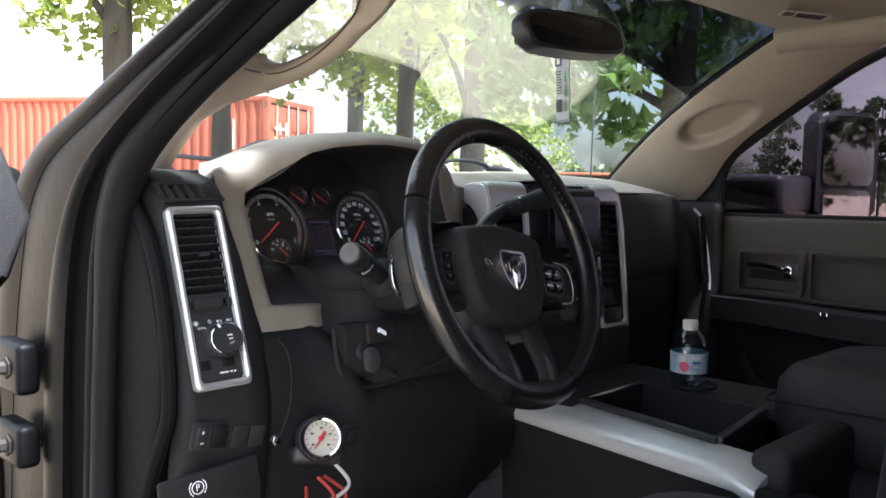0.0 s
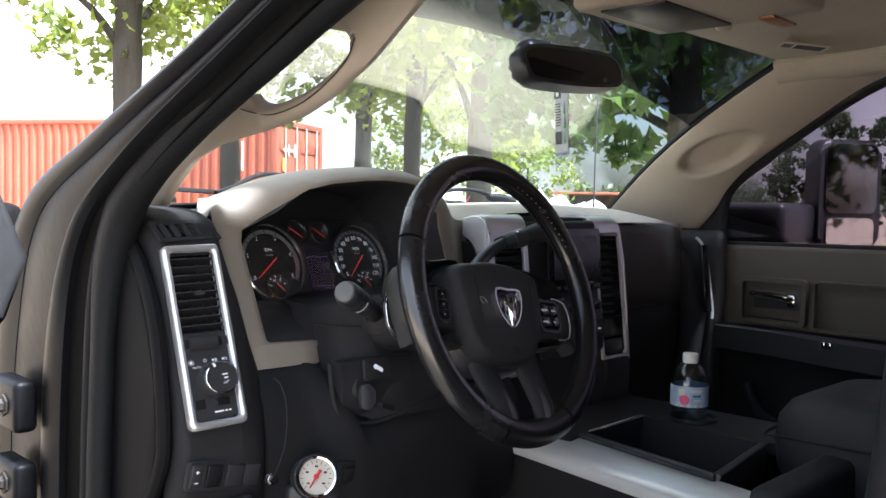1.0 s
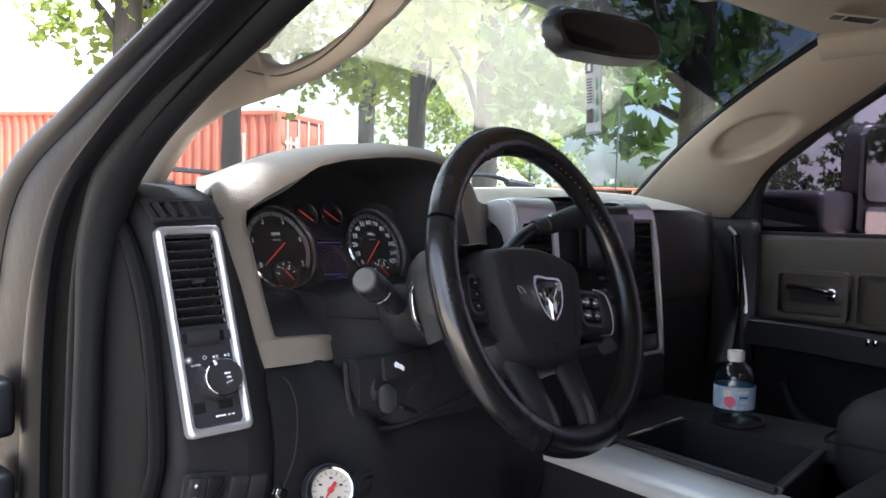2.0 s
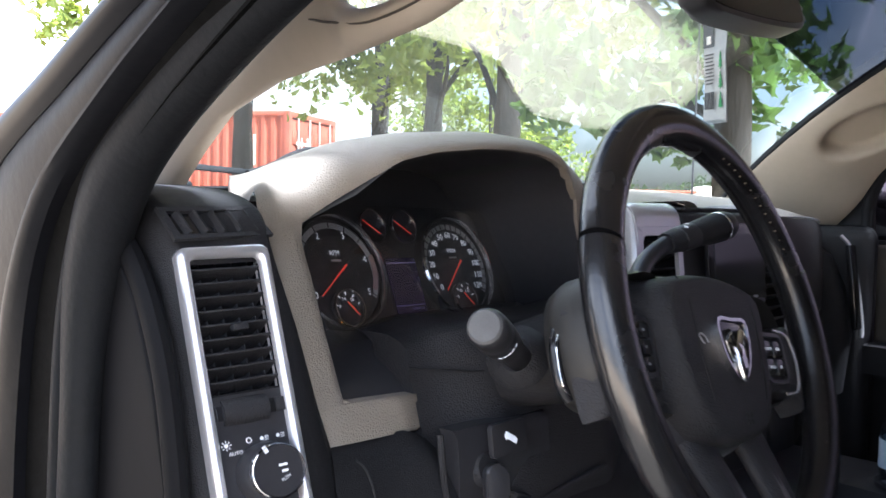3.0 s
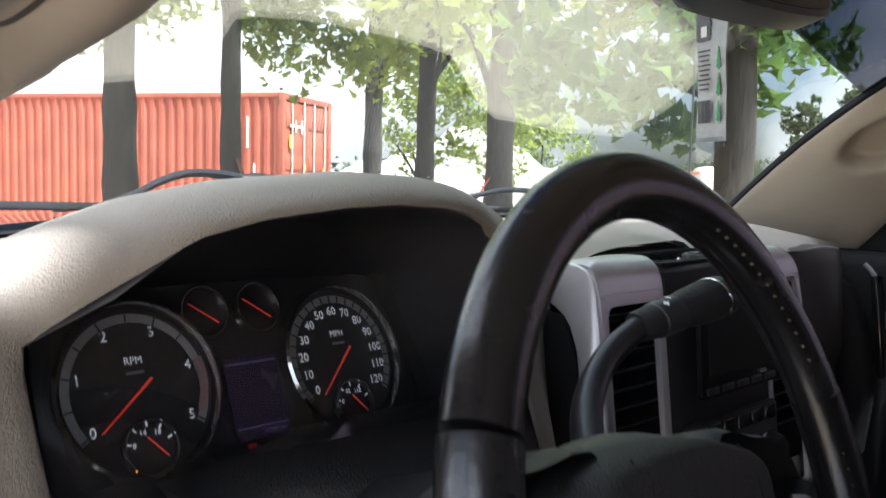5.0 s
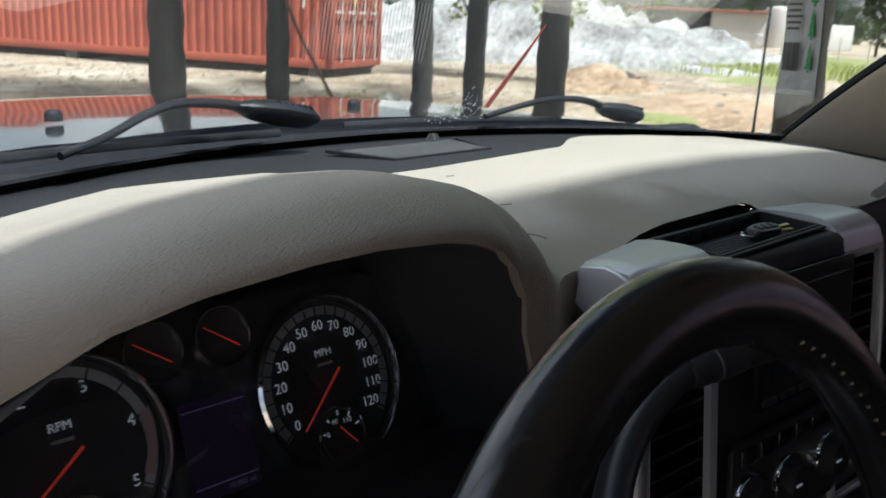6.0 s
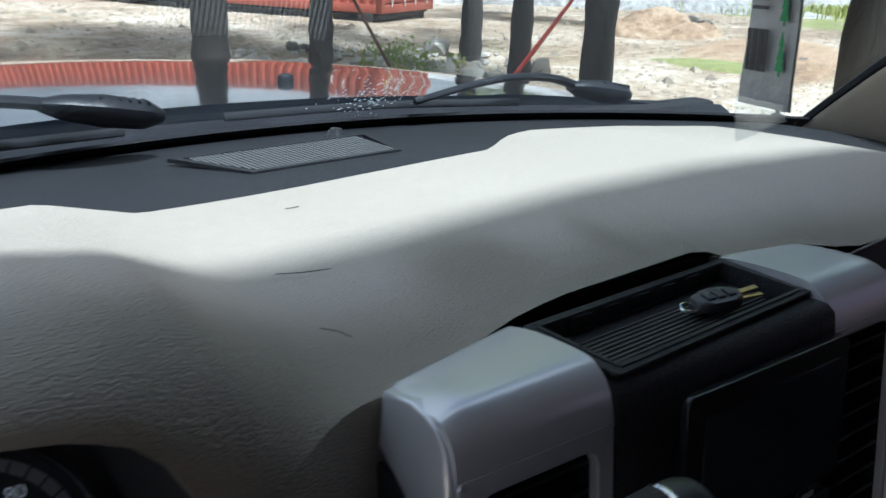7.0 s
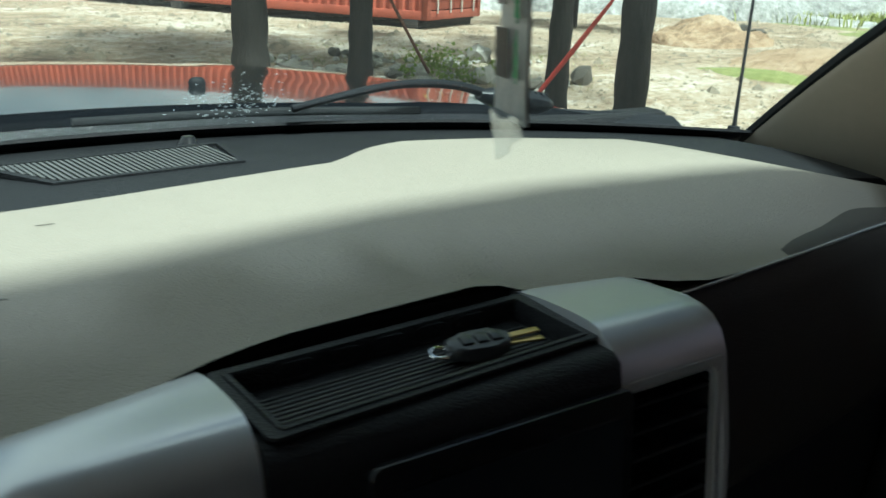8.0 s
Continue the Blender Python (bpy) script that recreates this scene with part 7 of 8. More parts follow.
# side spokes with switch pods
for sx_ in (-1, 1):
    SP_ = WH @ Matrix.Translation((0, -0.022, -0.004) if sx_ > 0 else (0, -0.015, -0.014))
    bm = bmesh.new()
    blob(bm, SP_, smooth_outline([(sx_ * x, y) for x, y in ((0.075, 0.040), (0.12, 0.030), (0.158, 0.034), (0.180, 0.040), (0.183, 0.0), (0.178, -0.052), (0.155, -0.036), (0.12, -0.030), (0.078, -0.030))], 4), -0.03, -0.002)
    sp_ = part("side_spoke", bm, BLACK_SOFT, swheel, angle=60)
    px_, pw_ = (0.1105, 0.054) if sx_ > 0 else (-0.119, 0.030)
    bm = bmesh.new()
    frame_ring(bm, SP_, [(px_ + x, 0.003 + y) for x, y in rounded(pw_, 0.050, 0.012)], [(px_ + x, 0.003 + y) for x, y in rounded(pw_ - 0.007, 0.043, 0.009)], 0.006, -0.002)
    part("pod_frame", bm, BLACK_SMOOTH, sp_)
    words = (("ON/OFF", "RES +"), ("CANCEL", "SET -"))
    for r in range(2 if sx_ > 0 else 3):
        for c in range(2 if sx_ > 0 else 1):
            bm = bmesh.new()
            if sx_ > 0:
                x, y, bw, bh = px_ + (c - 0.5) * 0.0235, 0.012 - r * 0.018, 0.0215, 0.0165
            else:
                x, y, bw, bh = px_, 0.017 - r * 0.014, 0.020, 0.0125
            box(bm, SP_ @ Vector((x, y, 0.0005)), (bw, bh, 0.006), SP_.to_3x3(), 0.0012)
            bt = part("button", bm, GLOSS_BLACK, sp_)
            if sx_ > 0:
                part("button_word", text_mesh(words[r][c], 0.0042, SP_ @ Matrix.Translation((x, y, 0.0038)), WHITE_PRINT), None, bt)
            else:
                bm = bmesh.new()
                flat_bar(bm, SP_, x, y, 0.0025, 0.0020, z=0.0036)
                part("button_symbol", bm, GREY_PRINT, bt)
    # satin strip along the spoke's outer edge
    bm = bmesh.new()
    tube(bm, spline([SP_ @ Vector((sx_ * x, y, z)) for x, y, z in ((0.125, 0.032, 0.001), (0.152, 0.026, 0.003), (0.160, 0.0, 0.004), (0.155, -0.028, 0.002), (0.13, -0.032, 0.0))], 6), 0.0015, 8)
    part("spoke_trim", bm, BEZEL if sx_ > 0 else BLACK_SOFT, sp_)
    # lower spokes
    bm = bmesh.new()
    pts = [WM @ Vector((sx_ * x, y, z)) for x, y, z in ((0.056, -0.05, -0.036), (0.054, -0.085, -0.030), (0.050, -0.125, -0.016), (0.045, -0.16, -0.003), (0.042, -0.185, 0.0))]
    spp = spline(pts, 6)
    tube(bm, spp, [lerp(0.030, 0.020, k / (len(spp) - 1)) for k in range(len(spp))], 14, flat=0.45, side=tuple(WM.to_3x3() @ Vector((1, 0, 0))))
    ls = part("lower_spoke", bm, BLACK_SOFT, swheel, angle=60)
    bm = bmesh.new()
    tube(bm, [p + WM.to_3x3() @ Vector((sx_ * -0.004, 0, 0.0085)) for p in spp[6:]], [lerp(0.0095, 0.0055, k / (len(spp) - 7)) for k in range(len(spp) - 6)], 8, flat=0.35, side=tuple(WM.to_3x3() @ Vector((1, 0, 0))))
    part("spoke_strip", bm, mat("satin_grey_strip", (0.12, 0.12, 0.125), 0.35, metal=0.4), ls, "satin grey strip")

# grey back covers of the side spokes, each with a rocker
COVER = mat("mid_grey_plastic", (0.024, 0.023, 0.021), 0.5, var=0.08, scale=8, bump=0.2, bump_scale=600)
for sx_ in (-1, 1):
    bm = bmesh.new()
    rows = []
    for n_, k in ((-0.016, 0.94), (-0.026, 1.0), (-0.050, 1.0), (-0.066, 0.90), (-0.072, 0.70)):
        o = smooth_outline([(0.06, 0.055), (0.12, 0.058), (0.165, 0.050), (0.183, 0.020), (0.183, -0.025), (0.165, -0.052), (0.12, -0.060), (0.06, -0.055)], 4)
        rows.append([WH @ Vector((sx_ * (0.115 + (x - 0.115) * k), -0.005 + y * k, n_)) for x, y in o])
    vs_ = grid(bm, rows, close=True)
    bm.faces.new(vs_[-1])
    cv = part("spoke_cover", bm, COVER, swheel, "grey spoke back cover", angle=60)
    bm = bmesh.new()
    tube(bm, spline([WH @ Vector((sx_ * x, y, n_)) for x, y, n_ in ((0.178, 0.008, -0.052), (0.1845, -0.004, -0.0525), (0.1855, -0.020, -0.053), (0.1835, -0.036, -0.0535), (0.176, -0.046, -0.054))], 5), 0.0050, 10)
    rk = part("rear_rocker", bm, GLOSS_BLACK, cv)
    bm = bmesh.new()
    tube(bm, spline([WH @ Vector((sx_ * x, y, n_)) for x, y, n_ in ((0.182, 0.006, -0.0475), (0.1885, -0.004, -0.048), (0.190, -0.020, -0.0485), (0.188, -0.036, -0.049), (0.180, -0.044, -0.0495))], 5), 0.0008, 8)
    part("rocker_edge", bm, CHROME, rk, "thin bright edge")

# ---- steering column ----
column = thing("steering_column", (0.885, 1.28, 1.48), "dark grey plastic steering column shroud", "steering column")
bm = bmesh.new()
rows = []
for k, (d, hw, hh, off) in enumerate(((0.055, 0.045, 0.036, 0), (0.06, 0.058, 0.048, 0.003), (0.08, 0.064, 0.052, 0.006), (0.12, 0.066, 0.050, 0.010), (0.16, 0.064, 0.046, 0.012), (0.22, 0.058, 0.042, 0.014))):
    rows.append([WH @ Vector((hw * math.copysign(abs(math.cos(a)) ** 0.55, math.cos(a)), hh * math.copysign(abs(math.sin(a)) ** 0.6, math.sin(a)) + off, -d)) for a in [2 * math.pi * j / 36 for j in range(36)]])
vs_ = grid(bm, rows, close=True)
bm.faces.new(vs_[0])
part("shroud", bm, BLACK_SOFT, column, angle=60)
stalk = thing("signal_stalk", (0.70, 1.27, 1.54), "chunky black turn signal stalk", "stalk")
s0, s1 = Vector((0.686, 1.263, 1.5435)), Vector((0.795, 1.319, 1.4985))
sd_ = (s1 - s0).normalized()
SM2 = Matrix.Translation(s0) @ sd_.to_track_quat("Z", "Y").to_matrix().to_4x4()
bm = bmesh.new()
lathe(bm, [(0.0, -0.002), (0.0135, -0.002), (0.0155, 0.001), (0.0168, 0.006), (0.0172, 0.028), (0.0164, 0.030), (0.0171, 0.033), (0.0165, 0.055), (0.0145, 0.075), (0.0125, 0.09), (0.012, 0.13)], SM2, 36)
part("grip", bm, BLACK_SMOOTH, stalk)
bm = bmesh.new()
lathe(bm, [(0.0, -0.0035), (0.0125, -0.0035), (0.0145, -0.001)], SM2, 36)
part("end_button", bm, mat("worn_grey_end", (0.11, 0.11, 0.11), 0.6, var=0.2, scale=60), stalk, "worn grey end face")
bm = bmesh.new()
for k in range(5):
    a = radians(196 + 15 * k)
    mt = SM2 @ Matrix.Rotation(a, 4, "Z")
    box(bm, mt @ Vector((0.0168, 0, 0.043)), (0.0008, 0.0030, 0.0012), mt.to_3x3())
part("stalk_print", bm, WHITE_PRINT, stalk)
bm = bmesh.new()
lathe(bm, [(0.028, 0.0), (0.030, -0.006), (0.024, -0.016), (0.016, -0.022)], Matrix.Translation(s1) @ sd_.to_track_quat("Z", "Y").to_matrix().to_4x4(), 24)
part("collar", bm, BLACK_SOFT, stalk)

lever = thing("shift_lever", (1.07, 1.31, 1.58), "black column shift lever with a thumb switch", "shift lever")
LEV = [(0.955, 1.285, 1.515), (1.00, 1.328, 1.538), (1.035, 1.352, 1.554), (1.0695, 1.3655, 1.571), (1.100, 1.3700, 1.585), (1.134, 1.3695, 1.5985)]
bm = bmesh.new()
spp = spline(LEV, 5)
tube(bm, spp, [lerp(0.013, 0.0105, k / (len(spp) - 1)) for k in range(len(spp))], 12)
part("arm", bm, BLACK_SMOOTH, lever)
GA, GB = Vector((1.126, 1.3705, 1.5960)), Vector((1.236, 1.3445, 1.6215))
GD = (GB - GA).normalized()
GRP = basis(GA, (GD.y, -GD.x, 0), GD.cross(Vector((GD.y, -GD.x, 0)))) @ Matrix.Diagonal((1.18, 1.0, -1.0, 1.0))
if (GRP.to_3x3() @ Vector((0, 0, 1))).dot(GD) < 0:
    GRP = GRP @ Matrix.Diagonal((1.0, 1.0, -1.0, 1.0))
bm = bmesh.new()
lathe(bm, [(0.0, 0.0), (0.0125, 0.0), (0.0138, 0.004), (0.0148, 0.020)], GRP, 28)
lathe(bm, [(0.0150, 0.046), (0.0172, 0.060), (0.0186, 0.080), (0.0190, 0.0925)], GRP, 28)
gp = part("grip", bm, BLACK_SOFT, lever, "rounded dark grey grip")
bm = bmesh.new()
lathe(bm, [(0.0148, 0.0200), (0.0158, 0.0212), (0.0162, 0.0330), (0.0162, 0.0448), (0.0150, 0.0460)], GRP, 28)
tb = part("switch_collar", bm, BLACK_SMOOTH, gp)
bm = bmesh.new()
lathe(bm, [(0.0190, 0.0925), (0.0196, 0.0935), (0.0192, 0.0950)], GRP, 28)
part("grip_ring", bm, CHROME, gp, "thin bright ring")
bm = bmesh.new()
lathe(bm, [(0.0190, 0.0948), (0.0184, 0.104), (0.0160, 0.110), (0.0100, 0.1135), (0.0, 0.1145)], GRP, 28)
part("end_cap", bm, BLACK_SMOOTH, gp)
for sgn, at_, name in ((1, 0.029, "plus_mark"), (0, 0.0385, "minus_mark")):
    up_ = GRP.inverted().to_3x3() @ Vector((0.0, -0.30, 0.95))
    a_ = math.atan2(up_.y, up_.x) + (0.18 if sgn else -0.22)
    mt = GRP @ Matrix.Translation((0.0163 * math.cos(a_), 0.0163 * math.sin(a_), at_)) @ Matrix.Rotation(a_, 4, "Z") @ Matrix.Rotation(radians(90), 4, "Y")
    bm = bmesh.new()
    flat_bar(bm, mt, 0, 0, 0.0012, 0.0056)
    if sgn:
        flat_bar(bm, mt, 0, 0, 0.0056, 0.0012)
    part(name, bm, WHITE_PRINT, tb)

# ---- centre stack ----
stack = thing("center_stack", (CX, 1.45, 1.4), "black centre stack with satin silver vent frames", "center stack")


def vent_tower(x0, x1, outer, y_in, y_out, label, rim=0.013):
    """A silver cap that rolls over into a tall vent frame; outer is the side that faces away from the middle."""
    bm = bmesh.new()
    prof = spline([(0, 1.536, 1.638), (0, 1.510, 1.643), (0, 1.470, 1.6455), (0, 1.452, 1.643), (0, 1.438, 1.632), (0, 1.431, 1.612)], 4)
    xs_ = [lerp(x0, x1, k / 10) for k in range(11)]
    rows = []
    for p in prof:
        row = []
        for k, x in enumerate(xs_):
            o = k / 10 if outer > 0 else 1 - k / 10
            yb = lerp(y_in, y_out, o)
            row.append((x, yb + (p.y - 1.536) * (yb - 1.431) / 0.105, p.z - (0.004 if o > 0.99 else 0)))
        rows.append(row)
    solid_grid(bm, rows, (0, 0.006, -0.010))
    cap_ = part("cap", bm, SILVER, stack, label, angle=60)
    xo = x0 if outer < 0 else x1
    bm = bmesh.new()
    side_p = [(y_out - 0.002, 1.6375), (1.470, 1.6425), (1.456, 1.641), (1.446, 1.637), (1.438, 1.629), (1.433, 1.615), (1.421, 1.55), (1.409, 1.45), (1.399, 1.34), (1.424, 1.34), (1.436, 1.45), (1.444, 1.52), (1.450, 1.56), (1.457, 1.583), (1.466, 1.594), (1.477, 1.601), (y_out - 0.002, 1.606)]
    sp2 = [Vector((0, a, b)) for a, b in side_p]
    prism(bm, [(xo + outer * (0.002 + 0.08 * min(0.05, max(0, 1.640 - p.z))), p.y, p.z) for p in sp2], (-outer * (rim - 0.001), 0, 0), 0.002)
    part("side_band", bm, SILVER, cap_, angle=60)
    bm = bmesh.new()
    prism(bm, [(xo + outer * 0.004, a, b) for a, b in ((1.53, 1.598), (1.47, 1.592), (1.452, 1.55), (1.43, 1.34), (1.53, 1.34))], (-outer * 0.004, 0, 0))
    part("side_fill", bm, BLACK_SMOOTH, cap_)
    m_ = basis(((x0 + x1) / 2, 1.4145, 1.480), (1, 0, 0), (0, 0.125, 1))
    w = x1 - x0
    bm = bmesh.new()
    frame_ring(bm, m_, rounded(w, 0.272, 0.004), rounded(w - 2 * rim, 0.272 - 2 * rim, 0.010), 0.008, -0.0078)
    bmesh.ops.bevel(bm, geom=list(bm.edges), offset=0.001, segments=1, affect="EDGES")
    part("vent_frame", bm, SILVER, cap_)
    bm = bmesh.new()
    box(bm, m_ @ Vector((0, 0, -0.04)), (w - 0.006, 0.262, 0.004), m_.to_3x3())
    part("duct_back", bm, GLOSS_BLACK, cap_)
    for x_ in (-1, 1):
        bm = bmesh.new()
        box(bm, m_ @ Vector((x_ * (w / 2 - rim + 0.001), 0, -0.024)), (0.003, 0.25, 0.036), m_.to_3x3())
        part("duct_side", bm, GLOSS_BLACK, cap_)
    for k in range(10):
        bm = bmesh.new()
        mt = m_ @ Matrix.Translation((0, 0.112 - 0.018 * k, -0.014)) @ Matrix.Rotation(radians(-20), 4, "X")
        box(bm, mt @ Vector((0, 0, 0)), (w - 2 * rim - 0.004, 0.0022, 0.02), mt.to_3x3(), 0.0006, 1)
        part("slat", bm, BLACK, cap_)
    bm = bmesh.new()
    box(bm, m_ @ Vector((0, -0.112, -0.012)), (w - 2 * rim + 0.002, 0.03, 0.004), m_.to_3x3(), 0.001)
    part("lower_fill", bm, BLACK_SMOOTH, cap_)


vent_tower(1.156, 1.266, -1, 1.522, 1.496, "satin silver cap over the driver side vent")
vent_tower(1.489, 1.584, 1, 1.540, 1.526, "satin silver cap over the passenger side vent", 0.0065)
# fascia
bm = bmesh.new()
rows = []
for q, (y, z) in enumerate([(1.440, 1.634), (1.433, 1.629), (1.430, 1.615), (1.420, 1.50), (1.410, 1.40), (1.400, 1.31), (1.398, 1.25)]):
    rows.append([(lerp(1.268, 1.490, k / 10), y, z) for k in range(11)])
solid_grid(bm, rows, (0, 0.015, 0))
fascia = part("fascia", bm, BLACK_SOFT, stack, angle=60)
# tray on top with a ribbed floor
bm = bmesh.new()
tm_ = basis((1.3800, 1.4830, 1.6415), (1, 0.070, 0), (0, 1, 0.02))
frame_ring(bm, tm_, rounded(0.222, 0.076, 0.005), rounded(0.208, 0.060, 0.006), 0.002, -0.004)
tray = part("tray_rim", bm, BLACK_SOFT, stack)
bm = bmesh.new()
for x, y, w, h in ((0, 0.032, 0.204, 0.003), (0, -0.032, 0.204, 0.003), (-0.102, 0, 0.003, 0.063), (0.102, 0, 0.003, 0.063)):
    box(bm, tm_ @ Vector((x, y, -0.016)), (w, h, 0.030), tm_.to_3x3())
box(bm, tm_ @ Vector((0, 0, -0.0175)), (0.204, 0.063, 0.003), tm_.to_3x3())
part("tray_well", bm, BLACK_SOFT, tray)
for k in range(11):
    bm = bmesh.new()
    box(bm, tm_ @ Vector((0, -0.024 + 0.0042 * k, -0.0157)), (0.196, 0.0017, 0.0014), tm_.to_3x3(), 0.0004, 1)
    part("floor_rib", bm, SLAT, tray)
for k in range(5):
    bm = bmesh.new()
    frame_ring(bm, basis(tm_ @ Vector((-0.062 + 0.031 * k, 0.0300, -0.009)), (1, 0, 0), (0, 0, 1)), rounded(0.024, 0.012, 0.005 if k != 1 else 0.006), rounded(0.019, 0.008, 0.003), 0.0015)
    part("raised_mark", bm, BLACK_SOFT, tray)
bm = bmesh.new()
box(bm, (1.365, 1.548, 1.588), (0.44, 0.050, 0.070))
box(bm, (1.392, 1.556, 1.613), (0.20, 0.034, 0.056))
box(bm, (1.655, 1.545, 1.575), (0.150, 0.040, 0.060))
box(bm, (1.70, 1.593, 1.50), (0.24, 0.056, 0.20))
box(bm, (1.597, 1.522, 1.585), (0.03, 0.036, 0.05))
part("rear_fill", bm, BLACK, stack)
# screen and controls
FM = basis((1.402, 1.4195, 1.556), (1, 0, 0), (0, 0.088, 1))
bm = bmesh.new()
prism(bm, [FM @ Vector((x, y, 0.0)) for x, y in rounded(0.175, 0.125, 0.006)], FM.to_3x3() @ Vector((0, 0, 0.006)), 0.0015)
radio = part("radio", bm, GLOSS_BLACK, stack)
bm = bmesh.new()
prism(bm, [FM @ Vector((x + 0.004, y + 0.004, 0.006)) for x, y in rounded(0.150, 0.086, 0.002)], FM.to_3x3() @ Vector((0, 0, 0.0012)))
part("screen", bm, SCREEN, radio, "dark unlit touch screen")
bm = bmesh.new()
flat_bar(bm, FM, 0.05, -0.0475, 0.014, 0.004, z=0.0068)
part("radio_mark", bm, GREY_PRINT, radio)
for k in range(5):
    bm = bmesh.new()
    box(bm, FM @ Vector((-0.066 + 0.033 * k, -0.055, 0.007)), (0.024, 0.007, 0.003), FM.to_3x3(), 0.001)
    part("radio_key", bm, BLACK_SMOOTH, radio)
HM = basis((1.382, 1.4065, 1.42), (1, 0, 0), (0, 0.088, 1))
bm = bmesh.new()
prism(bm, [HM @ Vector((x, y, 0)) for x, y in rounded(0.205, 0.105, 0.008)], HM.to_3x3() @ Vector((0, 0, 0.005)), 0.0015)
hvac = part("climate_panel", bm, BLACK_SMOOTH, stack)
for k, x in enumerate((-0.075, -0.005, 0.075)):
    bm = bmesh.new()
    mt = HM @ Matrix.Translation((x, -0.005, 0.005))
    lathe(bm, [(0.024, 0.0), (0.024, 0.004), (0.020, 0.016), (0.018, 0.018), (0.0, 0.018)], mt, 32)
    kb = part("climate_knob", bm, BLACK_SOFT, hvac)
    bm = bmesh.new()
    lathe(bm, [(0.0235, 0.003), (0.0248, 0.005), (0.0258, 0.002), (0.026, 0.0)], mt, 32)
    part("knob_ring", bm, CHROME, kb)
    bm = bmesh.new()
    flat_bar(bm, mt, -0.008, 0.0, 0.010, 0.0022, z=0.018)
    part("knob_pointer", bm, WHITE_PRINT, kb)
for k in range(6):
    bm = bmesh.new()
    box(bm, HM @ Vector((-0.08 + 0.032 * k, 0.040, 0.007)), (0.026, 0.016, 0.004), HM.to_3x3(), 0.0015)
    part("climate_key", bm, GLOSS_BLACK, hvac)
bm = bmesh.new()
box(bm, (1.55, 1.43, 1.29), (0.10, 0.06, 0.12), None, 0.012, 3)
part("stack_foot", bm, BLACK_SOFT, stack)
bm = bmesh.new()
box(bm, (1.21, 1.43, 1.29), (0.11, 0.06, 0.12), None, 0.012, 3)
part("stack_foot", bm, BLACK_SOFT, stack)

# ---- passenger side of the dash ----
GLOVE = [(1.59, 0.0), (1.68, 0.008), (1.79, 0.020), (1.93, 0.039), (2.04, 0.060), (2.15, 0.105)]
bm = bmesh.new()
rows = []
for q, (y, z) in enumerate([(1.520, 1.628), (1.501, 1.6265), (1.4945, 1.620), (1.490, 1.60), (1.484, 1.52), (1.484, 1.45), (1.492, 1.425), (1.51, 1.415)]):
    rows.append([(x, y + interp(GLOVE, x), z - 0.014 * smooth((x - 1.93) / 0.17)) for x in [1.600 + 0.50 * k / 24 for k in range(25)]])
solid_grid(bm, rows, (0, 0.02, 0))
part("upper_glove_door", bm, mat("dark_taupe_vinyl", (0.060, 0.053, 0.045), 0.55, var=0.08, scale=6, bump=0.3, bump_scale=480, kind="leather"), dash, "taupe upper glove box door", angle=60)
bm = bmesh.new()
tube(bm, spline([(1.600, 1.4965, 1.6275), (1.68, 1.5045, 1.6275), (1.79, 1.5165, 1.6275), (1.93, 1.5355, 1.6265), (2.04, 1.5565, 1.618), (2.11, 1.589, 1.612)], 6), 0.0014, 6)
part("bright_seam", bm, SILVER, dash, "thin bright seam line")
bm = bmesh.new()
rows = []
for q, (y, z) in enumerate([(1.505, 1.43), (1.492, 1.41), (1.49, 1.34), (1.50, 1.20), (1.56, 1.05), (1.66, 0.95)]):
    rows.append([(x, y + interp(GLOVE, x), z) for x in [1.59 + 0.56 * k / 24 for k in range(25)]])
solid_grid(bm, rows, (0, 0.02, 0))
part("lower_glove_door", bm, BLACK, dash, angle=60)
bm = bmesh.new()
rows = []
for q, (y, z) in enumerate([(1.66, 1.555), (1.61, 1.560), (1.585, 1.558), (1.565, 1.545), (1.535, 1.48), (1.515, 1.38), (1.53, 1.25)]):
    rows.append([(2.085, y + 0.01, z - 0.004), (2.10, y - 0.008, z), (2.13, y - 0.004, z), (2.165, y + 0.012, z - 0.004), (2.18, y + 0.03, z - 0.01)])
solid_grid(bm, rows, (0, 0.03, 0))
part("right_vent_panel", bm, BLACK_SOFT, dash, angle=60)
bm = bmesh.new()
tube(bm, spline([(2.128, 1.545, 1.588), (2.134, 1.525, 1.56), (2.138, 1.508, 1.48), (2.138, 1.496, 1.40), (2.134, 1.494, 1.372)], 6), 0.0045, 8)
part("bright_strip", bm, SILVER, dash, "thin satin strip")
bm = bmesh.new()
box(bm, (2.115, 1.508, 1.48), (0.032, 0.012, 0.18), Euler((-0.12, 0, 0)).to_matrix(), 0.003)
part("side_vent", bm, GLOSS_BLACK, dash)

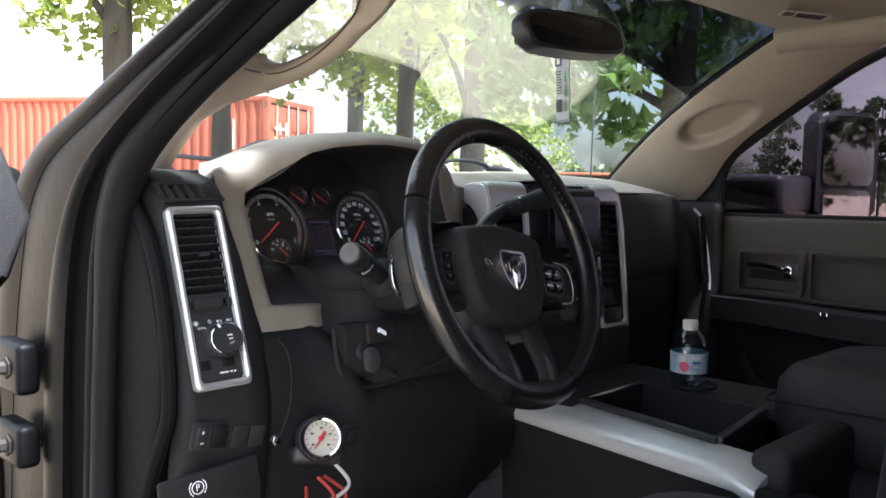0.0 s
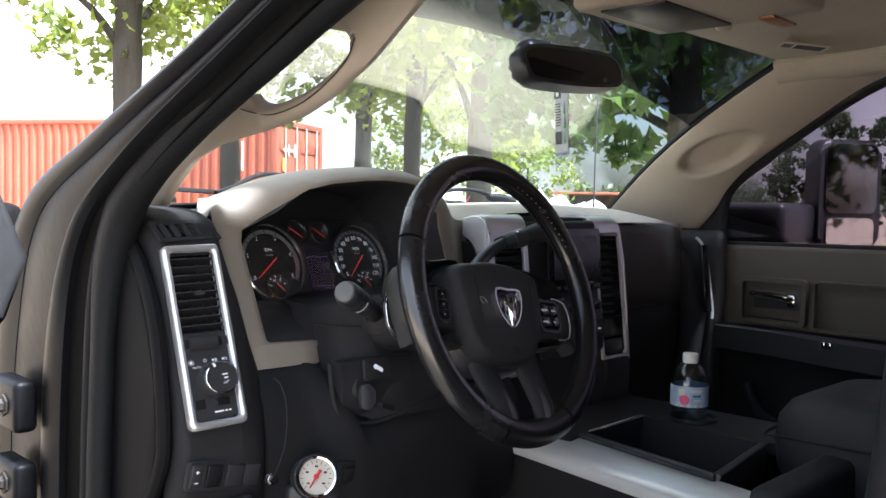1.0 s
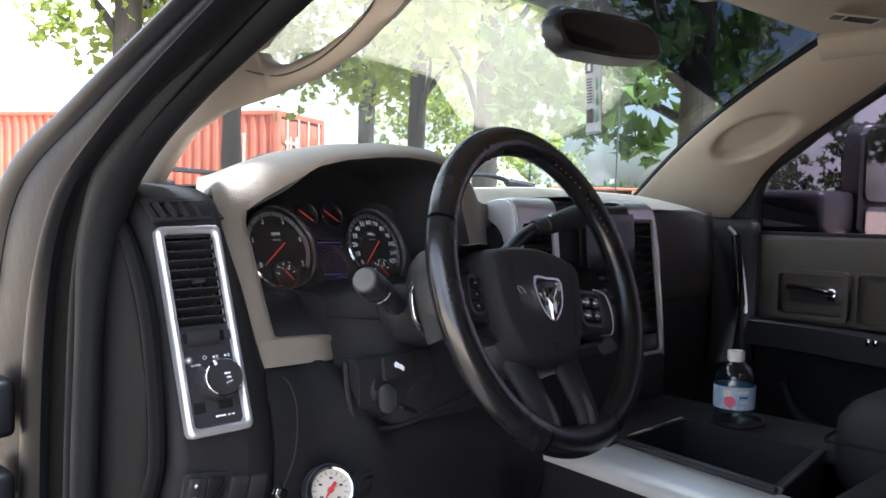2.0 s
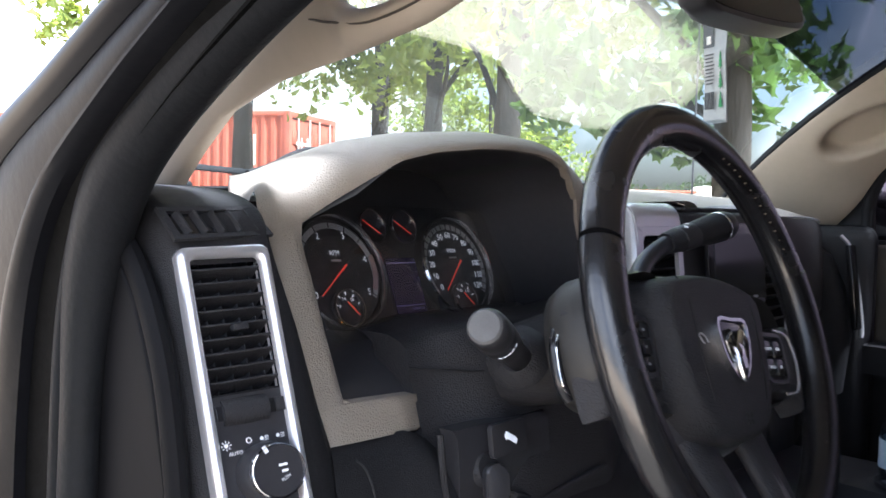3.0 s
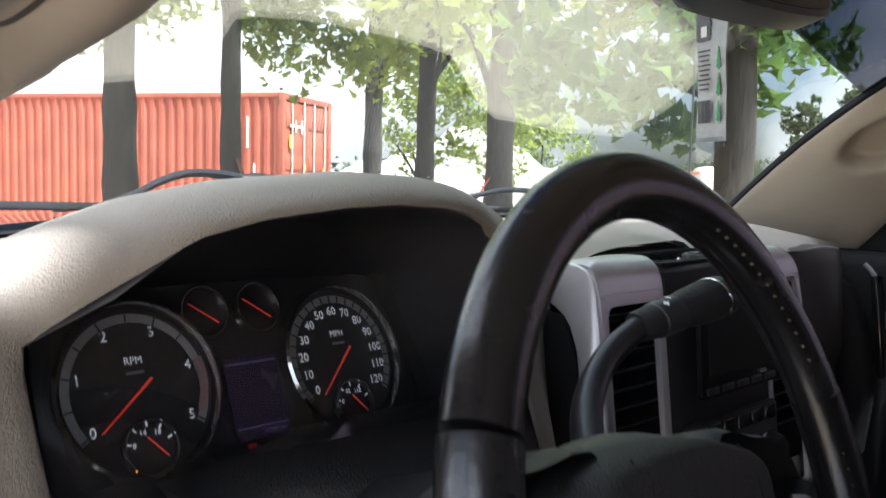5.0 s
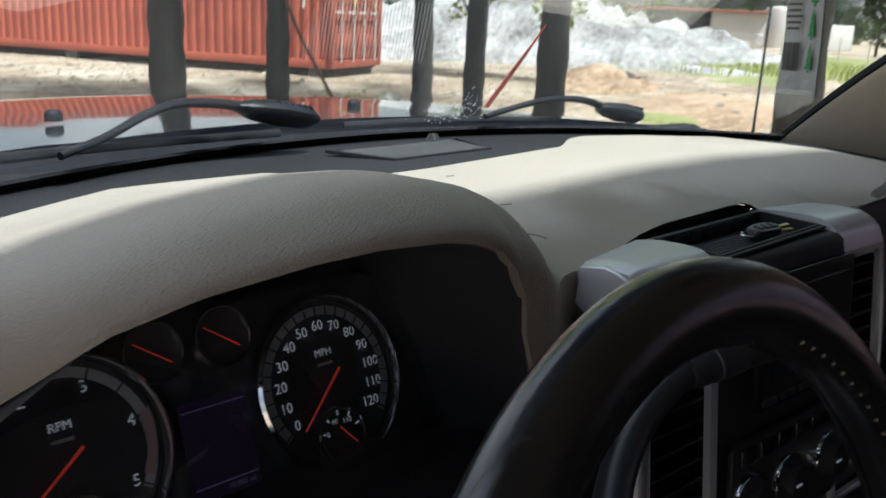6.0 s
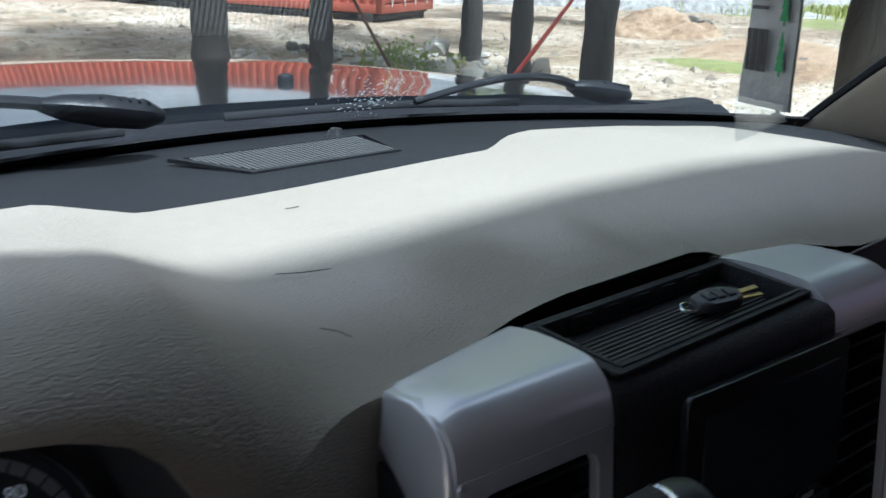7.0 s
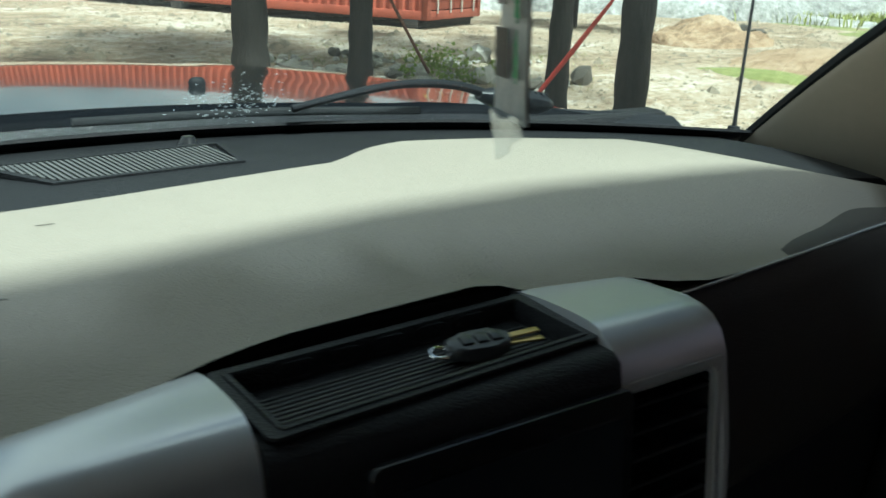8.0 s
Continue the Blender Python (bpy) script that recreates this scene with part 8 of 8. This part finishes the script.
# ---- centre console ----
con = thing("center_console", (1.35, 1.1, 0.8), "black centre console with brushed silver side trim", "console")
bm = bmesh.new()
rows = []
for y, xl, xr in ((1.42, 1.178, 1.60), (1.29, 1.157, 1.60), (1.1, 1.128, 1.60), (0.9, 1.098, 1.60), (0.72, 1.08, 1.60)):
    rows.append([(xl + 0.045, y, 0.76), (xl + 0.02, y, 1.10), (xl + 0.004, y, 1.225)])
solid_grid(bm, rows, (0.02, 0, 0))
part("side_panel", bm, BLACK, con)
bm = bmesh.new()
rows = []
for q in range(17):
    k = q / 16
    y = lerp(1.41, 0.885, k)
    xl = lerp(1.172, 1.094, k)
    xr = lerp(1.262, 1.172, k)
    e = 0.012 * smooth((k - 0.93) / 0.07)
    rows.append([(xl, y, 1.226 - e), (xl + 0.006, y, 1.236 - e), (xl + 0.02, y, 1.2425 - e), (lerp(xl, xr, 0.5), y, 1.2475 - e), (xr, y, 1.252 - e), (xr + 0.006, y, 1.250 - e)])
solid_grid(bm, rows, (0.004, 0, -0.012))
part("silver_trim", bm, BRUSHED, con, "brushed silver side trim", angle=60)
bm = bmesh.new()
rows = [[(1.205, y, 1.248), (1.235, y, 1.256), (1.60, y, 1.256), (1.615, y, 1.245), (1.615, y, 1.0)] for y in (1.42, 1.272)]
solid_grid(bm, rows, (0, 0, -0.02))
part("front_deck", bm, BLACK_SMOOTH, con)
bm = bmesh.new()
rows = [[(1.445, y, 1.256), (1.60, y, 1.256), (1.615, y, 1.245), (1.615, y, 1.0)] for y in (1.272, 0.90)]
solid_grid(bm, rows, (0, 0, -0.02))
part("far_deck", bm, BLACK_SMOOTH, con)
# open bin with a thin bright rim
bq = [(1.238, 1.270), (1.186, 0.985), (1.425, 1.02), (1.445, 1.275)]
bm = bmesh.new()
top_ = [Vector((x, y, 1.258)) for x, y in bq]
for a, b in zip(top_, top_[1:] + top_[:1]):
    n_ = (b - a).cross(Vector((0, 0, 1))).normalized() * 0.006
    solid_grid(bm, [[a, b], [a + Vector((0, 0, -0.10)), b + Vector((0, 0, -0.10))]], n_)
prism(bm, [p + Vector((0, 0, -0.10)) for p in top_], (0, 0, -0.006))
bin_ = part("storage_bin", bm, BLACK_SMOOTH, con)
bm = bmesh.new()
tube(bm, [top_[0], top_[1]], 0.0075, 10, flat=0.6, side=(1, 0, 0))
part("bin_rim", bm, BLACK_SMOOTH, bin_)
bm = bmesh.new()
tube(bm, [top_[1], top_[2]], 0.0075, 10, flat=0.6, side=(0, 1, 0))
part("bin_rim", bm, BLACK_SMOOTH, bin_)
bm = bmesh.new()
tube(bm, [top_[0] + Vector((0.02, 0, 0)), top_[3]], 0.003, 8)
part("bin_rim", bm, CHROME, bin_)
bm = bmesh.new()
frame_ring(bm, basis((1.29, 1.264, 1.215), (1, 0, 0), (0, 0, 1)), [(0.014 * a, 0.017 * b) for a, b in circ], [(0.011 * a, 0.0145 * b) for a, b in circ], 0.004)
part("power_socket", bm, CHROME, bin_)
bm = bmesh.new()
for k in range(4):
    box(bm, (1.243, 1.235 - 0.006 * k, 1.222), (0.002, 0.003, 0.012))
part("socket_print", bm, WHITE_PRINT, bin_)
for yy in (1.195,):
    bm = bmesh.new()
    lathe(bm, [(0.046, 0.0), (0.046, 0.006), (0.040, 0.006), (0.039, -0.003), (0.0, -0.003)], Matrix.Translation((1.50, yy, 1.2575)), 32)
    part("cup_holder", bm, BLACK_SOFT, con)
bm = bmesh.new()
box(bm, (1.36, 0.885, 1.20), (0.44, 0.06, 0.14), None, 0.015, 3)
box(bm, (1.15, 0.80, 1.10), (0.12, 0.20, 0.22), None, 0.03, 3)
part("rear_block", bm, BLACK_SOFT, con)

# ---- water bottle ----
bottle = thing("water_bottle", (1.482, 1.196, 1.261), "small clear plastic water bottle with blue label", "bottle")
BM = Matrix.Translation((1.482, 1.196, 1.259))
bm = bmesh.new()
lathe(bm, [(0.0, 0.004), (0.026, 0.0), (0.0325, 0.004), (0.034, 0.012), (0.033, 0.018), (0.0345, 0.024), (0.034, 0.034), (0.034, 0.068), (0.0348, 0.073), (0.034, 0.078), (0.032, 0.088), (0.026, 0.099), (0.017, 0.108), (0.0125, 0.113), (0.0122, 0.120)], BM, 32)
part("body", bm, CLEAR, bottle, "clear ribbed plastic")
bm = bmesh.new()
lathe(bm, [(0.0, 0.006), (0.030, 0.006), (0.0325, 0.03), (0.0325, 0.07), (0.031, 0.082), (0.0, 0.082)], BM, 28)
part("water", bm, glass_mat("water", (0.80, 0.86, 0.90), 0.03), bottle)
bm = bmesh.new()
lathe(bm, [(0.0350, 0.030), (0.0354, 0.030), (0.0354, 0.069), (0.0350, 0.069)], BM, 40)
lb = part("label", bm, mat("pale_blue_label", (0.30, 0.50, 0.75), 0.45, var=0.25, scale=30, base2=(0.62, 0.72, 0.85)), bottle, "pale blue printed label")
FA = math.degrees(math.atan2(0.375 - 1.196, -0.06 - 1.482))
for a, z, w, h, mt_ in ((-14, 0.044, 0.020, 0.020, "pink"), (-22, 0.058, 0.014, 0.012, "white"), (22, 0.061, 0.020, 0.005, "white"), (24, 0.052, 0.016, 0.004, "navy"), (26, 0.044, 0.014, 0.003, "white"), (0, 0.033, 0.05, 0.004, "white")):
    bm = bmesh.new()
    rr_ = 0.0357
    half = w / 2 / rr_
    m0 = radians(FA + a)
    if mt_ == "pink":
        rows = []
        for i in range(7):
            r_ = i / 6
            rows.append([BM @ Vector((rr_ * math.cos(m0 + half * r_ * math.cos(t_)), rr_ * math.sin(m0 + half * r_ * math.cos(t_)), z + h / 2 * r_ * math.sin(t_))) for t_ in [2 * math.pi * j / 20 for j in range(20)]])
        grid(bm, rows[1:], close=True)
        bm.faces.new(bm.verts[:20])
    else:
        grid(bm, [[BM @ Vector((rr_ * math.cos(m0 + half * s_), rr_ * math.sin(m0 + half * s_), z + dz)) for s_ in (-1, -0.5, 0, 0.5, 1)] for dz in (-h / 2, h / 2)])
    part("label_" + ("spot" if mt_ == "pink" else "bar"), bm, {"pink": mat("pink_spot", (0.75, 0.12, 0.25), 0.5), "white": LETTER_WHITE, "navy": mat("navy_print", (0.05, 0.10, 0.35), 0.5)}[mt_], lb)
bm = bmesh.new()
lathe(bm, [(0.0136, 0.110), (0.0145, 0.112), (0.0148, 0.126), (0.0135, 0.1285), (0.0, 0.1285)], BM, 28)
part("cap", bm, mat("white_cap", (0.78, 0.78, 0.76), 0.45, var=0.04, scale=30), bottle, "white screw cap")

# ---- key fob in the tray ----
fob = thing("car_key", (1.43, 1.47, 1.62), "grey and black key fob with brass keys", "key")
KM = Matrix.Translation((1.424, 1.483, 1.6345)) @ Euler((radians(8), radians(-2), radians(-9))).to_matrix().to_4x4() @ Matrix.Diagonal((0.74, 0.68, 0.85, 1.0))
bm = bmesh.new()
prism(bm, [KM @ Vector((x, y, -0.005)) for x, y in smooth_outline([(-0.024, 0.012), (0.018, 0.013), (0.024, 0.0), (0.018, -0.013), (-0.024, -0.012), (-0.030, 0.0)], 4)], KM.to_3x3() @ Vector((0, 0, 0.011)), 0.003)
fb = part("fob", bm, mat("grey_fob", (0.09, 0.09, 0.095), 0.4, metal=0.2), fob)
for k in range(3):
    bm = bmesh.new()
    box(bm, KM @ Vector((-0.014 + 0.013 * k, 0, 0.0065)), (0.010, 0.014, 0.003), KM.to_3x3(), 0.001)
    part("fob_button", bm, BLACK_SMOOTH, fb)
for k in range(2):
    bm = bmesh.new()
    mt = KM @ Matrix.Rotation(radians(-4 + 9 * k), 4, "Z")
    box(bm, mt @ Vector((0.038, 0.002, -0.002 + 0.003 * k)), (0.036, 0.007, 0.002), mt.to_3x3(), 0.0006)
    part("key_blade", bm, mat("brass", (0.55, 0.40, 0.16), 0.3, metal=1.0, var=0.2, scale=40), fob, "brass key blade")
bm = bmesh.new()
tube(bm, [KM @ Vector((-0.036 + 0.008 * math.cos(a), 0.008 * math.sin(a), 0.0)) for a in [2 * math.pi * k / 16 for k in range(16)]], 0.0012, 6, closed=True)
part("key_ring", bm, CHROME, fob)

# ---- rear-view mirror, bracket and hanging packet ----
rvm = thing("rear_view_mirror", (1.32, 1.36, 1.93), "black rear view mirror hung from the windshield", "mirror")
RM = basis((1.318, 1.362, 1.927), (0.985, 0.06, 0.075), (0.0, 0.30, 0.95))
bm = bmesh.new()
ro = smooth_outline([(-0.165, 0.022), (-0.12, 0.036), (0, 0.040), (0.12, 0.036), (0.165, 0.022), (0.168, -0.015), (0.14, -0.034), (0, -0.040), (-0.14, -0.034), (-0.168, -0.015)], 5)
prism(bm, [RM @ Vector((x, y, 0.0)) for x, y in ro], RM.to_3x3() @ Vector((0, 0, -0.035)), 0.008, 4)
part("housing", bm, BLACK_SMOOTH, rvm, angle=60)
bm = bmesh.new()
prism(bm, [RM @ Vector((x * 0.92, y * 0.80, 0.0)) for x, y in ro], RM.to_3x3() @ Vector((0, 0, 0.002)))
part("glass", bm, mat("dimmed_mirror", (0.03, 0.03, 0.033), 0.06, metal=0.6, var=0.05), rvm, "dark dimming mirror glass")
bm = bmesh.new()
tube(bm, spline([RM @ Vector((0, 0.0, -0.03)), RM @ Vector((0, 0.03, -0.06)), RM @ Vector((0.0, 0.055, -0.085))], 5), 0.010, 10)
part("stem", bm, BLACK_SMOOTH, rvm)
bm = bmesh.new()
box(bm, RM @ Vector((0.0, 0.058, -0.082)), (0.09, 0.055, 0.05), RM.to_3x3(), 0.02, 3)
part("sensor_box", bm, BLACK_SMOOTH, rvm)

pk = thing("air_freshener", (1.43, 1.47, 1.75), "clear packet air freshener hanging from the mirror", "air freshener")
PK = basis((1.425, 1.477, 1.845), (-0.33, -0.944, 0.02), (-0.05, -0.03, 0.99)) @ Matrix.Diagonal((0.76, 1.0, 1.0, 1.0))
bm = bmesh.new()
rows = []
for q in range(13):
    y = lerp(0.075, -0.075, q / 12)
    rows.append([PK @ Vector((x, y, 0.0012 * math.sin(x * 60 + y * 30) + 0.0008 * math.sin(y * 70) - 0.001 * (abs(x) / 0.03) ** 2)) for x in [lerp(-0.032, 0.032, k / 8) for k in range(9)]])
solid_grid(bm, rows, PK.to_3x3() @ Vector((0, 0, -0.002)))
sl = part("packet", bm, mat("grey_foil_packet", (0.30, 0.31, 0.31), 0.38, metal=0.3, var=0.15, scale=20, bump=0.3, bump_scale=60), pk, "crumpled silver grey packet")
bm = bmesh.new()
solid_grid(bm, [[PK @ Vector((x, y, 0.004)) for x in (-0.032, -0.012, 0.012, 0.032)] for y in (-0.070,)] + [[PK @ Vector((x, -0.080 - 0.022 * (0.032 - x) / 0.064, 0.003 * math.sin(90 * x))) for x in (-0.032, -0.012, 0.012, 0.032)]], PK.to_3x3() @ Vector((0, 0, -0.001)))
part("clear_foot", bm, CLEAR, sl, "clear packet edge")
bm = bmesh.new()
for k in range(9):
    flat_bar(bm, PK, -0.012, 0.030 - 0.0055 * k, 0.026 - 0.003 * (k % 3), 0.0022, z=0.0016)
part("print_bars", bm, BLACK_SMOOTH, sl)
bm = bmesh.new()
for k in range(9):
    flat_bar(bm, PK, -0.024 + 0.003 * k, -0.040, 0.0014 if k % 3 else 0.0022, 0.026, z=0.0016)
part("stripe_block", bm, BLACK_SMOOTH, sl)
bm = bmesh.new()
flat_bar(bm, PK, -0.014, 0.060, 0.030, 0.038, z=0.0014)
part("dark_patch", bm, GLOSS_BLACK, sl)
bm = bmesh.new()
flat_bar(bm, PK, -0.012, 0.052, 0.012, 0.012, z=0.0022)
part("white_patch", bm, LETTER_WHITE, sl)
GREEN_PRINT = mat("green_tree_print", (0.02, 0.22, 0.06), 0.5)
for k in range(3):
    bm = bmesh.new()
    y0 = 0.020 - 0.030 * k
    prism(bm, [PK @ Vector((0.019 + x * 0.5, y0 + y, 0.0016)) for x, y in ((0, 0.013), (0.006, 0.004), (0.003, 0.004), (0.009, -0.004), (0.005, -0.004), (0.011, -0.011), (0.002, -0.011), (0.002, -0.014), (-0.002, -0.014), (-0.002, -0.011), (-0.011, -0.011), (-0.005, -0.004), (-0.009, -0.004), (-0.003, 0.004), (-0.006, 0.004))], PK.to_3x3() @ Vector((0, 0, 0.0005)))
    part("green_shape", bm, GREEN_PRINT, sl)
bm = bmesh.new()
tube(bm, spline([PK @ Vector((0, 0.075, 0)), (1.425, 1.455, 1.94), (1.41, 1.43, 1.97), (1.39, 1.41, 1.99)], 5), [0.012] * 6 + [0.006] * 5 + [0.0015] * 9, 8, flat=0.3)
part("tree_card", bm, GLOSS_BLACK, pk, "black card and string")
